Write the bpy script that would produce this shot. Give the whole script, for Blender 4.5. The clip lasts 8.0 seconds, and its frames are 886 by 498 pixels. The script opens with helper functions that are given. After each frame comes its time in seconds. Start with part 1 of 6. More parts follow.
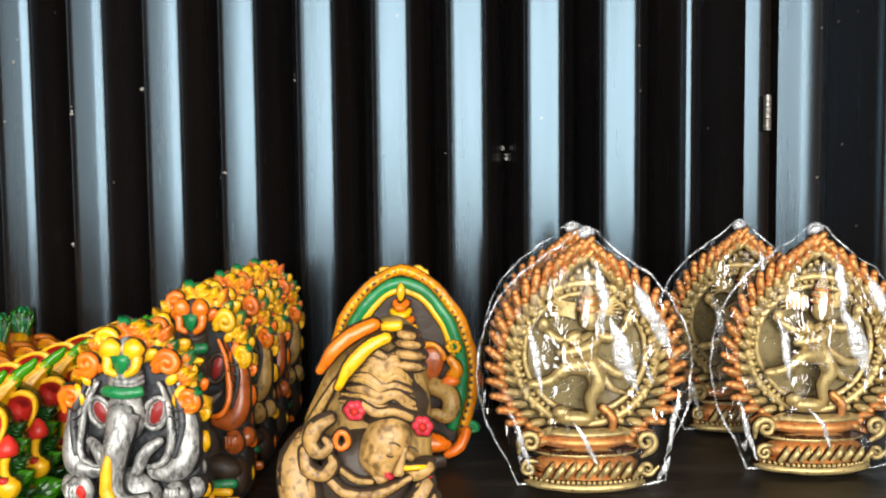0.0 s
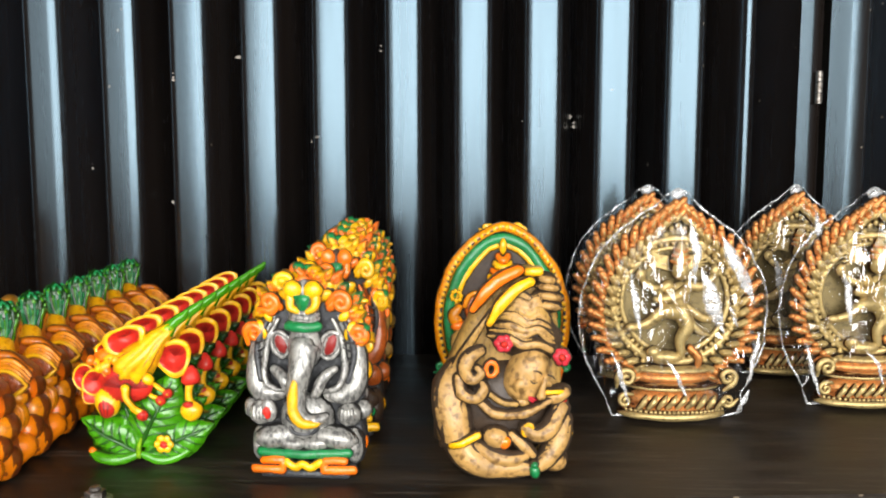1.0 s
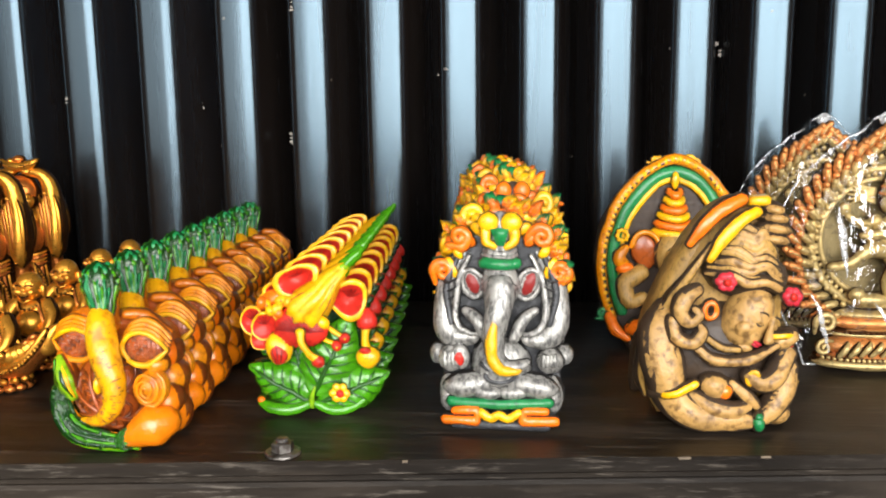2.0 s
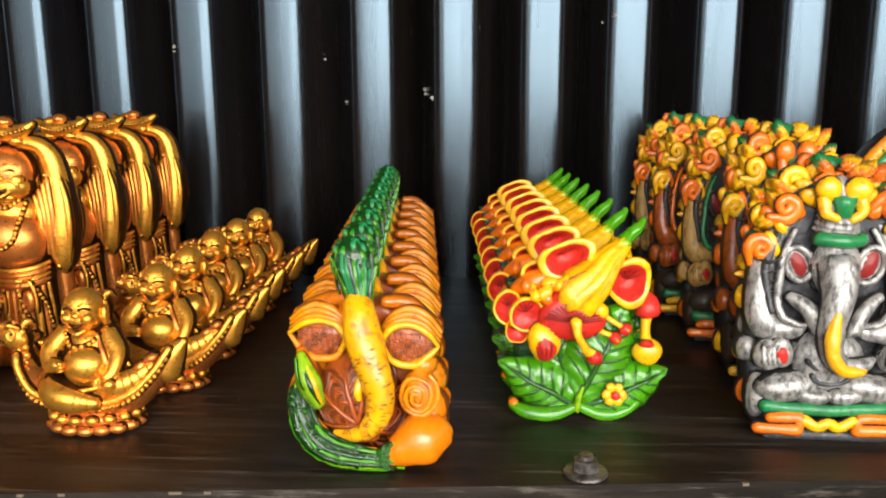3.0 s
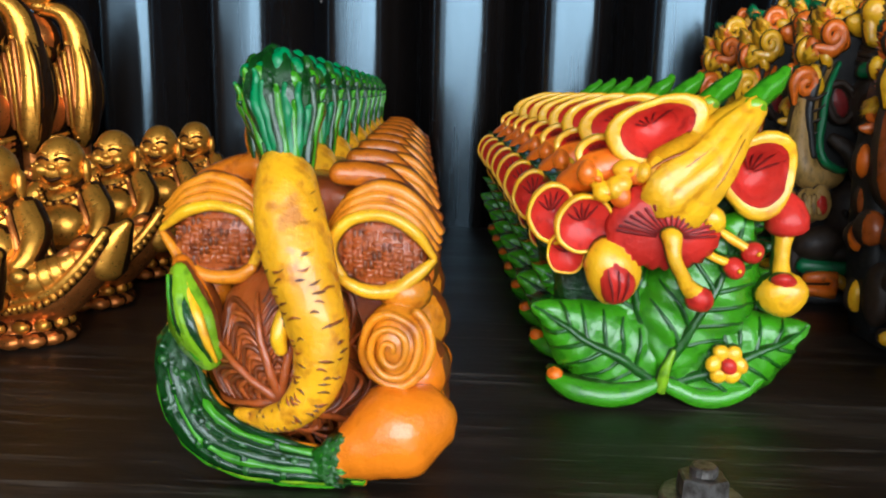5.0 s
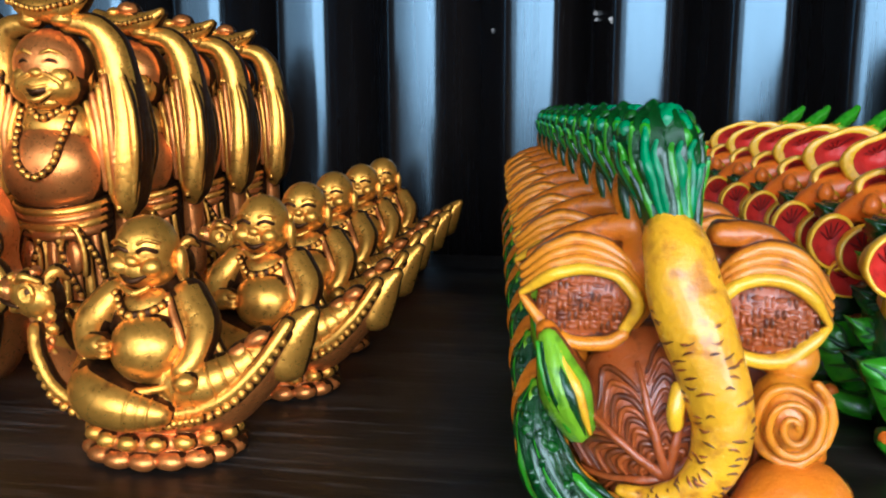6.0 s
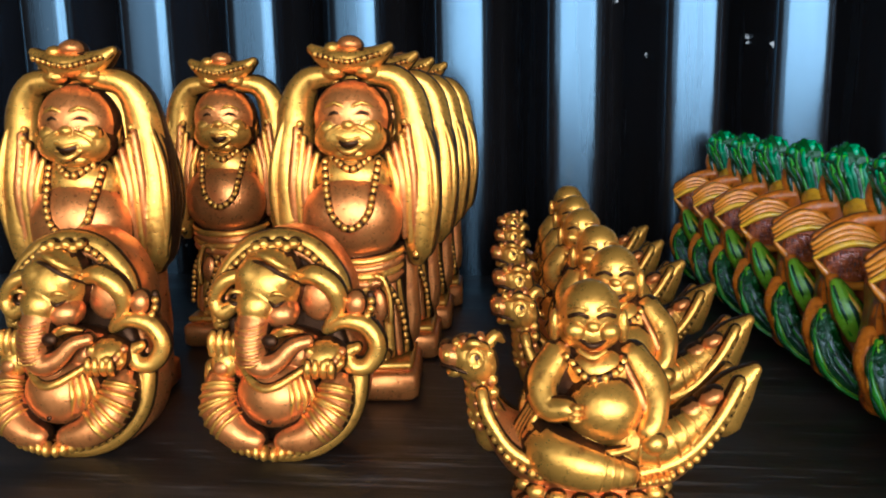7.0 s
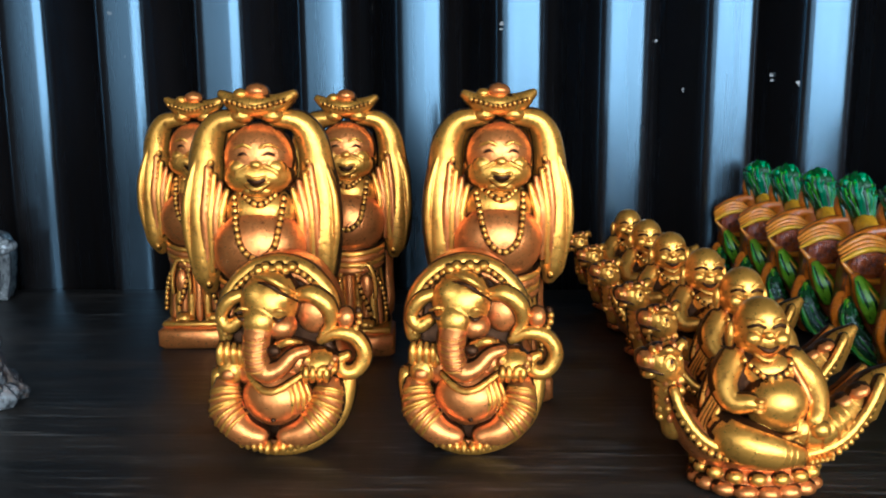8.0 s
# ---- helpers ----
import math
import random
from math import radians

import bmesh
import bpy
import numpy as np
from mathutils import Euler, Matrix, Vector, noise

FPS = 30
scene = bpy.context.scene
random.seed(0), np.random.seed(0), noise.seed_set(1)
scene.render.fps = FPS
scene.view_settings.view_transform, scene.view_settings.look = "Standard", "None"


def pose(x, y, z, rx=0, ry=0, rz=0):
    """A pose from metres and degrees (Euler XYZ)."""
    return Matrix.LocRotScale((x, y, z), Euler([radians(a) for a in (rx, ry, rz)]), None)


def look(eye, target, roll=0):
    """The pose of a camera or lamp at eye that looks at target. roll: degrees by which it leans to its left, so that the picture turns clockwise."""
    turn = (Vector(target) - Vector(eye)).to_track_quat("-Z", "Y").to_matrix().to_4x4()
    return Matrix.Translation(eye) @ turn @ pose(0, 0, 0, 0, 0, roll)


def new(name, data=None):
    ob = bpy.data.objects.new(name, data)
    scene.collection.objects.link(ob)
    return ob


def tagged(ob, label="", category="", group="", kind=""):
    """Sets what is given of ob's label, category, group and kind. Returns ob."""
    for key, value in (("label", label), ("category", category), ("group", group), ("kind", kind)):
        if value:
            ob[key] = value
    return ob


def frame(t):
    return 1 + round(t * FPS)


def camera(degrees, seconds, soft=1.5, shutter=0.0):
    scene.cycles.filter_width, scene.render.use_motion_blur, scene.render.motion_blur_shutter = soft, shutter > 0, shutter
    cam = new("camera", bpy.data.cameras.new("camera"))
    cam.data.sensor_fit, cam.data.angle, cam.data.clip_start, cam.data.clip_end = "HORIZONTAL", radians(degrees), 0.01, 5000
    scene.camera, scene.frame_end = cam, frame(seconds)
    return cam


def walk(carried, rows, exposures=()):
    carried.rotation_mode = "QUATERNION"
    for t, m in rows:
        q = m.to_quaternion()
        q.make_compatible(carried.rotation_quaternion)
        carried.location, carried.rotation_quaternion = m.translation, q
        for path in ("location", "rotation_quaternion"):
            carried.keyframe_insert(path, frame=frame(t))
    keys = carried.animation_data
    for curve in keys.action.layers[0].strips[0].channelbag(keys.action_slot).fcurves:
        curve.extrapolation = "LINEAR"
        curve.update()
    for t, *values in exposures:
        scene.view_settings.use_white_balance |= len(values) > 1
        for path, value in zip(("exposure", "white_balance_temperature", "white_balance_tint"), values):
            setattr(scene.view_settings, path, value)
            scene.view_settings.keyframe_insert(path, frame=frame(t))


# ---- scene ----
cam = camera(58.1, 8.0, soft=2.0)
PATH = [
    (0, (0.13, 0.06, 0.248), (0.004, 2.052, 0.129), -0.6),
    (0.5, (0.052, -0.001, 0.26), (-0.041, 1.993, 0.131), -0.9),
    (1, (0.014, -0.032, 0.246), (-0.066, 1.956, 0.042), 0.0),
    (1.5, (-0.041, -0.042, 0.239), (-0.145, 1.935, -0.044), -0.1),
    (2, (-0.112, 0.024, 0.219), (-0.282, 1.993, -0.089), -0.7),
    (2.2, (-0.157, 0.076, 0.21), (-0.334, 2.042, -0.11), -1.5),
    (3.3, (-0.346, 0.139, 0.202), (-0.404, 2.089, -0.236), 1.3),
    (3.5, (-0.35, 0.175, 0.193), (-0.323, 2.119, -0.277), 0.9),
    (4, (-0.312, 0.286, 0.139), (-0.3, 2.243, -0.274), -0.4),
    (4.2, (-0.312, 0.309, 0.12), (-0.33, 2.265, -0.297), 1.1),
    (5.3, (-0.349, 0.304, 0.117), (-0.489, 2.265, -0.25), 0.9),
    (5.5, (-0.363, 0.307, 0.12), (-0.538, 2.267, -0.236), 0.8),
    (6, (-0.42, 0.311, 0.127), (-0.716, 2.259, -0.218), -0.1),
    (6.5, (-0.503, 0.302, 0.141), (-0.839, 2.239, -0.223), -0.7),
    (7, (-0.59, 0.284, 0.154), (-0.806, 2.241, -0.2), -1.1),
    (7.5, (-0.631, 0.258, 0.16), (-0.736, 2.224, -0.191), -0.6),
    (8, (-0.699, 0.22, 0.171), (-0.765, 2.192, -0.157), -0.4),
]
walk(cam, [(t, look(eye, target, roll)) for t, eye, target, roll in PATH],
     [(0.0, -0.08, 6800, 9), (2.0, 0.02, 6800, 11), (3.4, -0.04, 7100, 14), (4.1, -0.30, 7300, 15), (5.4, -0.42, 5250, 4), (6.0, -0.30, 5150, 5), (6.7, -0.22, 4950, 4), (8.0, -0.20, 4850, 1)])

# ---- world and light ----
world = bpy.data.worlds.new("sky")
scene.world = world
world.use_nodes = True
wn = world.node_tree.nodes
sky = wn.new("ShaderNodeTexSky")
sky.sky_type = "NISHITA"
sky.sun_disc = False
sky.sun_elevation, sky.sun_rotation = radians(50), radians(150)
world.node_tree.links.new(sky.outputs[0], wn["Background"].inputs[0])
wn["Background"].inputs[1].default_value = 0.03

# daylight in the open shop front, behind the camera
day = bpy.data.lights.new("shop_front_daylight", "AREA")
day.shape, day.size, day.size_y = "RECTANGLE", 3.4, 1.35
day.energy, day.color = 165.0, (0.96, 0.98, 1.0)
lamp = new("shop_front_daylight", day)
lamp.matrix_world = look((0.62, -1.56, 0.80), (0.50, 1.0, 0.55))
# dim lamp added left of the opening to grey the left rib reflections
left_fill = bpy.data.lights.new("shaded_bay_daylight", "AREA")
left_fill.shape, left_fill.size, left_fill.size_y = "RECTANGLE", 1.55, 1.35
left_fill.energy, left_fill.color = 15.0, (0.96, 0.98, 1.0)
new("shaded_bay_daylight", left_fill).matrix_world = look((-1.87, -1.50, 0.80), (-1.80, 1.0, 0.55))


# ---- materials ----
def mat_base(name):
    m = bpy.data.materials.new(name)
    m.use_nodes = True
    nt = m.node_tree
    return m, nt, nt.nodes["Principled BSDF"]


def noise_node(nt, scale, detail=4.0, rough=0.55, stretch=None):
    tc = nt.nodes.new("ShaderNodeTexCoord")
    n = nt.nodes.new("ShaderNodeTexNoise")
    n.inputs["Scale"].default_value, n.inputs["Detail"].default_value, n.inputs["Roughness"].default_value = scale, detail, rough
    if stretch:
        mp = nt.nodes.new("ShaderNodeMapping")
        mp.inputs["Scale"].default_value = stretch
        nt.links.new(tc.outputs["Object"], mp.inputs[0])
        nt.links.new(mp.outputs[0], n.inputs[0])
    else:
        nt.links.new(tc.outputs["Object"], n.inputs[0])
    return n


def ramp(nt, src, stops):
    r = nt.nodes.new("ShaderNodeValToRGB")
    el = r.color_ramp.elements
    while len(el) < len(stops):
        el.new(0.5)
    for e, (p, c) in zip(el, stops):
        e.position, e.color = p, (*c, 1.0) if len(c) == 3 else c
    nt.links.new(src, r.inputs[0])
    return r


def bump(nt, bsdf, src, strength, distance):
    b = nt.nodes.new("ShaderNodeBump")
    b.inputs["Strength"].default_value, b.inputs["Distance"].default_value = strength, distance
    nt.links.new(src, b.inputs["Height"])
    nt.links.new(b.outputs[0], bsdf.inputs["Normal"])


def relief(nt, bsdf, coarse, fine, big, small):
    """Uneven hand-finished surface: edges worn round, lumps and tool marks, then grain."""
    bv = nt.nodes.new("ShaderNodeBevel")
    bv.samples = 3
    bv.inputs["Radius"].default_value = 0.0008
    last = bv.outputs[0]
    for src, dist in ((coarse, big), (fine, small)):
        b = nt.nodes.new("ShaderNodeBump")
        b.inputs["Strength"].default_value, b.inputs["Distance"].default_value = 1.0, dist
        nt.links.new(src, b.inputs["Height"])
        nt.links.new(last, b.inputs["Normal"])
        last = b.outputs[0]
    nt.links.new(last, bsdf.inputs["Normal"])


def mul(c, k):
    return tuple(min(1.0, a * k) for a in c)


def paint(name, col, rough=0.32, worn=None, coat=0.25, grain=420.0, wear=0.33, metal=0.0, lump=0.0006, streak=False):
    """Hand-brushed paint on cast clay: blotches, tool marks that hold the dark wash, and brush grain."""
    m, nt, b = mat_base(name)
    worn = worn or mul(col, 0.35)
    n1 = noise_node(nt, 45.0, 5.0)
    r1 = ramp(nt, n1.outputs[0], [(0.30, mul(col, 0.70)), (0.5, col), (0.75, mul(col, 1.16))])
    n3 = noise_node(nt, 300.0, 4.0, 0.6, (1.0, 1.0, 0.45)) if streak else noise_node(nt, 190.0, 3.0, 0.5)
    r3 = ramp(nt, n3.outputs[0], [(wear - 0.06, (0.8, 0.8, 0.8)), (wear + 0.12, (0, 0, 0))])
    n2 = noise_node(nt, grain, 6.0, 0.7)
    mx = nt.nodes.new("ShaderNodeMix")
    mx.data_type = "RGBA"
    nt.links.new(r3.outputs[0], mx.inputs[0])
    nt.links.new(r1.outputs[0], mx.inputs[6])
    mx.inputs[7].default_value = (*worn, 1)
    nt.links.new(mx.outputs[2], b.inputs["Base Color"])
    rr = ramp(nt, n1.outputs[0], [(0.3, (rough * 1.35,) * 3), (0.7, (rough * 0.75,) * 3)])
    nt.links.new(rr.outputs[0], b.inputs["Roughness"])
    b.inputs["Coat Weight"].default_value, b.inputs["Coat Roughness"].default_value = coat, 0.09
    b.inputs["Metallic"].default_value = metal
    relief(nt, b, n3.outputs[0], n2.outputs[0], lump, 0.0004)
    return m


def gilt(name, col, deep, rough=0.34, metal=0.85, dark=0.27):
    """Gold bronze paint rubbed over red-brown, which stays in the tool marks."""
    m, nt, b = mat_base(name)
    n1 = noise_node(nt, 60.0, 5.0)
    r1 = ramp(nt, n1.outputs[0], [(0.30, mul(col, 0.80)), (0.50, mul(col, 0.96)), (0.75, mul(col, 1.06))])
    n3 = noise_node(nt, 210.0, 3.5, 0.55)
    r3 = ramp(nt, n3.outputs[0], [(dark - 0.05, (1, 1, 1)), (dark + 0.2, (0, 0, 0))])
    mx = nt.nodes.new("ShaderNodeMix")
    mx.data_type = "RGBA"
    nt.links.new(r3.outputs[0], mx.inputs[0])
    nt.links.new(r1.outputs[0], mx.inputs[6])
    mx.inputs[7].default_value = (*deep, 1)
    nt.links.new(mx.outputs[2], b.inputs["Base Color"])
    b.inputs["Metallic"].default_value = metal
    n2 = noise_node(nt, 520.0, 5.0, 0.7)
    rr = ramp(nt, n2.outputs[0], [(0.3, (rough * 0.8,) * 3), (0.7, (rough * 1.35,) * 3)])
    nt.links.new(rr.outputs[0], b.inputs["Roughness"])
    relief(nt, b, n3.outputs[0], n2.outputs[0], 0.00022, 0.00012)
    return m


YELLOW = paint("yellow_paint", (0.92, 0.46, 0.006), worn=(0.60, 0.22, 0.005), coat=0.5)
CARROT = paint("carrot_paint", (0.90, 0.41, 0.006), worn=(0.50, 0.14, 0.005), coat=0.5, wear=0.36, rough=0.26)
ORANGE = paint("orange_paint", (0.86, 0.17, 0.006), worn=(0.45, 0.08, 0.005), coat=0.5)
MELON = paint("orange_gloss", (0.84, 0.21, 0.006), rough=0.2, coat=0.6, wear=0.2, worn=(0.6, 0.13, 0.006), lump=0.0004)
TERRA = paint("burnt_orange_paint", (0.60, 0.150, 0.003), worn=(0.24, 0.045, 0.003), coat=0.4, rough=0.28)
AMBER = paint("amber_paint", (0.76, 0.245, 0.006), worn=(0.36, 0.08, 0.005), coat=0.4, rough=0.26)
RED = paint("red_paint", (0.56, 0.026, 0.016), worn=(0.28, 0.010, 0.008), coat=0.25, rough=0.36)
PINK = paint("crimson_paint", (0.55, 0.03, 0.045), worn=(0.3, 0.03, 0.02))
GREEN = paint("green_paint", (0.055, 0.275, 0.005), rough=0.18, worn=(0.02, 0.13, 0.004), coat=0.5)
LIME = paint("light_green_paint", (0.22, 0.42, 0.008), rough=0.24, worn=(0.05, 0.16, 0.006), coat=0.5)
DEEP = paint("dark_green_gloss", (0.006, 0.052, 0.005), rough=0.2, worn=(0.003, 0.022, 0.002), coat=0.6, wear=0.42, lump=0.0013, streak=True)
LEAFV = paint("leaf_vein_green", (0.012, 0.085, 0.004), rough=0.3, worn=(0.006, 0.04, 0.003), coat=0.4)
MAROON = paint("maroon_paint", (0.24, 0.02, 0.018), worn=(0.10, 0.01, 0.008))
BAND = paint("emerald_paint", (0.006, 0.20, 0.055), worn=(0.005, 0.08, 0.03))
BROWN = paint("russet_paint", (0.38, 0.078, 0.011), rough=0.28, worn=(0.11, 0.02, 0.005), coat=0.45)
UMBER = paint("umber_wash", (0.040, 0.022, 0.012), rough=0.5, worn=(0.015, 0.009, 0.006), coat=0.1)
SILVER = paint("silver_paint", (0.42, 0.405, 0.37), rough=0.30, worn=(0.05, 0.05, 0.052), coat=0.1, wear=0.43, metal=0.4, streak=True)
SLATE = paint("slate_paint", (0.032, 0.033, 0.036), rough=0.45, worn=(0.11, 0.11, 0.115), coat=0.1, wear=0.36)
IVORY = paint("ivory_paint", (0.47, 0.265, 0.082), rough=0.40, worn=(0.11, 0.052, 0.016), coat=0.08, wear=0.40, lump=0.0011)
SAND = paint("ochre_sand_paint", (0.46, 0.26, 0.065), rough=0.45, worn=(0.11, 0.055, 0.015), coat=0.05, wear=0.38, streak=True)
DUSK = paint("brown_grey_wash", (0.13, 0.078, 0.038), rough=0.55, worn=(0.03, 0.02, 0.014), coat=0.05)
COPPER = gilt("copper_paint", (0.72, 0.29, 0.085), (0.18, 0.05, 0.02), 0.38, 0.6)
BRASS = gilt("antique_brass_paint", (0.56, 0.41, 0.17), (0.10, 0.065, 0.03), 0.38, 0.6)
GOLD = gilt("gold_paint", (0.93, 0.41, 0.052), (0.34, 0.09, 0.012), 0.30, 0.82, 0.24)
ROSE = gilt("red_gold_paint", (0.80, 0.25, 0.05), (0.36, 0.075, 0.016), 0.30, 0.78, 0.23)
OLIVE = gilt("dark_olive_brass", (0.20, 0.15, 0.065), (0.05, 0.036, 0.016), 0.42, 0.6)
# dark tone of set-back shells and cores: antique wash plus painted recess shade
BRONZE = gilt("dark_bronze_wash_and_shade", (0.075, 0.028, 0.008), (0.018, 0.007, 0.003), 0.45)


def wall_paint():
    m, nt, b = mat_base("dark_gloss_sheet_paint")
    n1 = noise_node(nt, 3.0, 5.0, 0.6, (1.0, 1.0, 0.25))
    r1 = ramp(nt, n1.outputs[0], [(0.3, (0.0035, 0.0026, 0.0022)), (0.7, (0.012, 0.008, 0.006))])
    tc = nt.nodes.new("ShaderNodeTexCoord")
    vo = nt.nodes.new("ShaderNodeTexVoronoi")
    vo.inputs["Scale"].default_value = 21.0
    nt.links.new(tc.outputs["Object"], vo.inputs[0])
    vo.inputs["Randomness"].default_value = 1.0
    n3 = noise_node(nt, 160.0, 3.0)
    ad = nt.nodes.new("ShaderNodeMath")
    ad.operation = "MULTIPLY_ADD"
    nt.links.new(n3.outputs[0], ad.inputs[0])
    ad.inputs[1].default_value = 0.12
    nt.links.new(vo.outputs["Distance"], ad.inputs[2])
    chip = ramp(nt, ad.outputs[0], [(0.088, (1, 1, 1)), (0.10, (0, 0, 0))])
    mx = nt.nodes.new("ShaderNodeMix")
    mx.data_type = "RGBA"
    nt.links.new(chip.outputs[0], mx.inputs[0])
    nt.links.new(r1.outputs[0], mx.inputs[6])
    mx.inputs[7].default_value = (0.14, 0.115, 0.09, 1)
    nt.links.new(mx.outputs[2], b.inputs["Base Color"])
    b.inputs["IOR"].default_value = 1.9
    b.inputs["Specular Tint"].default_value = (0.58, 0.83, 1.0, 1)
    n2 = noise_node(nt, 30.0, 6.0, 0.65, (1.0, 1.0, 0.05))
    rr = ramp(nt, n2.outputs[0], [(0.3, (0.18,) * 3), (0.7, (0.33,) * 3)])
    nt.links.new(rr.outputs[0], b.inputs["Roughness"])
    bump(nt, b, n2.outputs[0], 0.06, 0.002)
    return m


def wood_paint():
    m, nt, b = mat_base("dark_stained_wood")
    n1 = noise_node(nt, 9.0, 6.0, 0.65, (0.35, 3.0, 3.0))
    r1 = ramp(nt, n1.outputs[0], [(0.3, (0.005, 0.0036, 0.0026)), (0.5, (0.014, 0.0102, 0.0072)), (0.72, (0.042, 0.031, 0.022))])
    n2 = noise_node(nt, 40.0, 7.0, 0.75, (0.25, 5.0, 5.0))
    r2 = ramp(nt, n2.outputs[0], [(0.54, (0, 0, 0)), (0.66, (1, 1, 1))])
    n4 = noise_node(nt, 13.0, 4.0, 0.6)
    r4 = ramp(nt, n4.outputs[0], [(0.40, (0.10, 0.10, 0.10)), (0.60, (1.0, 1.0, 1.0))])
    k = nt.nodes.new("ShaderNodeMath")
    k.operation = "MULTIPLY"
    nt.links.new(r2.outputs[0], k.inputs[0])
    nt.links.new(r4.outputs[0], k.inputs[1])
    mx = nt.nodes.new("ShaderNodeMix")
    mx.data_type = "RGBA"
    nt.links.new(k.outputs[0], mx.inputs[0])
    nt.links.new(r1.outputs[0], mx.inputs[6])
    mx.inputs[7].default_value = (0.125, 0.105, 0.085, 1)
    nt.links.new(mx.outputs[2], b.inputs["Base Color"])
    b.inputs["IOR"].default_value = 1.35
    rr = ramp(nt, n1.outputs[0], [(0.3, (0.34,) * 3), (0.7, (0.52,) * 3)])
    nt.links.new(rr.outputs[0], b.inputs["Roughness"])
    bump(nt, b, n2.outputs[0], 0.25, 0.0015)
    return m


def plaster(name, col):
    m, nt, b = mat_base(name)
    n1 = noise_node(nt, 2.5, 6.0)
    r1 = ramp(nt, n1.outputs[0], [(0.3, mul(col, 0.7)), (0.7, mul(col, 1.15))])
    nt.links.new(r1.outputs[0], b.inputs["Base Color"])
    b.inputs["Roughness"].default_value = 0.85
    n2 = noise_node(nt, 60.0, 5.0)
    bump(nt, b, n2.outputs[0], 0.2, 0.003)
    return m


def steel():
    m, nt, b = mat_base("dull_zinc_steel")
    n1 = noise_node(nt, 220.0, 4.0)
    r1 = ramp(nt, n1.outputs[0], [(0.35, (0.07, 0.055, 0.04)), (0.6, (0.26, 0.24, 0.22))])
    nt.links.new(r1.outputs[0], b.inputs["Base Color"])
    b.inputs["Metallic"].default_value, b.inputs["Roughness"].default_value = 0.85, 0.42
    bump(nt, b, n1.outputs[0], 0.2, 0.0008)
    return m


def clear_film():
    m = bpy.data.materials.new("clear_plastic_film")
    m.use_nodes = True
    nt = m.node_tree
    out = nt.nodes["Material Output"]
    nt.nodes.remove(nt.nodes["Principled BSDF"])
    tr = nt.nodes.new("ShaderNodeBsdfTransparent")
    tr.inputs[0].default_value = (0.97, 0.97, 0.97, 1)
    gl = nt.nodes.new("ShaderNodeBsdfGlossy")
    gl.inputs["Roughness"].default_value = 0.05
    n1 = noise_node(nt, 34.0, 3.0, 0.5, (2.0, 1.5, 0.4))
    bp = nt.nodes.new("ShaderNodeBump")
    bp.inputs["Strength"].default_value, bp.inputs["Distance"].default_value = 1.0, 0.016
    nt.links.new(n1.outputs[0], bp.inputs["Height"])
    nt.links.new(bp.outputs[0], gl.inputs["Normal"])
    mx = nt.nodes.new("ShaderNodeMixShader")
    n2 = noise_node(nt, 55.0, 3.0, 0.55, (1.0, 1.0, 0.22))
    # upright gloss streaks painted in as highlights of the crumpled film
    glint = ramp(nt, n2.outputs[0], [(0.44, (0.015,) * 3), (0.54, (0.035,) * 3), (0.60, (0.30,) * 3), (0.66, (0.04,) * 3)])
    nt.links.new(glint.outputs[0], mx.inputs[0])
    nt.links.new(tr.outputs[0], mx.inputs[1])
    nt.links.new(gl.outputs[0], mx.inputs[2])
    nt.links.new(mx.outputs[0], out.inputs[0])
    return m


# black and sepia tones: antique wash, and shade painted between raised parts
INK = paint("black_wash_and_shade", (0.018, 0.016, 0.015), rough=0.5, worn=(0.03, 0.028, 0.026), coat=0.1)
SEPIA = paint("sepia_wash_and_shade", (0.045, 0.026, 0.014), rough=0.5, worn=(0.02, 0.012, 0.008), coat=0.05)
# dark rust of cuts and weave, also painted shade between the vegetables
RUST = paint("dark_rust_marks_and_shade", (0.17, 0.036, 0.005), rough=0.35, worn=(0.04, 0.008, 0.003), coat=0.3)
for glaze in (RED, PINK, MAROON):
    glaze.node_tree.nodes["Principled BSDF"].inputs["Specular IOR Level"].default_value = 0.15
# shade between leaves and petals, put into the shell colour
SHADE_GREEN = paint("bottle_green_shade", (0.020, 0.060, 0.004), rough=0.3, worn=(0.01, 0.03, 0.003), coat=0.4)


def glint_film():
    """Film of rim and creases with white mixed in, so its highlights are partly painted."""
    m = bpy.data.materials.new("glinting_plastic_film")
    m.use_nodes = True
    nt = m.node_tree
    nt.nodes.remove(nt.nodes["Principled BSDF"])
    tr, gl, mx = (nt.nodes.new("ShaderNode" + k) for k in ("BsdfTransparent", "BsdfGlossy", "MixShader"))
    gl.inputs["Roughness"].default_value = 0.12
    n1 = noise_node(nt, 140.0, 3.0, 0.5)
    r1 = ramp(nt, n1.outputs[0], [(0.36, (0.12,) * 3), (0.58, (0.72,) * 3)])
    bp = nt.nodes.new("ShaderNodeBump")
    bp.inputs["Strength"].default_value, bp.inputs["Distance"].default_value = 1.0, 0.003
    nt.links.new(n1.outputs[0], bp.inputs["Height"])
    nt.links.new(bp.outputs[0], gl.inputs["Normal"])
    nt.links.new(r1.outputs[0], mx.inputs[0])
    nt.links.new(tr.outputs[0], mx.inputs[1])
    df, half = nt.nodes.new("ShaderNodeBsdfDiffuse"), nt.nodes.new("ShaderNodeMixShader")
    df.inputs[0].default_value, half.inputs[0].default_value = (0.8, 0.8, 0.8, 1), 0.45
    nt.links.new(gl.outputs[0], half.inputs[1])
    nt.links.new(df.outputs[0], half.inputs[2])
    nt.links.new(half.outputs[0], mx.inputs[2])
    nt.links.new(mx.outputs[0], nt.nodes["Material Output"].inputs[0])
    return m


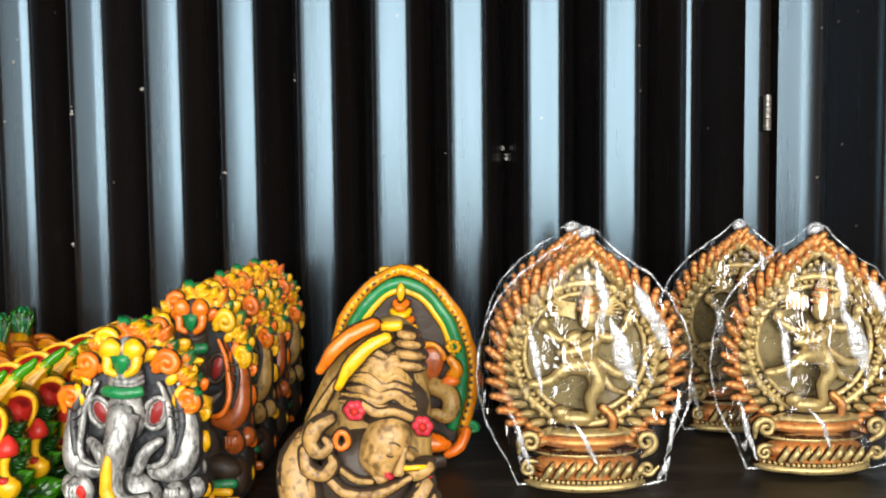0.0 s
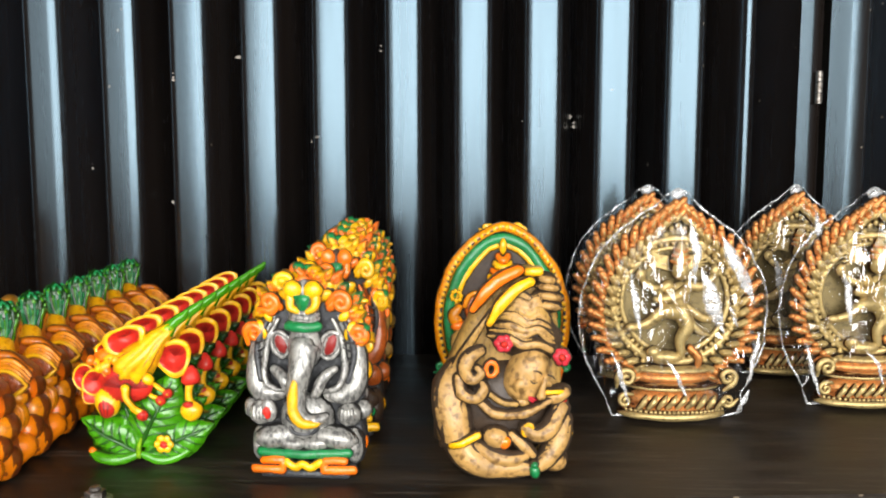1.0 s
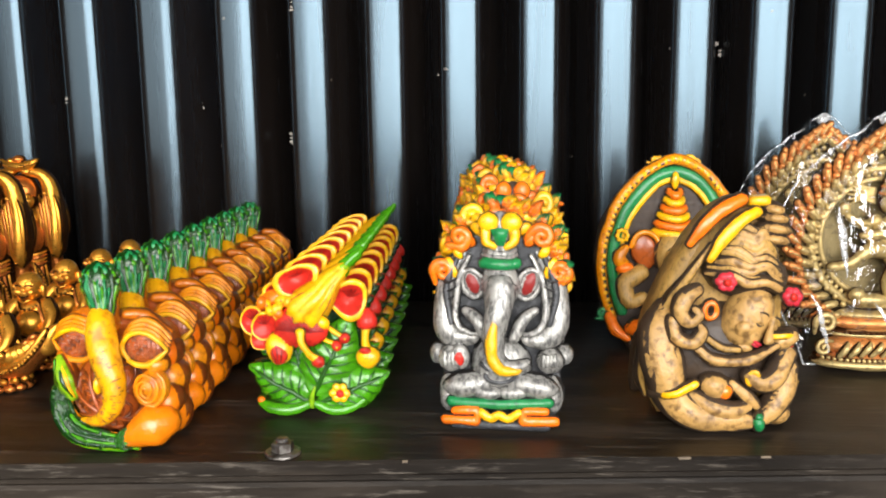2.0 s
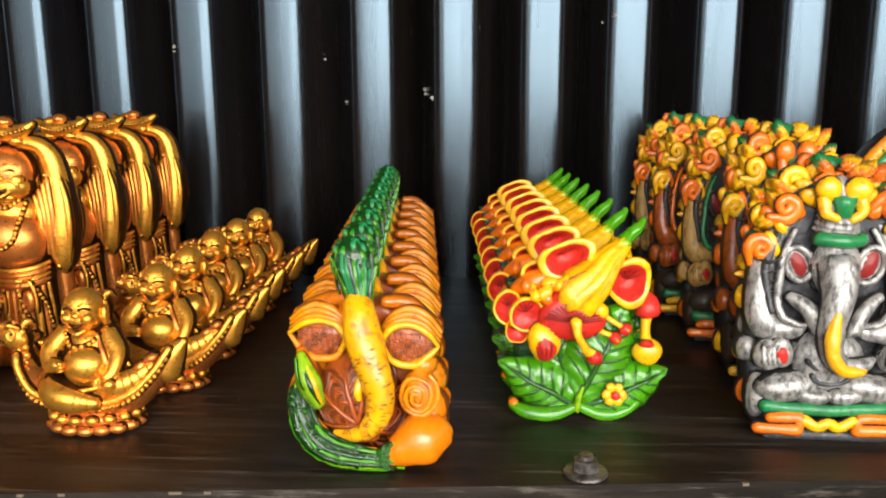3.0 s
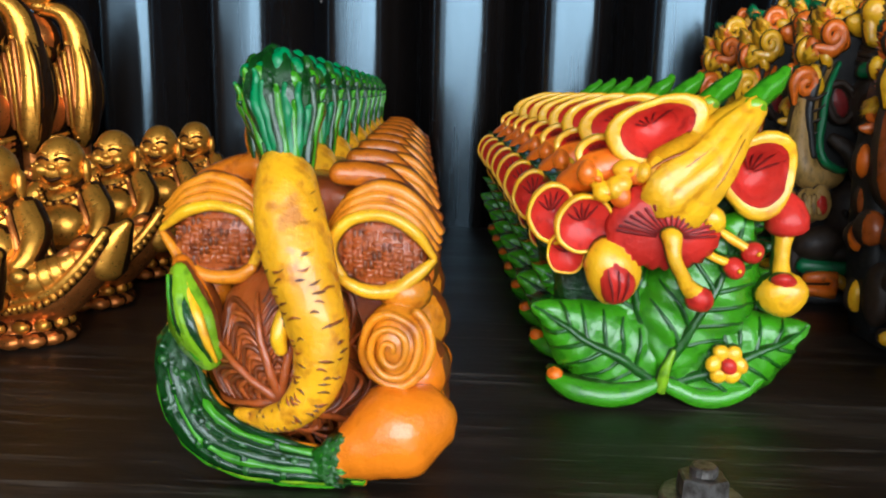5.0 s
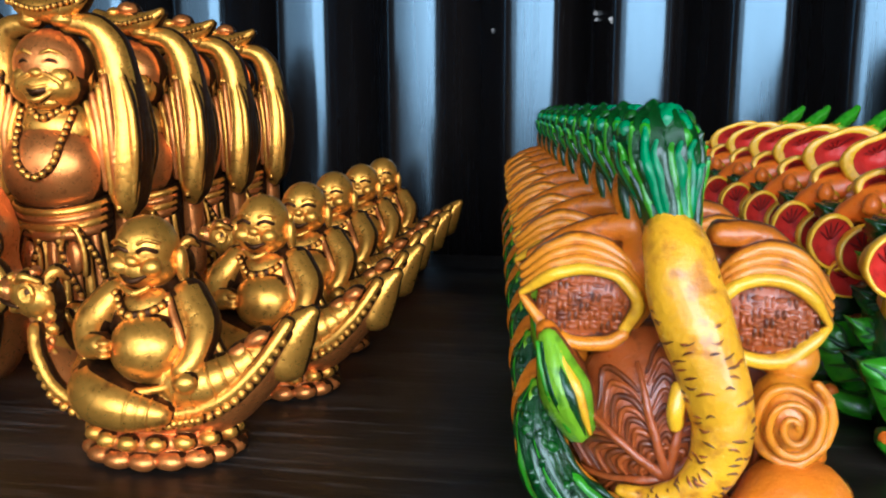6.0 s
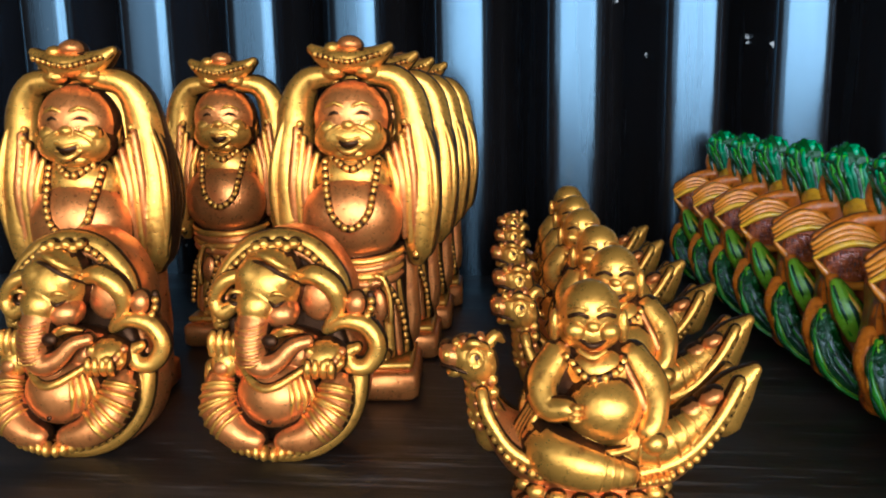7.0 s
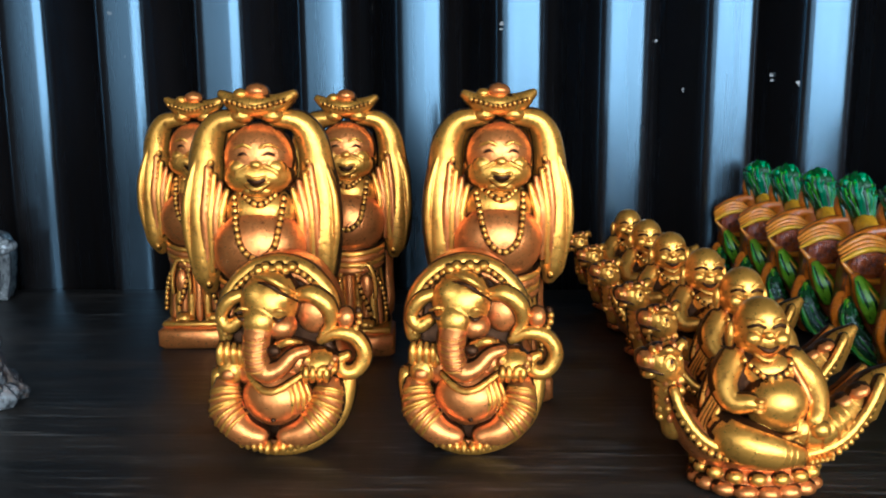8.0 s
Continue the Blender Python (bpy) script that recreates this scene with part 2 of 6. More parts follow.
BRIGHT_FILM = glint_film()
WALL, WOOD, STEEL, FILM = wall_paint(), wood_paint(), steel(), clear_film()
# near black to keep bounced light low
PLASTER = plaster("near_black_plaster", (0.02, 0.016, 0.013))
CEMENT = plaster("near_black_cement", (0.02, 0.019, 0.018))


# ---- modelling helper: a lump of clay, in centimetres, front towards -y ----
class Clay:
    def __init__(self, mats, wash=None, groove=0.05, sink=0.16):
        """wash: colour of a wider dark shell behind each raised form, antique wash and recess shade in one; groove: how
        far it shows; sink: how far back it lies.
        """
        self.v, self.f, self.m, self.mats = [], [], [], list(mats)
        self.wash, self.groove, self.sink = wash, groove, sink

    def idx(self, mat):
        if mat not in self.mats:
            self.mats.append(mat)
        return self.mats.index(mat)

    def grid(self, rows, mat, closed=True, cap=True):
        """Skin over rows of points of one length."""
        k, n, o = self.idx(mat), len(rows[0]), len(self.v)
        for r in rows:
            self.v.extend(tuple(p) for p in r)
        for i in range(len(rows) - 1):
            for j in range(n if closed else n - 1):
                a, b = o + i * n + j, o + i * n + (j + 1) % n
                self.f.append((a, b, b + n, a + n))
                self.m.append(k)
        if cap and closed:
            e = o + (len(rows) - 1) * n
            self.f.append(tuple(o + j for j in reversed(range(n))))
            self.f.append(tuple(e + j for j in range(n)))
            self.m.extend((k, k))

    def ell(self, c, r, mat, rot=(0, 0, 0), u=14, w=9):
        r = (r, r, r) if isinstance(r, (int, float)) else r
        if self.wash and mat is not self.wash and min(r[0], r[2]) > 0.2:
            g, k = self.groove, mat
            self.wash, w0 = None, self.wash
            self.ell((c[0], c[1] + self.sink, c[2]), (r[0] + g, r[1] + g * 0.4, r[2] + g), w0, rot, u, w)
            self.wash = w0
        q = Euler([radians(a) for a in rot]).to_matrix()
        c = Vector(c)
        rows = []
        for i in range(w + 1):
            th = math.pi * min(max(i / w, 0.02), 0.98)
            rows.append([c + q @ Vector((r[0] * math.sin(th) * math.cos(2 * math.pi * j / u), r[1] * math.sin(th) * math.sin(2 * math.pi * j / u),
                                         -r[2] * math.cos(th))) for j in range(u)])
        self.grid(rows, mat)

    @staticmethod
    def smooth(pts, steps):
        """Catmull-Rom through points of any width."""
        p = [np.array(a, float) for a in pts]
        p = [2 * p[0] - p[1]] + p + [2 * p[-1] - p[-2]]
        out = []
        for i in range(1, len(p) - 2):
            for s in range(steps):
                t = s / steps
                a, b, c, d = p[i - 1], p[i], p[i + 1], p[i + 2]
                out.append(0.5 * (2 * b + (c - a) * t + (2 * a - 5 * b + 4 * c - d) * t * t + (3 * b - a - 3 * c + d) * t ** 3))
        out.append(p[-2])
        return out

    def tube(self, pts, radii, mat, seg=9, steps=5, flat=1.0, ridge=0, closed=False):
        """Round bar through points; radii one number or one a point; flat: its depth along y against its width; ridge: lengthwise ribs."""
        if isinstance(radii, (int, float)):
            radii = [radii] * len(pts)
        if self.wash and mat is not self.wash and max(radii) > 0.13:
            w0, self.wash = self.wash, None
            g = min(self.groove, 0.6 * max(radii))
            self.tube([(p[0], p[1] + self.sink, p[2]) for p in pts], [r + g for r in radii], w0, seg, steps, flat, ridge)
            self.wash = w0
        q = self.smooth([(*a, r) for a, r in zip(pts, radii)], steps)
        rows = []
        side = None
        for i, a in enumerate(q):
            d = Vector((q[min(i + 1, len(q) - 1)] - q[max(i - 1, 0)])[:3])
            d = d.normalized() if d.length > 1e-9 else Vector((0, 0, 1))
            if side is None:
                side = Vector((0, -1, 0)) if abs(d.y) < 0.9 else Vector((1, 0, 0))
            side = (side - d * side.dot(d)).normalized()
            other = d.cross(side)
            ends = [(-0.0, 1.0)]
            if i == 0:
                ends = [(-0.75, 0.35), (-0.45, 0.8), (0.0, 1.0)]
            elif i == len(q) - 1:
                ends = [(0.0, 1.0), (0.45, 0.8), (0.75, 0.35)]
            for off, k in ends:
                row = []
                for j in range(seg):
                    an = 2 * math.pi * j / seg
                    rr = a[3] * k * (1 + (0.16 * math.cos(an * ridge) if ridge else 0))
                    w = side * math.cos(an) * rr + other * math.sin(an) * rr
                    w.y *= flat
                    row.append(Vector(a[:3]) + d * off * a[3] + w)
                rows.append(row)
        self.grid(rows, mat)

    def ring(self, c, rx, rz, r, mat, a0=0.0, a1=360.0, n=28, seg=8, flat=1.0, tilt=0.0, dy=0.0):
        """Bar bent to an arc in the xz plane, from angle a0 to a1 (0: +x, 90: up)."""
        pts = []
        for i in range(n + 1):
            a = radians(a0 + (a1 - a0) * i / n)
            x, z = rx * math.cos(a), rz * math.sin(a)
            t = radians(tilt)
            pts.append((c[0] + x * math.cos(t) - z * math.sin(t), c[1] + dy * math.sin(a), c[2] + x * math.sin(t) + z * math.cos(t)))
        self.tube(pts, r, mat, seg=seg, steps=1, flat=flat)

    def beads(self, pts, r, mat, gap=2.0, steps=8):
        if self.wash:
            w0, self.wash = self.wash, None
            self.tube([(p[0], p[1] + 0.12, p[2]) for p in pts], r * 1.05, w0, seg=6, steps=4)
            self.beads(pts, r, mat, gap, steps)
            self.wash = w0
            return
        q = self.smooth(pts, steps)
        run, last = 0.0, None
        for a in q:
            run += 0 if last is None else float(np.linalg.norm(a - last))
            if last is None or run >= r * gap:
                self.ell(tuple(a[:3]), r, mat, u=7, w=5)
                run = 0.0
            last = a

    def arc(self, c, rx, rz, a0, a1, n=14, y=None):
        return [(c[0] + rx * math.cos(radians(a0 + (a1 - a0) * i / n)), c[1] if y is None else y, c[2] + rz * math.sin(radians(a0 + (a1 - a0) * i / n)))
                for i in range(n + 1)]

    def pleats(self, path, radii, n, mat, r, lift=1.02, a0=15.0, a1=165.0):
        """Raised folds across the front of a round limb."""
        w0, self.wash = self.wash, None
        q = self.smooth([(*p, k) for p, k in zip(path, radii)], 8)
        for i in range(n):
            j = 2 + int((len(q) - 5) * i / max(1, n - 1))
            d = Vector((q[j + 1] - q[j - 1])[:3]).normalized()
            e = d.cross(Vector((0, 1, 0))).normalized()
            f = e.cross(d).normalized()
            f = f if f.y < 0 else -f
            k = q[j][3] * lift
            pts = [Vector(q[j][:3]) + e * math.cos(radians(a)) * k + f * math.sin(radians(a)) * k for a in [a0 + (a1 - a0) * m / 6 for m in range(7)]]
            self.tube(pts, [r * 0.3] + [r] * 5 + [r * 0.3], mat, seg=6, steps=2)
        self.wash = w0

    def plate(self, outline, y0, y1, mat, soft=0.35, steps=6, closed=True):
        """Slab with a rounded rim: an outline of (x, z) from y0 (front) to y1 (back)."""
        q = self.smooth([*outline, outline[0]], steps)[:-1]
        cx, cz = sum(a[0] for a in q) / len(q), sum(a[1] for a in q) / len(q)

        def loop(y, inset):
            row = []
            for a in q:
                d = Vector((a[0] - cx, a[1] - cz))
                k = 1 - inset / max(d.length, 0.01)
                row.append((cx + d.x * k, y, cz + d.y * k))
            return row
        self.grid([loop(y0, soft * 1.2), loop(y0 + soft * 0.3, soft * 0.4), loop(y0 + soft, 0), loop(y1 - soft * 0.5, 0), loop(y1, soft * 0.4)], mat)

    def box(self, x0, x1, y0, y1, z0, z1, mat, soft=0.12):
        rows = []
        for z, k in ((z0, soft), (z0 + soft, 0), (z1 - soft, 0), (z1, soft)):
            row = []
            for sx, sy in ((0, 0), (1, 0), (1, 1), (0, 1)):
                px, py = (x1 if sx else x0), (y1 if sy else y0)
                ix, iy = (-1 if sx else 1), (-1 if sy else 1)
                c = soft
                if (sx, sy) in ((0, 0), (1, 1)):
                    row += [(px + ix * k, py + iy * (c + k), z), (px + ix * (c + k), py + iy * k, z)]
                else:
                    row += [(px + ix * (c + k), py + iy * k, z), (px + ix * k, py + iy * (c + k), z)]
            rows.append(row)
        self.grid(rows, mat)

    def leaf(self, base, tip, width, mat, vein, bulge=0.5, thick=0.28, veins=6, curl=0.0):
        """Broad leaf from base to tip, bulged to the front, with a raised rib and side veins."""
        b, t = Vector(base), Vector(tip)
        d = t - b
        ln = d.length
        d.normalize()
        s = d.cross(Vector((0, 1, 0))).normalized()
        nn = s.cross(d).normalized()
        if nn.y > 0:
            nn = -nn
        n, k = 12, 6
        wid = lambda u: width * (0.04 + math.sin(math.pi * min(1, 0.03 + 0.97 * u ** 0.8)) ** 0.9)

        def at(u, a, lift=0.0):
            w = wid(u)
            dip = bulge * (1 - a * a) * math.sin(math.pi * (0.1 + 0.8 * u)) - 0.22 * max(0, 1 - abs(a) * 4)
            rip = 0.09 * math.sin(u * veins * 2 * math.pi - abs(a) * 3.2)
            return b + d * (u * ln) + s * (a * w + curl * u * u) + nn * (dip + rip + lift)
        rows = []
        for i in range(n * 3 + 1):
            u = i / (n * 3)
            up = [at(u, -1 + 2 * j / k) for j in range(k + 1)]
            dn = [at(u, 1 - 2 * j / k, -thick * 2) * 1.0 for j in range(k + 1)]
            rows.append(up + dn)
        self.grid(rows, mat)
        self.tube([at(u, 0, 0.12) for u in (0.0, 0.35, 0.7, 0.97)], [0.2, 0.16, 0.11, 0.05], vein, seg=6, steps=4)
        for i in range(veins - 1):
            u = 0.16 + 0.66 * i / (veins - 1)
            for sg in (-1, 1):
                self.tube([at(u, 0, 0.04), at(u + 0.09, sg * 0.45, 0.04), at(min(0.97, u + 0.16), sg * 0.86, 0.03)], [0.09, 0.08, 0.03], vein, seg=5, steps=3)

    def cloud(self, c, r, mat, tail=1, turn=0.0, fat=0.42):
        """Curled cloud ornament with a tail."""
        pts, rad = [], []
        for i in range(15):
            a = radians(turn + tail * (i * 34))
            k = r * (0.16 + 0.62 * i / 14)
            pts.append((c[0] + k * math.cos(a), c[1] - 0.25 * (1 - i / 14), c[2] + k * math.sin(a)))
            rad.append(r * fat * (0.55 + 0.45 * i / 14))
        a = radians(turn + tail * 14 * 34)
        e = Vector(pts[-1]) + Vector((-math.sin(a) * tail, 0, math.cos(a) * tail)) * r * 0.9
        pts.append(tuple(e))
        rad.append(r * fat * 0.45)
        self.tube(pts, rad, mat, seg=7, steps=2)

    def mesh(self, name, uneven=0.06, slope=0.0):
        """slope: how far the front falls back for each unit of height."""
        me = bpy.data.meshes.new(name)
        pts = []
        for p in self.v:
            p = Vector(p)
            p.y += slope * p.z
            p += noise.noise_vector(p * 0.55) * uneven * 2.2 + noise.noise_vector(p * 1.7) * uneven
            pts.append((p.x * 0.01, p.y * 0.01, max(0.0, p.z) * 0.01))
        me.from_pydata(pts, [], self.f)
        for m in self.mats:
            me.materials.append(m)
        me.polygons.foreach_set("material_index", self.m)
        me.polygons.foreach_set("use_smooth", [len(f) < 5 for f in self.f])
        me.update()
        bm = bmesh.new()
        bm.from_mesh(me)
        bmesh.ops.recalc_face_normals(bm, faces=bm.faces)
        bm.to_mesh(me)
        bm.free()
        return me


def slab(name, x0, x1, y0, y1, z0, z1, mat, label, cat):
    bm = bmesh.new()
    bmesh.ops.create_cube(bm, size=1.0, matrix=Matrix.Translation(((x0 + x1) / 2, (y0 + y1) / 2, (z0 + z1) / 2)) @ Matrix.Diagonal((x1 - x0, y1 - y0, z1 - z0, 1)))
    me = bpy.data.meshes.new(name)
    bm.to_mesh(me)
    bm.free()
    me.materials.append(mat)
    return tagged(new(name, me), label, cat, kind="structure")


def part(name, me, mat, parent, label=""):
    ob = new(name, me)
    if mat:
        me.materials.append(mat)
    ob.parent = parent
    return tagged(ob, label)


# ---- structure ----
# unseen room shell added round the shelf to hold back stray light
slab("floor", -2.7, 2.9, -1.75, 1.2, -0.98, -0.92, CEMENT, "unseen near-black shop floor, added to close the room", "floor")
slab("ceiling", -2.7, 2.9, -1.75, 1.2, 1.62, 1.70, PLASTER, "unseen near-black ceiling, added to keep sky light out", "ceiling")
slab("wall_left", -2.78, -2.70, -1.75, 1.2, -0.92, 1.62, PLASTER, "unseen near-black side wall, added to keep side light low", "wall")
slab("wall_right", 2.90, 2.98, -1.75, 1.2, -0.92, 1.62, PLASTER, "unseen near-black side wall, added to keep side light low", "wall")
slab("wall_front", -2.7, 2.9, -1.75, -1.66, -0.92, 0.02, PLASTER, "unseen low wall, added to darken reflections below the opening", "wall")
slab("wall_outer", -2.7, 2.9, 1.12, 1.2, -0.92, 1.62, PLASTER, "dark wall behind the sheet cladding", "wall")

RIBS = [-1.615, -1.519, -1.423, -1.327, -1.230, -1.134, -1.037, -0.940, -0.840, -0.746, -0.650, -0.551, -0.450, -0.359, -0.265, -0.173, -0.079, 0.011, 0.100, 0.190, 0.278, 0.355]
RIBS_RIGHT = [0.598, 0.694, 0.80, 0.895, 0.99, 1.08]
WALL_Y = 1.0


def sheet(name, x0, x1, ribs, label):
    """Pressed steel sheet: flat ribs standing proud of rounded hollows."""
    bm = bmesh.new()
    half, deep = 0.0200, 0.075
    prof = [(x0, WALL_Y + 0.001)] if x0 < 0 else [(x0, WALL_Y + 0.0005), (x0 + 0.012, WALL_Y + 0.0022), (x0 + 0.025, WALL_Y + 0.0042), (x0 + 0.029, WALL_Y + 0.0046), (x0 + 0.047, WALL_Y + 0.0046), (x0 + 0.051, WALL_Y + 0.0075)]
    wide, lows = half, []

    def hollow(a, b):
        lows.append(0.5 * (a + b))
        for j in range(1, 12):
            t = j / 12
            prof.append((a + (b - a) * t, WALL_Y + 0.0060 + deep * (1 - abs(2 * t - 1) ** 1.05)))
    if x0 > 0:
        hollow(x0 + 0.053, ribs[0] - wide - 0.004)
    for i, c in enumerate(ribs):
        half = 0.0045 if 0.3 < c < 0.4 else wide
        if c - half > x0:
            flat = half * 0.55
            bow = [(flat, 0.0), (flat + (half - flat) * 0.4, 0.0004), (flat + (half - flat) * 0.75, 0.0014), (half + 0.001, 0.0032), (half + 0.004, 0.0060)]
            prof += [(c - d, WALL_Y + h) for d, h in reversed(bow)] + [(c, WALL_Y - 0.0002)] + [(c + d, WALL_Y + h) for d, h in bow]
        if i + 1 < len(ribs):
            hollow(c + half + 0.004, ribs[i + 1] - (0.0045 if 0.3 < ribs[i + 1] < 0.4 else wide) - 0.004)
    if x1 < 0.5:
        hollow(ribs[-1] + 0.009, x1 - 0.031)
        lows.append(x1 - 0.031)
        prof += [(x1 - 0.031, WALL_Y), (x1 - 0.016, WALL_Y + 0.0022), (x1 - 0.0015, WALL_Y + 0.0044)]
    prof.append((x1, WALL_Y + 0.015))
    zs = [-0.02, 0.3, 0.8, 1.62]
    fr = [[bm.verts.new((x, y, z)) for x, y in prof] for z in zs]
    bk = [[bm.verts.new((x, y + 0.0012, z)) for x, y in prof] for z in zs]
    for g, flip in ((fr, False), (bk, True)):
        for i in range(len(zs) - 1):
            for j in range(len(prof) - 1):
                q = (g[i][j], g[i][j + 1], g[i + 1][j + 1], g[i + 1][j])
                bm.faces.new(q[::-1] if flip else q).smooth = True
    for i in range(len(zs) - 1):
        bm.faces.new((fr[i][0], fr[i + 1][0], bk[i + 1][0], bk[i][0]))
        bm.faces.new((fr[i][-1], bk[i][-1], bk[i + 1][-1], fr[i + 1][-1]))
    for e in bm.edges:
        p, q = (v.co for v in e.verts)
        if abs(p.x - q.x) < 1e-6 and any(abs(p.x - k) < 1e-4 for k in lows):
            e.smooth = False
    me = bpy.data.meshes.new(name)
    bm.to_mesh(me)
    bm.free()
    me.materials.append(WALL)
    return tagged(new(name, me), label, "wall", kind="structure")


sheet("wall_back", -1.72, 0.449, RIBS, "dark glossy ribbed metal sheet wall with paint chips")
sheet("wall_back_panel", 0.455, 1.12, RIBS_RIGHT, "dark glossy ribbed metal panel beside a narrow gap")


# ---- shelf ----
def edge_y(x):
    return 0.503 + 0.085 * (x + 0.362)


def shelf():
    root = tagged(new("display_shelf"), "dark stained wooden display shelf with scratched top and grooved front edge", "shelf")
    x0, x1 = -1.9, 1.3

    def strip(name, rows, label=""):
        bm = bmesh.new()
        g = [[bm.verts.new((x, edge_y(x) + dy if k else 1.0, z)) for k, dy, z in rows] for x in [x0 + (x1 - x0) * i / 40 for i in range(41)]]
        n = len(rows)
        for i in range(40):
            for j in range(n):
                bm.faces.new((g[i][j], g[i][(j + 1) % n], g[i + 1][(j + 1) % n], g[i + 1][j]))
        bm.faces.new(g[0][::-1])
        bm.faces.new(g[-1])
        bmesh.ops.recalc_face_normals(bm, faces=bm.faces)
        me = bpy.data.meshes.new(name)
        bm.to_mesh(me)
        bm.free()
        part(name, me, WOOD, root, label)
    strip("top", [(1, 0.002, 0.0), (1, 0.0, -0.002), (1, 0.0, -0.009), (1, 0.003, -0.011), (0, 0, -0.011), (0, 0, 0.0)])
    strip("groove_strip", [(1, 0.004, -0.011), (1, 0.004, -0.0145), (1, 0.03, -0.0145), (1, 0.03, -0.011)])
    strip("front_rail", [(1, 0.001, -0.0145), (1, -0.001, -0.017), (1, -0.001, -0.085), (1, 0.028, -0.085), (1, 0.028, -0.0145)])
    random.seed(4)
    pale = plaster("bare_wood", (0.17, 0.13, 0.09))
    for k in range(11):
        x = random.uniform(-0.75, 0.45)
        w = random.uniform(0.003, 0.010)
        y = edge_y(x)
        bm = bmesh.new()
        bmesh.ops.create_cube(bm, size=1.0, matrix=Matrix.Translation((x, y + 0.0012, -0.0006)) @ Matrix.Rotation(radians(4.9), 4, "Z") @ Matrix.Diagonal((w, random.uniform(0.0008, 0.0018), 0.0014, 1)))
        me = bpy.data.meshes.new("chipped_edge")
        bm.to_mesh(me)
        bm.free()
        part("chipped_edge", me, pale, root, "pale bare wood chip" if k == 0 else "")
    for x in (-1.75, -0.3, 1.15):
        for y in (0.60, 0.95):
            bm = bmesh.new()
            bmesh.ops.create_cube(bm, size=1.0, matrix=Matrix.Translation((x, y + (edge_y(x) - 0.5 if y < 0.8 else 0), -0.4655)) @ Matrix.Diagonal((0.06, 0.06, 0.909, 1)))
            bmesh.ops.bevel(bm, geom=bm.edges[:], offset=0.004, segments=1, affect="EDGES")
            me = bpy.data.meshes.new("leg")
            bm.to_mesh(me)
            bm.free()
            part("leg", me, WOOD, root)


def flecks():
    """Bare spots where the wall paint has chipped."""
    random.seed(21)
    wall = bpy.data.objects["wall_back"]
    pale = plaster("bare_primer", (0.34, 0.30, 0.26))
    for x, z, s in CHIPS:
        y = WALL_Y - 0.0006
        near = min(RIBS, key=lambda r: abs(r - x))
        off = abs(near - x) - 0.020
        if off > 0:
            y += 0.0035 + 0.078 * min(1, off / 0.028)
        for k in range(3):
            w, h = s * random.uniform(0.3, 1.0), s * random.uniform(0.15, 0.5)
            cx, cz = x + random.uniform(-s, s) * 0.6, z + random.uniform(-s, s) * 1.2
            bm = bmesh.new()
            ring = [bm.verts.new((cx + w * random.uniform(0.6, 1.1) * math.cos(a), y, cz + h * random.uniform(0.6, 1.1) * math.sin(a))) for a in [i * math.pi / 4 for i in range(8)]]
            top = bm.faces.new(ring)
            ex = bmesh.ops.extrude_face_region(bm, geom=[top])
            bmesh.ops.translate(bm, verts=[v for v in ex["geom"] if isinstance(v, bmesh.types.BMVert)], vec=(0, -0.0006, 0))
            bmesh.ops.recalc_face_normals(bm, faces=bm.faces)
            me = bpy.data.meshes.new("paint_chip")
            bm.to_mesh(me)
            bm.free()
            part("paint_chip", me, pale, wall)


CHIPS = [(-0.292, 0.392, 0.007), (-0.377, 0.362, 0.004), (-0.104, 0.322, 0.004), (-0.014, 0.404, 0.006), (0.146, 0.309, 0.007), (-0.198, 0.283, 0.004), (0.077, 0.304, 0.003), (-0.381, 0.203, 0.005), (-0.108, 0.401, 0.004),
         (-0.395, 0.206, 0.005), (-0.483, 0.197, 0.004), (-0.514, 0.247, 0.004), (-0.668, 0.254, 0.004), (-0.19, 0.286, 0.003)]
shelf()
flecks()


def place(me, name, x, y, turn, label, cat, group="", size=1.0):
    ob = new(name, me)
    ob.matrix_world = pose(x, y, 0.0, 0, 0, turn) @ Matrix.Diagonal((size, size, size, 1))
    return tagged(ob, label, cat, group)


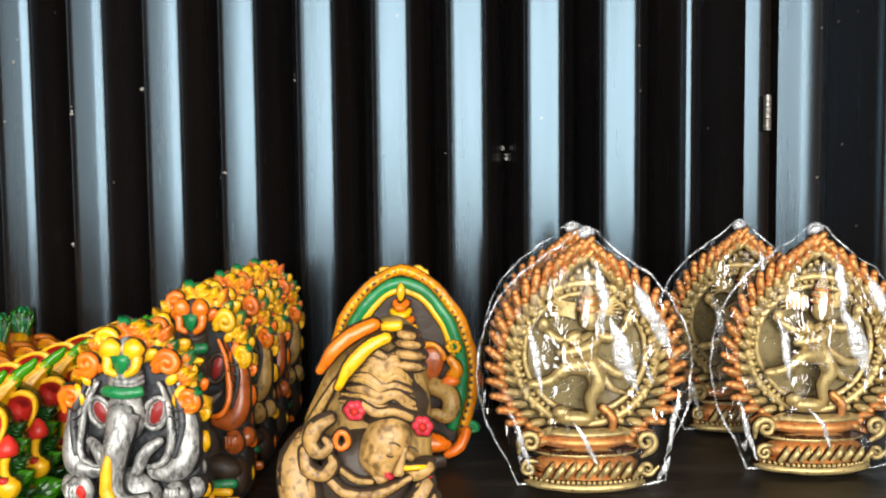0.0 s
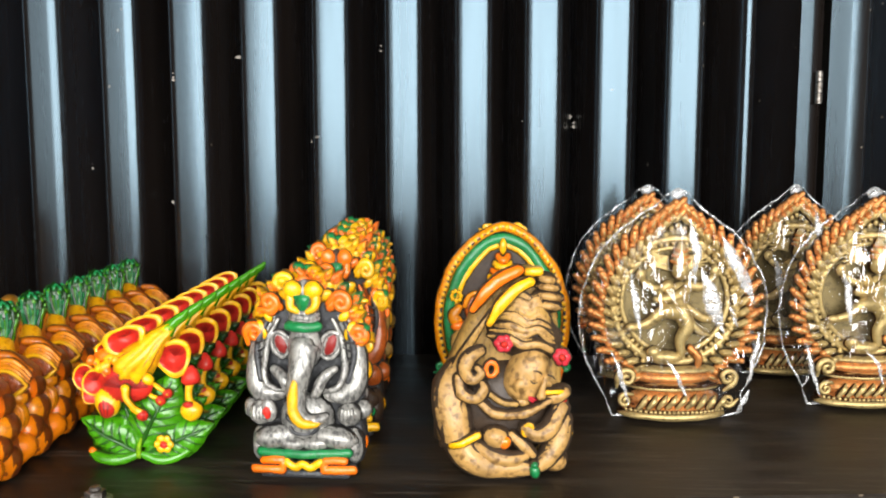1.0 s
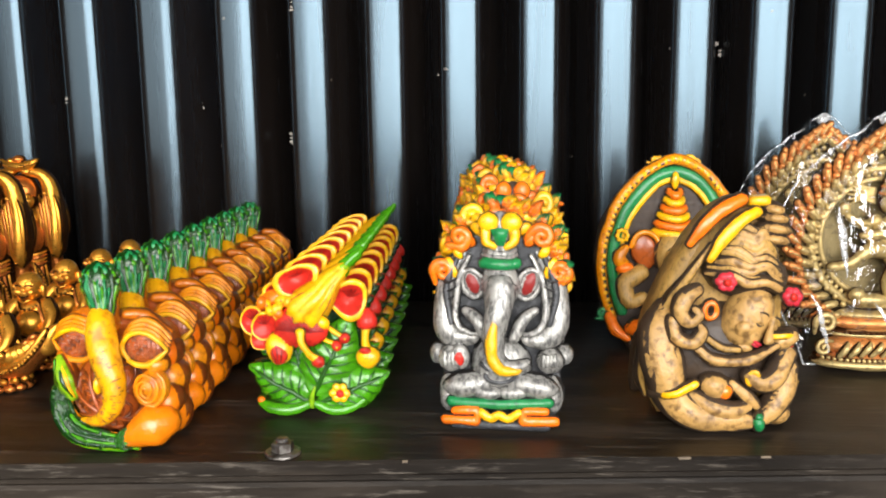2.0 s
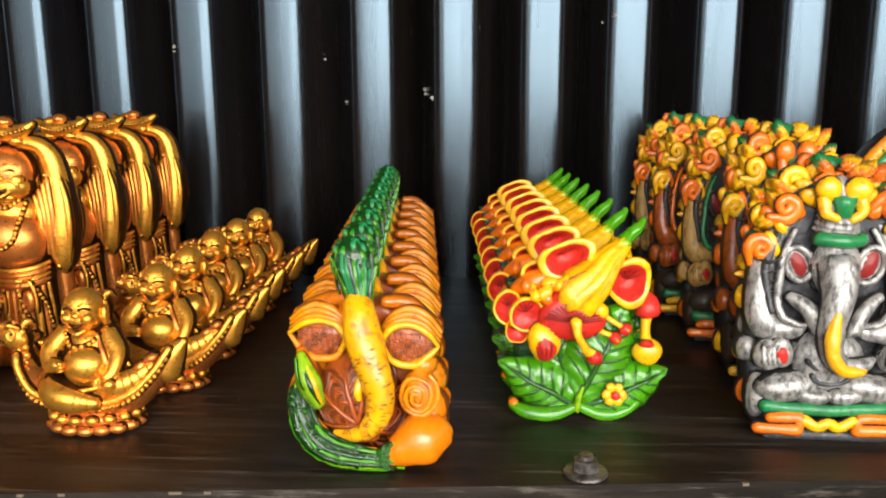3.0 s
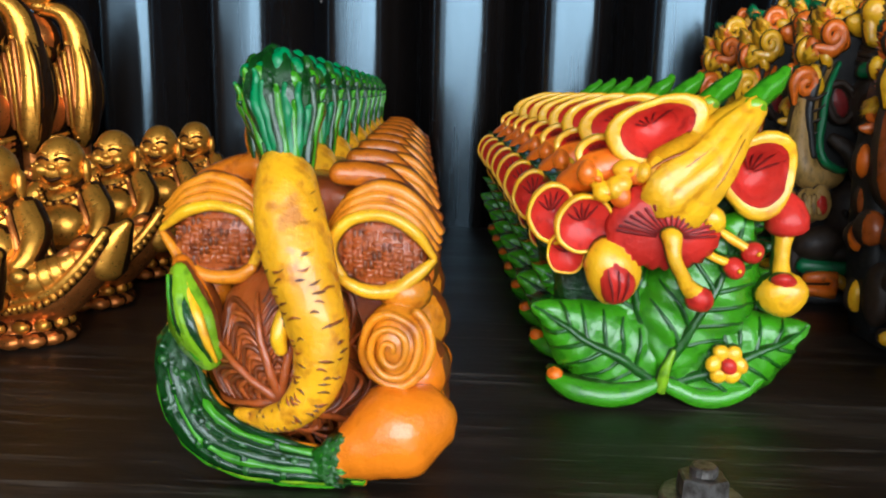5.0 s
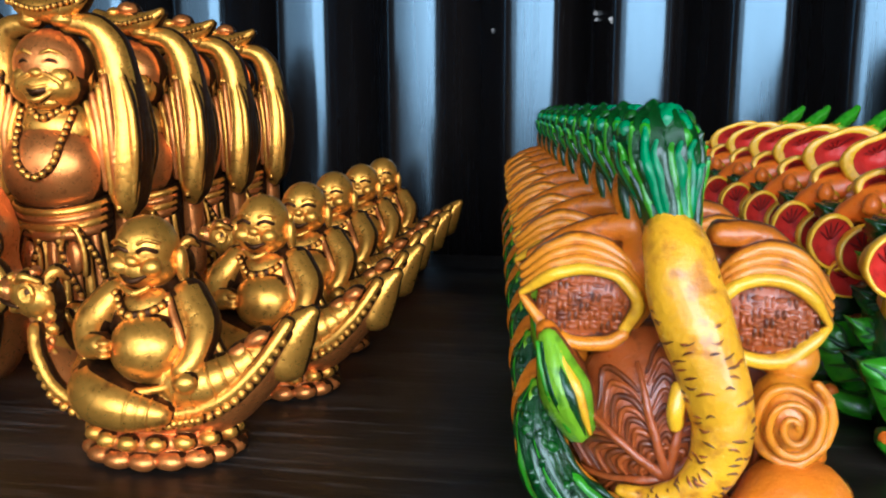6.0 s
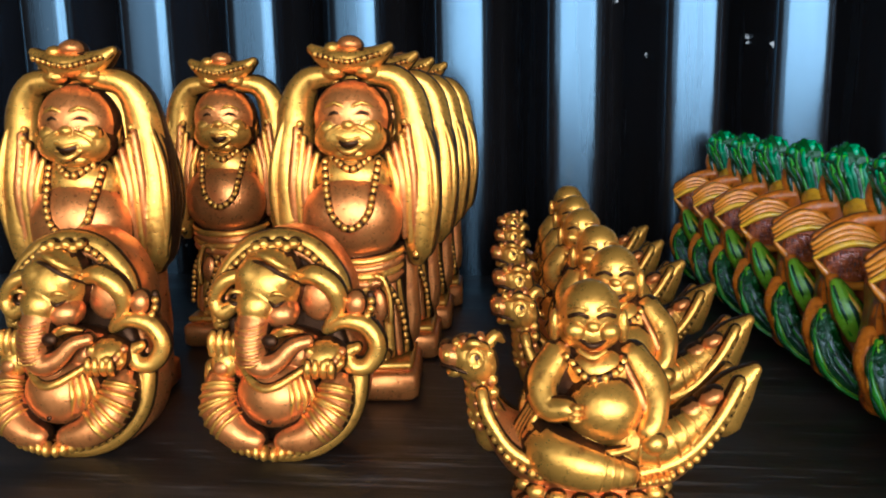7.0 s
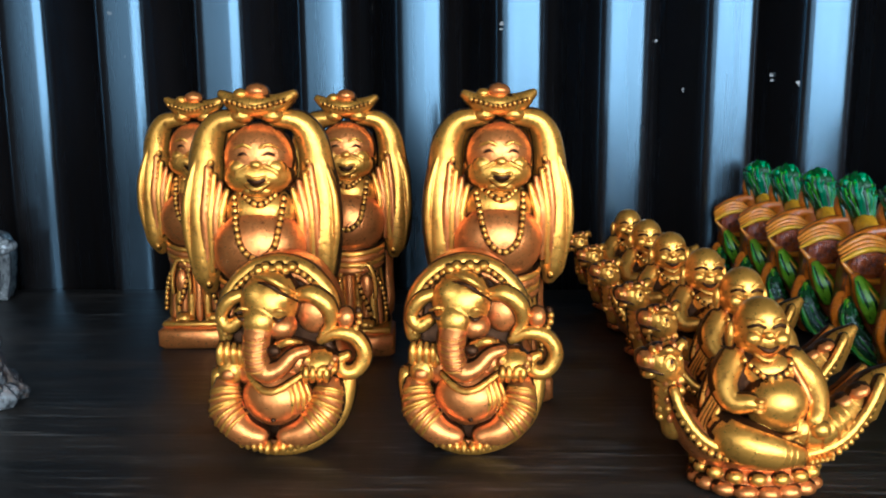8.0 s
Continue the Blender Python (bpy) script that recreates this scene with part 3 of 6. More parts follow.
# ---- seated elephant figure with an arched crest ----
def crest_elephant(name, body, back, trunk, band, cloud_a, cloud_b, arm, wash, trim):
    c = Clay([body, back], wash)
    c.box(-3.7, 3.7, -2.2, 2.3, 0.0, 0.75, back, 0.2)
    c.plate([(-3.9, 0.6), (-4.5, 4), (-4.7, 8), (-4.4, 11.5), (-3.4, 14.2), (-1.6, 15.9), (0, 16.3), (1.6, 15.9), (3.4, 14.2), (4.4, 11.5), (4.7, 8), (4.5, 4), (3.9, 0.6)],
            -0.6, 2.3, back, 0.5, 4)
    # stepped seat
    for sg in (-1, 1):
        c.tube([(sg * 4.1, -2.2, 0.95), (sg * 1.7, -2.4, 0.95)], 0.42, cloud_a, seg=6, steps=2)
        c.tube([(sg * 1.75, -2.4, 0.95), (sg * 1.75, -2.4, 1.75), (sg * 3.4, -2.2, 1.7)], 0.36, cloud_a, seg=6, steps=2)
    c.tube([(-1.4, -2.4, 1.6), (-0.6, -2.5, 1.15), (0, -2.5, 1.5), (0.6, -2.5, 1.15), (1.4, -2.4, 1.6)], 0.36, cloud_b, seg=6, steps=3)
    c.tube([(-3.7, -1.9, 2.3), (0, -2.3, 2.25), (3.7, -1.9, 2.3)], 0.42, band, seg=6, steps=3)
    # folded legs, belly, chest
    for sg in (-1, 1):
        c.ell((sg * 2.4, -1.6, 3.5), (2.0, 1.1, 0.95), body, (0, sg * 8, 0))
        c.ell((sg * 1.0, -2.0, 3.1), (1.2, 0.7, 0.55), body)
        c.ell((sg * 3.9, -0.7, 2.6), (0.8, 1.1, 1.5), body)
        c.ell((sg * 3.7, -1.7, 5.5), (1.0, 0.8, 1.0), arm)
        c.ell((sg * 4.7, -0.6, 5.6), (0.75, 0.9, 0.8), arm)
        c.tube([(sg * 2.6, 0.0, 13.6), (sg * 3.9, -0.5, 11.4), (sg * 4.2, -0.8, 8.8), (sg * 3.7, -1.1, 7.3), (sg * 2.2, -1.5, 7.0), (sg * 1.6, -1.6, 7.4)],
               [0.6, 0.75, 0.95, 1.0, 0.6, 0.2], arm)
        c.tube([(sg * 3.2, -0.9, 13.0), (sg * 4.1, -1.3, 10.8), (sg * 3.6, -1.8, 8.2)], [0.2, 0.28, 0.2], back, seg=6)
        c.tube([(sg * 2.3, -0.9, 13.2), (sg * 3.15, -1.35, 11.2), (sg * 3.3, -1.8, 9.0), (sg * 2.9, -2.0, 7.9), (sg * 2.0, -2.1, 7.5), (sg * 1.5, -1.9, 7.6)], [0.16, 0.24, 0.26, 0.24, 0.2, 0.1], trim, seg=7)
        for k in range(6):
            c.tube([(sg * (3.2 + 0.05 * k), -1.6 - 0.06 * k, 11.6 - 0.65 * k), (sg * (3.9 + 0.03 * k), -1.55, 11.3 - 0.65 * k), (sg * (4.6 + 0.03 * k), -1.0, 11.4 - 0.65 * k)], [0.05, 0.1, 0.04], wash, seg=5, steps=3)
        c.tube([(sg * 2.6, -1.7, 9.3), (sg * 1.6, -2.1, 8.5), (sg * 1.0, -2.2, 7.2)], [0.3, 0.48, 0.42], body)
        c.ell((sg * 2.1, -0.7, 11.1), (1.0, 0.5, 1.3), body, (0, sg * 18, 0))
        c.ring((sg * 2.1, -1.15, 11.1), 0.78, 1.12, 0.2, body, 0, 360, 18, 7, tilt=-sg * 18)
        c.ell((sg * 2.1, -0.98, 11.1), (0.55, 0.26, 0.9), MAROON, (0, sg * 18, 0))
        c.ell((sg * 0.75, -2.15, 10.8), (0.26, 0.16, 0.2), back, u=8, w=6)
        for k in range(4):
            c.tube([(sg * (3.2 + k * 0.28), -2.3, 6.1), (sg * (3.2 + k * 0.28), -2.45, 5.2)], 0.14, arm, seg=5, steps=2)
    c.ell((-3.0, -2.0, 5.7), (0.7, 0.45, 0.95), arm)
    c.ell((-3.0, -2.35, 5.6), (0.35, 0.25, 0.5), RED)
    c.ell((0, -1.0, 5.0), (2.3, 1.4, 2.2), body)
    c.ring((0, -2.2, 4.4), 1.1, 0.5, 0.16, back, 180, 360, 10, 6)
    c.ring((0, -2.1, 5.6), 1.5, 1.0, 0.16, back, 200, 340, 10, 6)
    # head and trunk
    c.ell((0, -1.0, 11.0), (1.55, 1.35, 1.9), body)
    c.tube([(0, -1.7, 11.0), (-0.15, -2.5, 9.3), (-0.45, -2.7, 7.6), (-0.35, -2.8, 6.0), (0.5, -2.9, 5.2), (1.5, -2.9, 5.4), (2.1, -2.8, 5.7)],
           [1.25, 0.95, 0.8, 0.75, 0.62, 0.42, 0.2], body)
    c.tube([(-0.2, -3.2, 9.0), (-0.55, -3.4, 7.4), (-0.55, -3.45, 6.2), (0.1, -3.5, 5.2), (1.1, -3.3, 5.1), (1.6, -3.1, 5.2)],
           [0.22, 0.4, 0.45, 0.42, 0.3, 0.12], trunk, seg=8)
    for k in range(7):
        z = 10.2 - k * 0.62
        c.ring((-0.12 * k * 0.6, -2.25 - 0.07 * k, z), 0.95 - 0.05 * k, 0.22, 0.06, back, 200, 340, 8, 5)
    c.tube([(-1.25, -1.7, 12.75), (0, -2.2, 12.7), (1.25, -1.7, 12.75)], 0.42, band, seg=8, steps=4)
    for k in range(4):
        c.ring((0, -1.0, 13.3 + 0.36 * k), 1.15 - 0.08 * k, 0.25, 0.24, body, 180, 360, 10, 6, dy=0.9)
    # crest
    c.ell((0, -1.0, 15.0), (1.0, 0.8, 1.5), body)
    c.grid([[(sx * w, y, z) for sx, y in ((-1, -1.2), (-1, -2.15), (1, -2.15), (1, -1.2))] for w, z in ((0.28, 14.1), (0.5, 14.8), (0.68, 15.35))], band)
    for sg in (-1, 1):
        c.ell((sg * 0.85, -1.7, 15.75), (0.78, 0.55, 0.72), cloud_b, u=14)
        c.tube([(sg * 1.1, -1.7, 15.2), (sg * 1.0, -1.9, 14.4), (sg * 0.4, -2.0, 14.0)], [0.4, 0.36, 0.25], cloud_b, seg=8)
        for k in range(9):
            a = radians(18 + 17 * k)
            for lap in range(3):
                h, w = 1.0 - 0.11 * lap, 0.42 + 0.12 * ((k + lap) % 3)
                x, z = sg * (5.0 * h * math.cos(a) if a < 1.57 else 0.6), 10.8 + 5.9 * h * math.sin(min(a, 1.57))
                c.ell((x, -0.9 + 0.9 * (2 - lap), z), (w * 1.35, 0.3, w * 0.8), (cloud_a, cloud_b, YELLOW)[(k + 2 * lap) % 3], (20, -sg * (70 - 16 * k), 0), u=10, w=6)
        c.cloud((sg * 3.0, -1.0, 14.6), 0.95, cloud_a, sg, 20)
        c.cloud((sg * 4.3, -0.9, 12.0), 0.95, cloud_a, -sg, 70)
        c.cloud((sg * 2.3, 0.4, 16.0), 0.9, cloud_b, sg, 150)
        c.cloud((sg * 3.9, 0.5, 13.9), 0.9, cloud_b, -sg, 200)
        c.cloud((sg * 4.6, 0.8, 10.6), 0.75, cloud_b, sg, 30)
        c.cloud((sg * 1.3, 1.4, 16.8), 0.8, cloud_a, sg, 80)
        c.cloud((sg * 3.2, 1.5, 15.3), 0.7, cloud_b, sg, 120)
        c.ell((sg * 4.7, 1.0, 8.5), (0.5, 0.6, 0.8), cloud_b)
        c.ell((sg * 4.6, 1.0, 5.0), (0.55, 0.6, 0.7), cloud_b)
        c.ell((sg * 4.4, 1.0, 6.7), (0.5, 0.6, 0.7), arm)
        c.ell((sg * 4.2, 1.0, 2.2), (0.6, 0.6, 0.8), cloud_a)
    c.ell((0, 0.9, 16.9), (1.1, 0.7, 0.6), band)
    # small pointed leaves between the curls
    random.seed(31)
    for k in range(34):
        a = radians(12 + 156 * k / 33)
        w = random.uniform(0.88, 1.04)
        h = (4.6 * w * math.cos(a), random.uniform(-1.0, 2.0), 9.8 + 6.9 * w * math.sin(a))
        c.leaf(h, (h[0] + 1.0 * math.cos(a + random.uniform(-1.2, 1.2)), h[1] - 0.7, h[2] + 1.0 * math.sin(a + random.uniform(-1.2, 1.2))), 0.42, random.choice((YELLOW, YELLOW, ORANGE, band)), cloud_a, 0.3)
    return c.mesh(name)


SILVER_ME = crest_elephant("silver_crest_elephant", SILVER, SLATE, YELLOW, BAND, ORANGE, YELLOW, SILVER, INK, SILVER)
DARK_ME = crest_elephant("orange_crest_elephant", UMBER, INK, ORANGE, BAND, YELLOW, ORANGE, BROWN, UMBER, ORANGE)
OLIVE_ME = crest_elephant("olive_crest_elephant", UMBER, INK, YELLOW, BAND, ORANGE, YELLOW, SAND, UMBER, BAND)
# the castings behind are slimmer and taller
for me in (DARK_ME, OLIVE_ME):
    me.transform(Matrix.Diagonal((0.90, 0.95, 1.09, 1.0)))
place(SILVER_ME, "elephant_statuette", -0.119, 0.593, -2, "silver-painted seated elephant statuette with yellow trunk and orange cloud crest", "statuette", "crested elephant row", size=0.96)
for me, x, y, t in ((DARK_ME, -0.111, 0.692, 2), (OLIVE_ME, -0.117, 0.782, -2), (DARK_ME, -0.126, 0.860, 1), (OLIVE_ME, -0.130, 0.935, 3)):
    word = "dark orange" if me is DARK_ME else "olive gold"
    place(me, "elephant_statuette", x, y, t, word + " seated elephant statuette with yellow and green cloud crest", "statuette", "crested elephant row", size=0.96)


def pale_figure(tall):
    """Silver-white figure: folded robe, arms and head, on a rough base when it sits low."""
    c = Clay([SILVER], SLATE, 0.03)
    if tall:
        c.tube([(0, 0, 0.0), (0, 0, 1.6), (0, 0, 3.2), (0, 0, 4.8), (0, 0, 6.2), (0, 0, 6.9)], [2.1, 2.3, 2.6, 2.5, 2.1, 0.9], SILVER, seg=24, ridge=9)
        for k in range(3):
            c.tube([(-2.5, -0.9, 4.9 + 0.4 * k), (0, -2.6, 4.2 + 0.45 * k), (2.7, -0.9, 4.9 + 0.4 * k)], [0.3, 0.34, 0.3], SILVER, seg=8)
        c.ell((0, -0.2, 7.6), (1.4, 1.3, 1.5), SILVER)
        c.ell((2.5, -0.4, 5.2), (0.85, 1.0, 0.6), SILVER)
        c.ell((-2.5, -0.4, 5.2), (0.85, 1.0, 0.6), SILVER)
    else:
        c.tube([(0, 0, 0.0), (0, 0, 0.7), (0, 0, 1.5)], [3.1, 3.3, 2.6], SILVER, seg=26, ridge=11)
        for k in range(9):
            t = radians(40 * k)
            c.ell((2.6 * math.cos(t), 2.3 * math.sin(t), 0.75 + 0.25 * (k % 3)), (0.8, 0.8, 0.55), SILVER)
        c.ell((0, 0, 2.4), (2.5, 2.2, 1.7), SILVER, u=20, w=12)
        for sg in (-1, 1):
            c.tube([(sg * 0.6, -1.7, 3.4), (sg * 2.0, -1.5, 2.7), (sg * 2.5, -0.8, 1.6)], [0.4, 0.5, 0.35], SILVER)
            c.ell((sg * 1.6, 0.1, 3.7), (0.9, 0.9, 0.7), SILVER)
        c.ell((0, -0.4, 4.0), (1.3, 1.2, 0.95), SILVER)
    return c.mesh("pale_figure", 0.09)


place(pale_figure(False), "seated_figure_statuette", -1.007, 0.672, 14, "low silver-white figure statuette on a rough base", "statuette")
place(pale_figure(True), "robed_figure_statuette", -1.163, 0.952, 10, "silver-white robed figure statuette close to the wall", "statuette")


# ---- elephant head made of vegetables ----
def carrot_elephant():
    c = Clay([YELLOW, BROWN], RUST, 0.035)
    c.plate([(-3.2, 0.5), (-3.9, 2.6), (-3.6, 5.4), (-3.5, 7.2), (-1.5, 8.8), (0.8, 8.9), (3.0, 7.6), (3.2, 5.4), (3.7, 2.6), (3.2, 0.5)], -0.3, 2.2, BROWN, 0.5, 4)
    # cabbage body: leaf veins fan out from one point, fine ribs between them
    cx, cz, rx, rz = -0.75, 3.7, 2.35, 2.85
    c.ell((cx, -0.9, cz), (rx, 2.0, rz), BROWN, u=26, w=16)

    def skin(x, z, lift=0.14):
        k = 1 - ((x - cx) / rx) ** 2 - ((z - cz) / rz) ** 2
        return (x, -0.9 - 2.0 * math.sqrt(max(k, 0.01)) - lift, z)
    hub = (-0.35, 2.75)
    ribs = [35, 78, 112, 150, 188, 228, 285, 330]
    w0, c.wash = c.wash, None
    for a in ribs:
        d = (math.cos(radians(a)), math.sin(radians(a)))
        c.tube([skin(hub[0] + d[0] * q, hub[1] + d[1] * q * 1.25) for q in (0.05, 0.7, 1.4, 2.1, 2.6)], [0.15, 0.15, 0.12, 0.1, 0.05], BROWN, seg=6)
    for a, b in zip(ribs, ribs[1:] + [395]):
        for n in range(9):
            q = 0.4 + 0.27 * n
            arc = [(a + 4, 0.80), (a + (b - a) * 0.3, 1.0), (a + (b - a) * 0.55, 1.1), (b - 4, 0.92)]
            c.tube([skin(hub[0] + math.cos(radians(t)) * q * k, hub[1] + math.sin(radians(t)) * q * k * 1.25, 0.06) for t, k in arc], [0.04, 0.09, 0.09, 0.04], BROWN if n % 2 else RUST, seg=5, steps=4)
    # carrot trunk with worn cross cuts
    path = [(-0.5, -1.9, 9.3), (-0.3, -2.3, 8.6), (0.1, -2.8, 7.2), (0.6, -3.1, 5.9), (0.95, -3.3, 4.6), (0.8, -3.4, 3.4), (0.2, -3.4, 2.65), (-0.7, -3.3, 2.3), (-1.65, -3.1, 2.35)]
    rad = [0.84, 0.93, 1.02, 0.94, 0.80, 0.66, 0.52, 0.38, 0.16]
    c.tube(path, rad, CARROT, seg=20, steps=6)
    random.seed(3)
    q = c.smooth([(*p, r) for p, r in zip(path, rad)], 6)
    for i in range(2, len(q) - 3):
        x, y, z, r = q[i]
        d = Vector((q[i + 1] - q[i - 1])[:3]).normalized()
        e = d.cross(Vector((0, 1, 0))).normalized()
        for k in range(3 if i % 2 else 2):
            a0 = random.choice((random.uniform(-1.5, -0.5), random.uniform(0.1, 1.0)))
            span = random.uniform(0.25, 0.6)
            pts = [Vector((x, y, z)) + e * math.sin(a) * r * 0.995 + Vector((0, -1, 0)) * math.cos(a) * r * 0.995 + d * random.uniform(-0.06, 0.06) for a in (a0, a0 + span * 0.5, a0 + span)]
            c.tube(pts, [0.015, 0.04, 0.012], RUST if k else BROWN, seg=4, steps=3)
    # stub of a root beside the trunk
    c.tube([(-0.2, -3.1, 5.4), (-0.28, -3.35, 4.8), (-0.22, -3.3, 4.35)], [0.26, 0.27, 0.2], YELLOW, seg=9)
    # leaf stump: a flaring sheaf of thin stalks
    sheaf = [(-0.5, -1.6, 9.25), (-0.62, -1.35, 10.2), (-0.85, -1.0, 11.1), (-0.95, -0.8, 11.9)]
    wide = [0.72, 0.86, 1.18, 1.12]
    c.tube(sheaf, wide, DEEP, seg=24, ridge=11)
    random.seed(5)
    q = c.smooth([(*p, r) for p, r in zip(sheaf, wide)], 4)
    for k in range(34):
        a = 2 * math.pi * k / 34 + random.uniform(-0.08, 0.08)
        n0, n1 = random.choice((0, 0, 2, 4)), random.randint(9, len(q) - 1)
        stalk = [(x + r * 1.0 * math.cos(a), y + r * 1.0 * math.sin(a), z) for x, y, z, r in q[n0:n1 + 1:2]]
        e = stalk[-1]
        stalk.append((e[0] + 0.12 * math.cos(a), e[1] + 0.12 * math.sin(a), e[2] + random.uniform(0.1, 0.35)))
        c.tube(stalk, [0.06] + [random.uniform(0.09, 0.17) for _ in stalk[2:]] + [0.07], random.choice((DEEP, DEEP, BAND, GREEN)), seg=6, steps=3)
    for k in range(44):
        a, t = random.uniform(0, 6.28), random.uniform(0, 1.0) ** 0.5
        c.ell((-0.95 + 1.15 * t * math.cos(a), -0.8 + 1.1 * t * math.sin(a), 12.45 - 0.75 * t * t + random.uniform(-0.1, 0.3)), (0.24, 0.24, 0.3), random.choice((DEEP, GREEN, BAND, LEAFV)), u=7, w=5)
    # bare clay back of the sheaf
    c.tube([(-0.85, -0.7, 8.3), (-0.95, -0.6, 9.4), (-1.2, -0.2, 10.5), (-1.3, 0.1, 11.5)], [0.95, 0.92, 0.98, 0.5], TERRA, seg=12, ridge=5)
    for k, o in enumerate((-0.75, -0.35, 0.1)):
        c.tube([(-1.45, -0.7 + o * 0.5, 9.0), (-1.75, -0.45 + o * 0.6, 10.1), (-2.0, -0.1 + o * 0.7, 11.2 - 0.3 * k)], [0.08, 0.2, 0.07], (DEEP, RUST, TERRA)[k], seg=6)
    c.wash = w0
    # basket ears: woven field, pointed outer corner, banded rims folded over the brow
    for sg, ex, ez, ax, az, tip in ((-1, -2.75, 7.1, 1.45, 1.1, (-4.6, 7.35)), (1, 2.2, 6.95, 1.4, 1.12, (3.85, 6.85))):
        c.ell((ex, -1.15, ez), (ax * 1.02, 0.55, az * 1.05), BROWN, (0, sg * 14, 0), u=20)
        w0, c.wash = c.wash, None
        for i in range(-5, 6):
            for k in range(-4, 5):
                px, pz = i * 0.30, k * 0.28
                f = (px / ax) ** 2 + (pz / az) ** 2
                if f < 0.85:
                    flat = (i + k) % 2
                    for o in (-0.08, 0.08):
                        u2, v2 = (0.17, 0.065) if flat else (0.065, 0.16)
                        c.ell((ex + px + (0 if flat else o), -1.72 + 0.42 * f, ez + pz + (o if flat else 0)), (u2, 0.075, v2), BROWN if (i * 3 + k) % 4 else RUST, u=6, w=4)
        c.wash = w0
        for k, (m, r) in enumerate(((YELLOW, 0.19), (AMBER, 0.16), (AMBER, 0.18), (AMBER, 0.2))):
            g, y = 0.27 * k, -1.62 + 0.17 * k
            c.tube([(ex - sg * ax * 0.70, y + 0.05, ez - az * 0.75 - g * 0.2), (ex - sg * (ax + g * 0.3), y - 0.05, ez + az * 0.1), (ex - sg * ax * 0.62, y - 0.05, ez + az * 0.85 + g * 0.7), (ex + sg * ax * 0.1, y, ez + az * 1.02 + g),
                    (ex + sg * ax * 0.75, y + 0.1, ez + az * 0.70 + g), (tip[0] + sg * g * 0.1, y + 0.35, tip[1] + g * 0.85)], [r * 0.8, r, r, r, r, r * 0.55], m, seg=8, steps=6)
        c.tube([(tip[0], -1.25, tip[1] - 0.05), (ex + sg * ax * 0.85, -1.45, ez - az * 0.45), (ex + sg * ax * 0.3, -1.6, ez - az * 0.98), (ex - sg * ax * 0.35, -1.65, ez - az * 1.0), (ex - sg * ax * 0.75, -1.65, ez - az * 0.7)], [0.1, 0.2, 0.22, 0.22, 0.17], AMBER if sg < 0 else YELLOW, seg=8)
        c.tube([(tip[0] - sg * 0.1, -0.4, tip[1] + 1.0), (ex, -0.6, ez + az + 1.0), (ex - sg * 1.3, -0.9, ez + az + 1.15)], [0.2, 0.38, 0.4], TERRA, seg=9)
    # striped cucumber
    c.tube([(-2.8, -1.85, 3.75), (-3.35, -1.85, 4.95), (-3.8, -1.6, 6.4)], [0.42, 0.66, 0.34], TERRA, seg=15)
    c.tube([(-2.75, -2.3, 3.7), (-3.25, -2.35, 4.9), (-3.72, -2.0, 6.25)], [0.42, 0.64, 0.28], LIME, seg=15, ridge=5)
    w0, c.wash = c.wash, None
    for o, m, r in ((0.34, YELLOW, 0.17), (0.1, DEEP, 0.17), (-0.1, LIME, 0.12), (-0.3, DEEP, 0.18), (-0.5, GREEN, 0.12)):
        c.tube([(-2.7 + o * 0.7, -2.62, 3.75), (-3.2 + o, -2.92 + abs(o - 0.1) * 0.5, 4.9), (-3.7 + o * 0.6, -2.22, 6.15)], [0.06, r, 0.05], m, seg=7)
    # warty gourd wrapped round the foot
    gp = [(-3.95, -1.2, 4.7), (-4.05, -1.7, 3.5), (-3.55, -2.1, 2.2), (-2.4, -2.4, 1.2), (-0.8, -2.6, 0.78), (0.9, -2.6, 0.6), (2.0, -2.5, 0.45)]
    fat = [0.3, 0.62, 0.76, 0.78, 0.66, 0.46, 0.2]
    c.tube(gp, fat, DEEP, seg=21, ridge=7)
    random.seed(8)
    q = c.smooth([(*p, r) for p, r in zip(gp, fat)], 4)
    for k in range(11):
        a = -math.pi / 2 - 1.75 + 3.5 * k / 10
        run = []
        for i, (x, y, z, r) in enumerate(q):
            d = Vector((q[min(i + 1, len(q) - 1)] - q[max(i - 1, 0)])[:3]).normalized()
            e = d.cross(Vector((0, -1, 0))).normalized()
            f = e.cross(d).normalized()
            o = e * math.cos(a) * r + f * math.sin(a) * r * (1 if f.y > 0 else -1) * -1
            run.append((x + o.x, y - abs(math.sin(a)) * r * 0.95 if k not in (0, 10) else y, z + o.z))
        c.tube(run, [random.uniform(0.07, 0.17) for _ in run], AMBER if k in (0, 10) else GREEN if k in (2, 5, 8) else (LIME if k == 7 else DEEP), seg=7, steps=2)
    c.tube([(x - 0.22, y + 0.85, z + 0.1) for x, y, z in gp[:4]], [0.4, 0.68, 0.74, 0.55], TERRA, seg=10)
    # warts scattered over the rind
    for k in range(70):
        x, y, z, r = q[random.randint(1, len(q) - 5)]
        a, t = random.uniform(0, 6.28), random.uniform(0.3, 1.0)
        o = Vector((math.cos(a) * t, -math.sqrt(1 - t * t * 0.96), math.sin(a) * t)) * r
        c.ell((x + o.x, y + o.y, z + o.z), (0.15, 0.13, 0.17), random.choice((DEEP, DEEP, LEAFV)), u=6, w=4)
    # persimmon with a pointed end in a green calyx
    c.tube([(1.1, -2.75, 0.75), (1.9, -2.5, 1.2), (2.9, -2.1, 1.7), (3.75, -1.7, 2.0)], [0.42, 1.0, 1.5, 1.15], MELON, seg=22, steps=6)
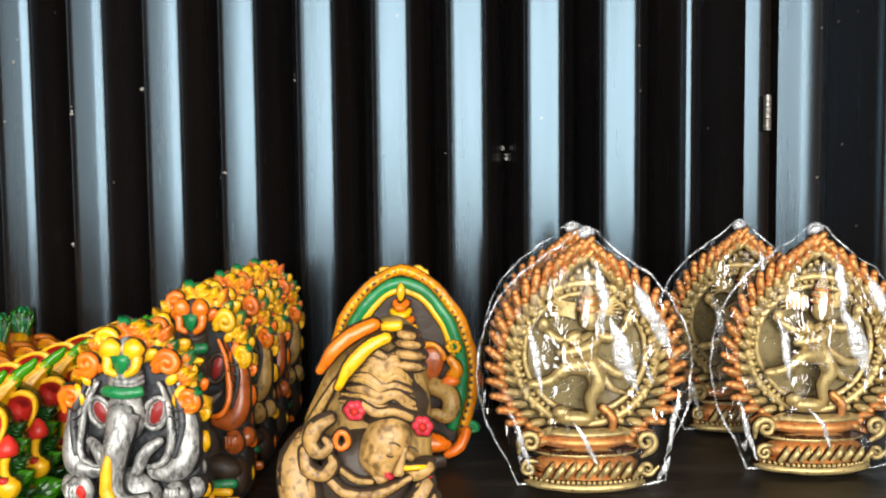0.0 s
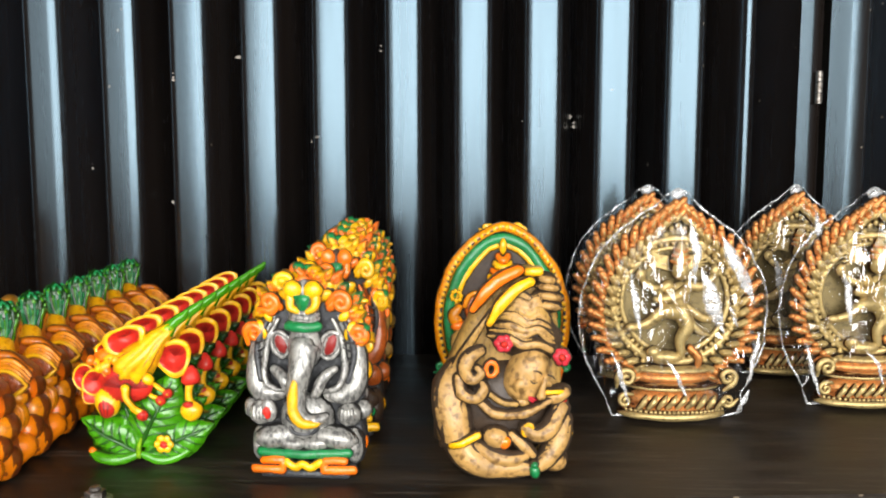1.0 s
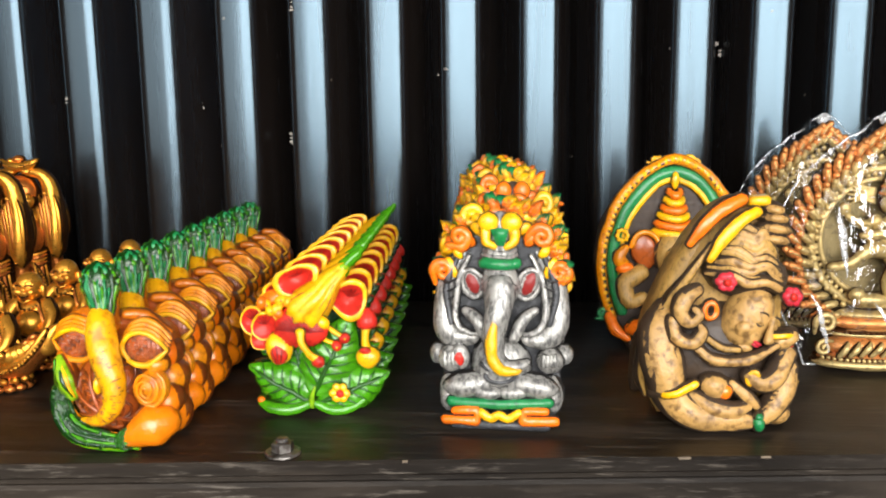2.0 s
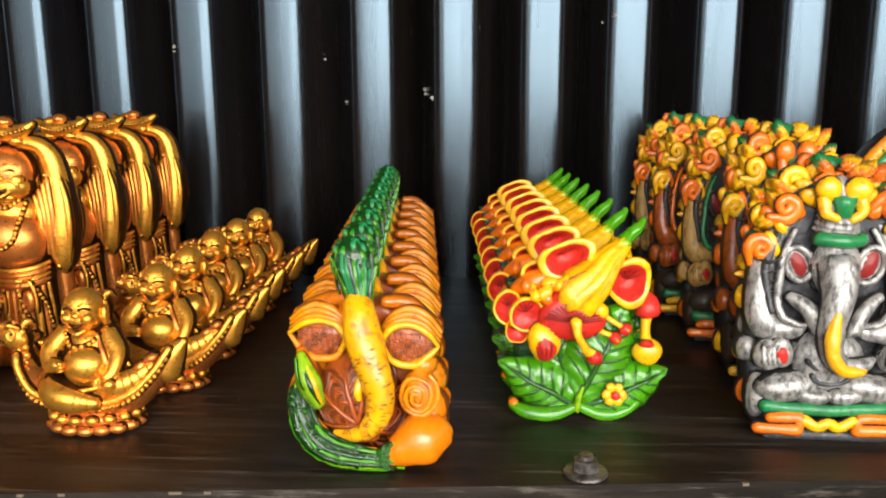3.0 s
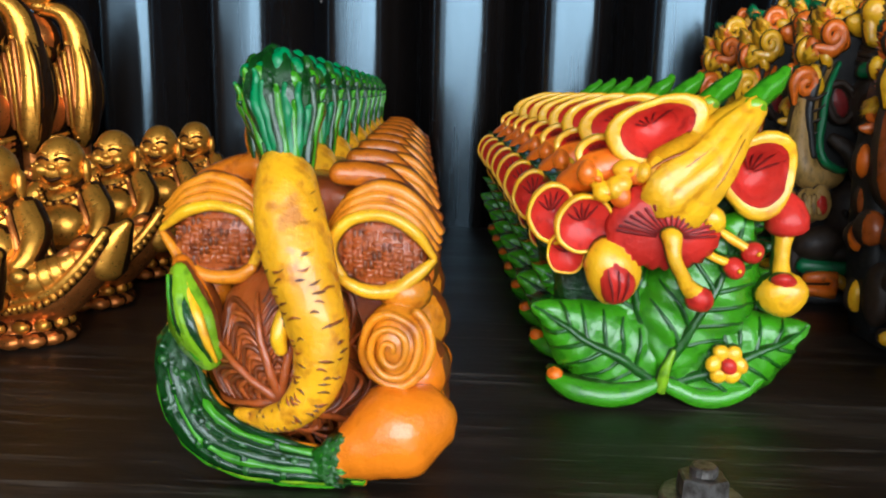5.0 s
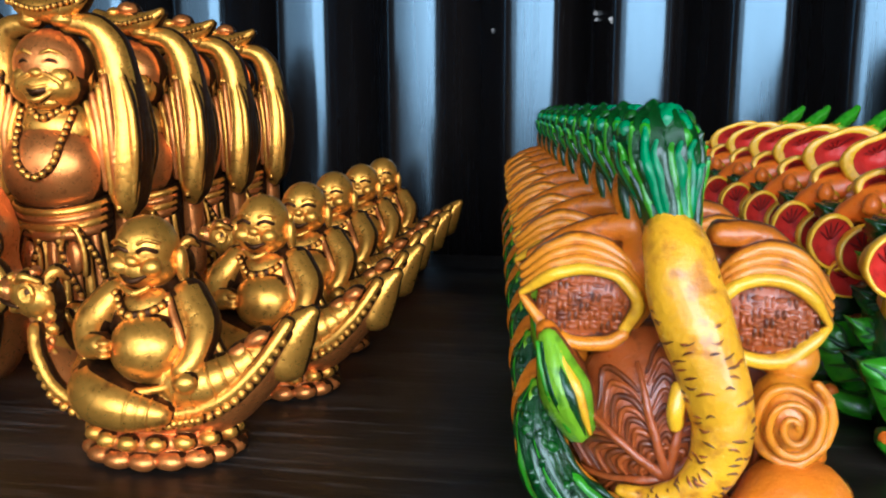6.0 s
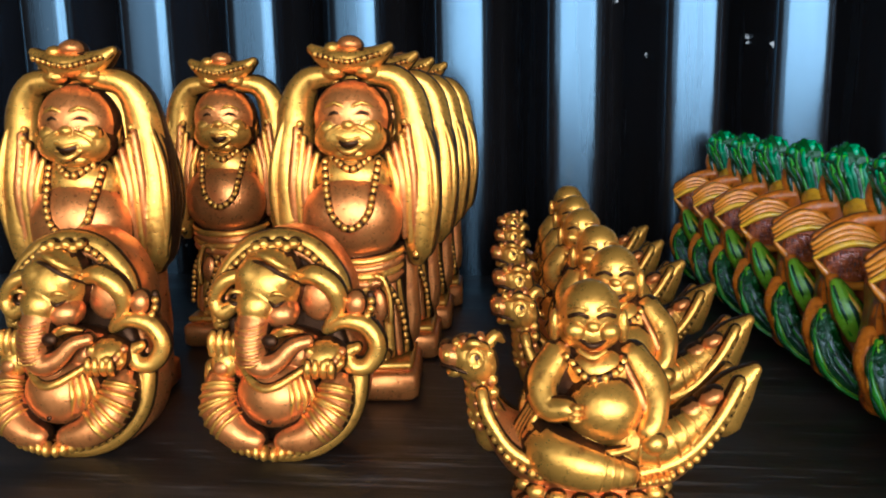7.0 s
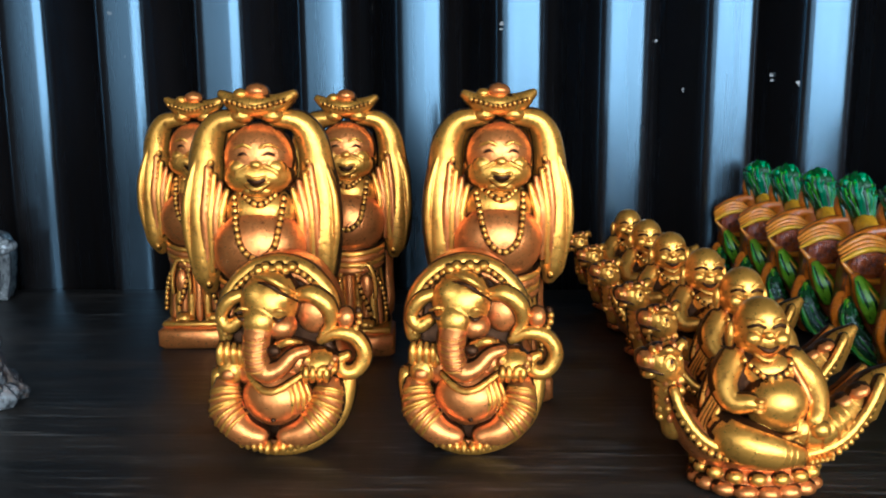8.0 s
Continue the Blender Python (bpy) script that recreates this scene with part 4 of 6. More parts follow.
    for k in range(5):
        c.leaf((0.75, -3.0, 0.75 + 0.1 * k), (1.5 + 0.12 * k, -3.35 + 0.1 * k, 0.35 + 0.42 * k), 0.22, GREEN if k % 2 else DEEP, LEAFV, 0.12, veins=3)
    # coiled bun
    c.ell((2.85, -1.5, 4.25), (1.12, 1.1, 1.3), AMBER, u=18, w=12)
    pts = []
    for i in range(44):
        a, k = i * 0.46, 0.08 + 1.12 * (i / 43) ** 0.9
        pts.append((2.8 + k * math.cos(a) * 0.95, -2.75 + 0.75 * (i / 43) ** 2, 4.35 + k * math.sin(a) * 1.12))
    c.tube(pts, [0.09 + 0.07 * i / 43 for i in range(44)], AMBER, seg=7, steps=2)
    c.wash = w0
    c.ell((2.9, -1.0, 5.75), (0.8, 0.8, 0.7), AMBER)
    c.ell((3.3, -0.3, 3.0), (0.95, 1.2, 1.1), MELON)
    c.ell((2.9, 1.0, 1.6), (1.25, 1.5, 1.5), MELON, u=16)
    c.ell((2.9, 1.1, 4.2), (1.15, 1.4, 1.25), AMBER, u=16)
    c.ell((2.6, 1.0, 6.1), (1.1, 1.5, 1.1), ORANGE, u=16)
    c.ell((-3.4, -0.4, 5.4), (0.75, 1.0, 1.3), TERRA)
    c.ell((-3.6, 0.3, 3.2), (0.75, 1.3, 1.3), RUST)
    c.ell((-3.3, 0.3, 1.5), (0.75, 1.1, 0.9), TERRA)
    return c.mesh("vegetable_elephant", 0.045)


CARROT_ME = carrot_elephant()
for i in range(9):
    place(CARROT_ME, "vegetable_elephant_statuette", -0.3845 - 0.0046 * i, 0.551 + 0.0535 * i, -4 + (i * 37 % 5) * 0.7, "glossy elephant statuette shaped from carrot, gourd and orange fruit", "statuette", "vegetable elephant row")


# ---- leaf, mushroom and flower figure ----
def leaf_flower():
    c = Clay([GREEN, YELLOW], SHADE_GREEN, 0.03)
    c.plate([(-3.2, 0.5), (-4.0, 4), (-3.8, 7), (-2.4, 9.8), (0.2, 10.6), (2.6, 9.6), (3.6, 7), (3.6, 4), (3.2, 0.6)], -0.2, 1.9, DEEP, 0.5, 4)
    # notched leaves round the back
    for sg in (-1, 1):
        for k in range(5):
            z = 2.6 + 1.25 * k
            c.leaf((sg * 2.8, 0.9, z), (sg * (4.9 - 0.12 * k), 0.2 + 0.25 * (k % 2), z + 1.0), 0.62, GREEN if k % 2 else DEEP, LEAFV, 0.3, veins=4)
    # broad leaves on one stem
    c.leaf((-0.1, -1.7, 1.0), (-4.9, -1.1, 3.95), 1.6, GREEN, LEAFV, 0.75, curl=0.25)
    c.leaf((0.5, -1.7, 0.85), (5.7, -0.9, 3.45), 1.75, GREEN, LEAFV, 0.75, curl=-0.35)
    c.leaf((0.1, -1.7, 1.5), (3.0, -1.1, 7.7), 2.1, GREEN, LEAFV, 0.9, veins=7)
    c.leaf((-0.2, -1.2, 1.6), (-1.9, -0.8, 6.6), 1.3, GREEN, LEAFV, 0.5)
    c.tube([(0, -1.9, 0.95), (-1.6, -2.1, 0.5), (-3.2, -1.9, 0.55), (-4.1, -1.5, 0.95)], [0.3, 0.46, 0.52, 0.3], GREEN, seg=10)
    c.ell((-4.0, -1.55, 1.15), (0.35, 0.4, 0.3), ORANGE, u=8, w=6)
    c.tube([(0.2, -1.9, 0.95), (1.4, -2.0, 0.42), (3.0, -1.7, 0.5), (4.2, -1.3, 1.3)], [0.28, 0.36, 0.36, 0.2], GREEN, seg=10)
    c.tube([(0.0, -2.1, 0.75), (0.1, -2.2, 1.5), (0.3, -2.2, 2.4)], [0.24, 0.2, 0.12], LIME, seg=8)

    def cup(x, y, z, rx, rz, turn=0.0, wave=0.06, lip=0.86, deep=0.5, lobes=3):
        """Open flower: a waved yellow rim round a hollow red throat."""
        t = radians(turn)

        def loop(k, dy):
            row = []
            for i in range(26):
                a = 2 * math.pi * i / 26
                w = k * (1 + wave * math.cos(lobes * a + x) * min(1.0, k))
                px, pz = rx * w * math.cos(a), rz * w * math.sin(a)
                row.append((x + px * math.cos(t) - pz * math.sin(t), y + dy + 0.12 * wave * 16 * math.sin(lobes * a) * k * 0.5, z + px * math.sin(t) + pz * math.cos(t)))
            return row
        c.grid([loop(0.55, 1.5), loop(0.85, 0.8), loop(1.06, 0.15), loop(1.06, -0.08), loop(0.98, -0.2), loop(lip, -0.1)], YELLOW, cap=False)
        c.grid([loop(lip + 0.01, -0.12), loop(lip - 0.16, 0.02), loop(0.45, deep * 0.7), loop(0.2, deep), loop(0.02, deep)], RED, cap=False)
        for k in range(-2, 3):
            b = t + math.pi / 2 + 0.42 * k
            c.tube([(x + q * rx * math.cos(b), y + d, z + q * rz * math.sin(b)) for q, d in ((0.1, deep - 0.05), (0.45, deep * 0.7 - 0.06), (0.72, 0.0))], [0.02, 0.045, 0.02], MAROON, seg=4, steps=2)
    # trumpet flower: ribbed tube to a green stalk, mouths on both sides
    w0, c.wash = c.wash, None
    c.tube([(-0.3, -2.0, 8.2), (0.7, -2.2, 9.3), (1.7, -1.9, 10.5), (2.6, -1.5, 11.4)], [1.45, 1.2, 0.8, 0.5], YELLOW, seg=24, ridge=8)
    for k in range(6):
        o = -0.8 + 0.32 * k
        c.tube([(-0.3 + 1.3 * o, -3.25 + 0.9 * abs(o) ** 2, 8.3 - 0.9 * o), (0.7 + 1.0 * o, -3.3 + 0.7 * abs(o) ** 2, 9.3 - 0.7 * o), (1.75 + 0.6 * o, -2.7 + 0.4 * abs(o) ** 2, 10.5 - 0.45 * o)], [0.03, 0.055, 0.02], BROWN, seg=4, steps=4)
    c.tube([(2.4, -1.5, 11.1), (2.9, -1.3, 11.8), (3.5, -1.1, 12.3), (3.9, -0.9, 12.75)], [0.56, 0.42, 0.36, 0.2], GREEN, seg=14, ridge=5)
    c.tube([(1.8, -1.4, 11.3), (2.6, -1.8, 11.5), (3.1, -1.4, 11.2)], [0.1, 0.3, 0.1], LIME, seg=7)
    cup(-0.95, -2.0, 10.5, 1.75, 1.15, 24, 0.09, 0.78, 0.8)
    cup(2.95, -1.8, 9.0, 1.35, 1.5, -14, 0.08, 0.78, 0.7)
    cup(-3.3, -2.2, 7.05, 1.02, 1.1, 14, 0.02, 0.88, 0.25)
    cup(-4.45, -1.6, 7.35, 0.95, 1.12, 10, 0.02, 0.88, 0.25)
    cup(-3.9, -1.7, 5.85, 0.7, 0.8, 10, 0.02, 0.9, 0.2)
    cup(-2.9, -1.3, 9.6, 0.72, 0.7, 14, 0.05, 0.7, 0.3)
    c.tube([(-3.9, -0.9, 8.4), (-2.9, -1.4, 9.0), (-1.8, -1.5, 9.4)], [0.5, 0.75, 0.6], ORANGE, seg=10)
    # buds crowded between the cups and the trumpet
    random.seed(17)
    for k in range(15):
        x, z = -3.4 + 0.26 * k + random.uniform(-0.2, 0.2), 8.55 + random.uniform(-0.5, 0.7)
        c.ell((x, -2.3 - 0.3 * random.random(), z), (random.uniform(0.32, 0.5), 0.4, random.uniform(0.3, 0.5)), YELLOW if k % 4 else ORANGE, u=9, w=6)
        c.ell((x + 0.05, -2.75, z), (0.13, 0.1, 0.13), ORANGE, u=6, w=4)
    c.wash = w0
    # wide gilled mushroom on a bent stalk
    rows, n = [], 44
    for k, dy, dz in ((0.10, -3.05, -0.75), (0.45, -3.0, -0.55), (0.8, -2.85, -0.35), (1.0, -2.6, -0.1), (1.02, -2.2, 0.2), (0.8, -1.7, 0.5), (0.3, -1.4, 0.6)):
        row = []
        for i in range(n):
            a = 2 * math.pi * i / n
            g = 1 + (0.05 if i % 2 else -0.05) * (1 if 0.2 < k < 1.01 else 0)
            droop = -0.35 * k * k * abs(math.cos(a)) ** 2
            row.append((-0.55 + 2.0 * k * math.cos(a), dy - (0.09 if i % 2 else 0) * k, 7.2 + dz + 1.5 * k * g * math.sin(a) + droop))
        rows.append(row)
    c.grid(rows, RED)
    for k in range(16):
        a = math.pi * (0.05 + 0.9 * k / 15)
        c.tube([(-0.5 + 0.5 * math.cos(a), -3.12, 6.75 + 0.35 * math.sin(a)), (-0.55 + 1.75 * math.cos(a), -2.98, 7.05 + 0.95 * math.sin(a) - 0.25 * math.cos(a) ** 2)], [0.03, 0.06], MAROON, seg=4, steps=2)
    c.tube([(-0.5, -3.3, 6.9), (-0.35, -3.5, 6.1), (0.1, -3.4, 5.3), (0.65, -3.1, 4.75)], [0.36, 0.27, 0.27, 0.36], YELLOW, seg=10)
    c.ell((0.75, -3.15, 4.6), (0.5, 0.45, 0.46), RED, (0, 25, 0))
    c.tube([(0.5, -2.6, 7.9), (1.1, -2.7, 7.5), (1.3, -2.4, 7.0)], [0.3, 0.42, 0.2], YELLOW, seg=8)
    # tulip bud
    c.ell((-2.3, -2.4, 5.4), (1.0, 0.85, 1.2), YELLOW, (0, -6, 0), u=18, w=12)
    c.ell((-2.25, -2.85, 5.15), (0.66, 0.52, 0.85), RED, (0, -6, 0), u=16)
    for k in range(3):
        c.tube([(-2.6 + 0.35 * k, -3.35, 5.6), (-2.55 + 0.3 * k, -3.42, 5.1), (-2.4 + 0.15 * k, -3.3, 4.5)], [0.02, 0.05, 0.02], MAROON, seg=4, steps=3)
    # small mushroom, pear and berries at the side
    rows = [[(4.3 + r * math.cos(2 * math.pi * i / 16), -1.6 + 0.85 * r * math.sin(2 * math.pi * i / 16), z) for i in range(16)] for r, z in ((0.2, 6.75), (0.6, 6.8), (0.82, 7.0), (0.78, 7.45), (0.5, 7.95), (0.2, 8.25), (0.04, 8.35))]
    c.grid(rows, RED)
    c.tube([(4.25, -1.6, 6.9), (4.15, -1.75, 6.1), (4.2, -1.7, 5.2)], [0.4, 0.3, 0.34], YELLOW, seg=9)
    c.ell((4.3, -1.7, 4.55), (0.92, 0.85, 0.85), YELLOW, u=16, w=10)
    c.ell((4.15, -2.15, 5.1), (0.46, 0.36, 0.34), RED, (0, 20, 0), u=12)
    for x, z in ((2.1, 5.65), (2.7, 6.3)):
        c.ell((x, -2.6, z), (0.42, 0.38, 0.42), RED, u=12, w=8)
        c.tube([(x - 0.2, -2.6, z + 0.15), (x - 0.8, -2.55, z + 0.45), (x - 1.4, -2.3, z + 0.85)], [0.2, 0.17, 0.14], YELLOW, seg=7)
        c.ell((x + 0.1, -2.98, z), 0.1, YELLOW, u=6, w=4)
    # five-petalled flower
    for k in range(6):
        a = 2 * math.pi * k / 6
        c.ell((2.15 + 0.48 * math.cos(a), -2.5, 1.95 + 0.48 * math.sin(a)), (0.34, 0.24, 0.34), YELLOW, u=9, w=6)
    c.ell((2.15, -2.72, 1.95), (0.3, 0.2, 0.3), RED, u=10, w=6)
    return c.mesh("leaf_flower")


LEAF_ME = leaf_flower()
for i in range(8):
    place(LEAF_ME, "flower_statuette", -0.264 - 0.0032 * i, 0.618 + 0.0475 * i, 3 - (i * 29 % 5) * 0.8, "painted statuette of green leaves, red mushrooms and yellow trumpet flowers", "statuette", "leaf and flower row")


# ---- mother and child figure ----
def mother_child():
    c = Clay([IVORY, DUSK], SEPIA, 0.11)
    c.plate([(-3.6, 0.4), (-4.7, 3), (-4.7, 6.2), (-3.6, 9.4), (-2.2, 12.2), (-0.3, 14.6), (1.8, 15.6), (3.6, 14.4), (4.5, 10), (4.6, 4), (4.2, 0.4)], -0.8, 2.6, SAND, 0.7, 4)
    # dark core paints the shade in the gaps between arms and child
    c.ell((0.2, -0.5, 4.6), (3.8, 2.0, 4.0), SEPIA, u=20)
    # near arm: shoulder, elbow, forearm along the foot; far forearm meets it
    c.tube([(-3.4, -0.9, 8.0), (-4.0, -1.5, 6.4), (-3.7, -2.0, 4.2), (-3.0, -2.4, 2.2), (-1.6, -2.8, 1.15), (0.4, -3.0, 0.95), (1.9, -3.0, 0.85)], [0.9, 1.3, 1.35, 1.2, 1.05, 0.85, 0.55], IVORY, seg=16)
    c.tube([(4.5, -1.6, 4.2), (4.1, -2.3, 2.7), (3.3, -2.8, 1.6), (2.5, -3.0, 0.95)], [0.85, 0.9, 0.75, 0.5], IVORY, seg=14)
    c.ell((3.9, -1.3, 1.0), (1.1, 1.4, 0.95), IVORY)
    c.tube([(-4.5, -2.3, 2.5), (-3.4, -3.5, 2.75), (-1.9, -3.35, 3.5)], 0.3, YELLOW, seg=8)
    c.ell((2.3, -3.4, 0.8), (0.42, 0.42, 0.6), BAND)
    c.ell((2.3, -3.6, 1.35), (0.3, 0.26, 0.25), BAND)
    c.ell((4.9, -2.0, 3.3), (0.4, 0.4, 0.3), YELLOW)
    # bowed face seen from the side of the cheek
    first = len(c.v)
    w0, c.wash = c.wash, None
    c.ell((0, 0, 0), (1.6, 1.5, 2.25), IVORY, u=22, w=16)
    c.ell((0.15, -0.35, -0.9), (1.25, 1.25, 1.15), IVORY, u=18, w=12)
    c.ell((0.35, -0.95, -1.75), (0.6, 0.55, 0.45), IVORY, u=12, w=8)
    c.ell((-0.45, -1.0, -0.55), (0.75, 0.6, 0.7), IVORY, u=14, w=9)
    c.tube([(0.75, -1.3, 0.75), (0.85, -1.65, 0.0), (0.9, -1.95, -0.55)], [0.2, 0.24, 0.34], IVORY, seg=10)
    for x, y in ((0.0, -1.28), (1.35, -0.95)):
        c.ell((x, y, 0.25), (0.5, 0.26, 0.26), IVORY, (0, 8, 0), u=12, w=8)
        c.tube([(x - 0.5, y - 0.06, 0.18), (x, y - 0.24, 0.02), (x + 0.45, y - 0.08, 0.2)], [0.03, 0.06, 0.03], SEPIA, seg=5)
        c.tube([(x - 0.55, y + 0.05, 0.72), (x, y - 0.14, 0.9), (x + 0.5, y + 0.0, 0.74)], [0.03, 0.07, 0.03], SEPIA, seg=5)
    c.ell((0.6, -1.55, -1.02), (0.42, 0.2, 0.12), PINK, (0, 4, 0), u=10, w=6)
    c.ell((0.6, -1.5, -1.25), (0.34, 0.2, 0.13), PINK, (0, 4, 0), u=10, w=6)
    q = Euler((radians(14), radians(24), radians(20))).to_matrix()
    c.v[first:] = [tuple(Vector((1.75, -1.7, 7.7)) + q @ Vector(v)) for v in c.v[first:]]
    # waved hair swept off the brow, dark between the locks
    c.ell((1.7, -0.9, 10.6), (3.0, 1.8, 1.9), SEPIA, (0, 14, 0), u=18)
    c.wash = w0
    random.seed(12)
    for k in range(11):
        z, o = 9.7 + 0.32 * k, random.uniform(-0.3, 0.3)
        r = random.uniform(0.14, 0.40)
        c.tube([(-1.1 + 0.14 * k, -1.8, z + 0.9 + o), (0.2 + 0.1 * k, -2.6 + 0.06 * k, z + 1.0 + o), (1.3 + 0.08 * k, -2.95 + 0.09 * k, z + 0.45), (2.5, -2.95 + 0.1 * k, z + 0.55 - o), (3.6 - 0.05 * k, -2.45 + 0.1 * k, z - 0.05), (4.4 - 0.1 * k, -1.5, z - 0.5)],
               [0.1, r, r * 1.1, r, r * 0.9, 0.1], SAND if k % 3 == 1 else IVORY, seg=8)
    # rolled topknot with a square jewel
    for x, z, rr in ((3.3, 12.9, 1.15), (3.4, 13.6, 1.1), (3.35, 14.3, 0.95), (3.2, 14.9, 0.75)):
        c.ell((x, -1.3, z), (rr, 1.1, 0.42), IVORY, (0, 8, 0), u=16)
    c.box(1.6, 2.9, -2.0, -0.8, 15.1, 15.8, YELLOW, 0.15)
    c.tube([(1.2, -1.7, 15.6), (-0.2, -2.2, 15.0), (-1.5, -2.4, 13.9), (-2.3, -2.3, 12.7)], [0.42, 0.48, 0.45, 0.25], ORANGE, seg=10, flat=0.7)
    c.tube([(2.0, -2.2, 14.8), (0.8, -2.6, 14.2), (-0.4, -2.8, 13.0), (-1.1, -2.8, 11.7)], [0.38, 0.42, 0.4, 0.25], YELLOW, seg=10, flat=0.7)
    # locks falling behind the shoulder
    for k in range(13):
        o, r = k * 0.27, random.uniform(0.17, 0.28)
        c.tube([(-0.9 - o * 0.55, -2.2 + 0.16 * k, 12.6 - 0.28 * k), (-2.2 - o * 0.45, -2.1 + 0.18 * k, 10.6 - 0.22 * k), (-3.3 - o * 0.35, -1.7 + 0.2 * k, 8.8 - 0.2 * k), (-4.4 - o * 0.12, -1.0 + 0.24 * k, 6.0 - 0.1 * k), (-4.9, -0.4 + 0.22 * k, 3.4 - 0.15 * k), (-4.5, -0.2 + 0.2 * k, 1.6)],
               [0.1, r, r, r, r, 0.1], (SAND, IVORY, DUSK)[k % 3], seg=7)
    for x, z in ((-0.1, 10.3), (4.2, 9.3)):
        for k in range(6):
            a = k * math.pi / 3
            c.ell((x + 0.36 * math.cos(a), -2.95, z + 0.36 * math.sin(a)), (0.34, 0.26, 0.34), PINK, u=9, w=6)
        c.ell((x, -3.2, z), (0.26, 0.2, 0.26), RED, u=8, w=5)
    c.ring((-0.9, -2.7, 8.3), 0.4, 0.5, 0.2, ORANGE, 0, 360, 16, 8)
    # ear lobe curl, hooked garland and necklace
    c.tube([(-1.7, -2.3, 9.6), (-2.5, -2.6, 9.2), (-2.9, -2.7, 8.2), (-2.3, -2.8, 7.5), (-1.7, -2.8, 8.0), (-2.0, -2.8, 8.5)], [0.4, 0.55, 0.5, 0.42, 0.35, 0.2], IVORY, seg=10)
    c.tube([(-3.3, -2.4, 7.6), (-3.1, -2.8, 6.5), (-2.1, -3.0, 6.1), (-1.5, -3.0, 6.8), (-1.6, -2.9, 7.3)], [0.45, 0.42, 0.4, 0.36, 0.2], IVORY, seg=10)
    c.tube([(-1.9, -2.7, 5.9), (-0.9, -3.0, 5.1), (0.4, -3.2, 4.95), (1.8, -3.2, 5.2), (3.0, -2.9, 5.7)], [0.3, 0.36, 0.34, 0.34, 0.25], IVORY, seg=10)
    c.tube([(-1.2, -2.6, 6.4), (-0.2, -2.8, 5.8), (1.0, -2.9, 5.7)], 0.2, SAND, seg=7)
    # child at the breast
    c.ell((-0.5, -2.9, 3.2), (1.05, 0.85, 0.85), IVORY, (0, 20, 0), u=16)
    c.ell((0.1, -3.3, 2.9), (0.5, 0.36, 0.5), ORANGE, (0, 30, 0), u=10)
    c.tube([(-1.9, -2.8, 2.6), (-0.8, -3.3, 1.9), (0.6, -3.4, 1.65), (1.7, -3.1, 1.9)], [0.42, 0.6, 0.55, 0.32], IVORY, seg=12)
    c.tube([(0.6, -2.9, 3.4), (1.5, -3.1, 2.6), (2.2, -3.1, 1.9)], [0.3, 0.45, 0.3], IVORY, seg=10)
    c.tube([(4.4, -2.1, 5.3), (3.4, -2.9, 3.9), (2.3, -3.3, 3.5), (1.5, -3.3, 4.1)], [0.62, 0.66, 0.56, 0.42], IVORY, seg=12)
    c.ring((1.75, -3.5, 3.95), 0.32, 0.45, 0.18, YELLOW, 40, 320, 10, 7, tilt=-20)
    c.ell((4.0, -2.3, 6.3), (1.1, 0.85, 0.62), IVORY, (0, -25, 0), u=14)
    for k in range(3):
        c.tube([(2.9 + 0.25 * k, -3.0, 5.7 + 0.15 * k), (2.4 + 0.25 * k, -3.2, 5.4 + 0.2 * k)], [0.2, 0.14], IVORY, seg=7, steps=3)
    c.tube([(3.1, -3.0, 6.7), (3.9, -3.1, 6.75), (4.7, -2.5, 6.6)], 0.2, YELLOW, seg=7)
    c.ell((4.5, -2.0, 5.4), (0.35, 0.45, 0.9), RED)
    return c.mesh("mother_child", 0.05)


place(mother_child(), "mother_and_child_statuette", 0.036, 0.612, 2, "ivory-washed statuette of a mother with child, yellow bangles and red flowers", "statuette", size=1.06)


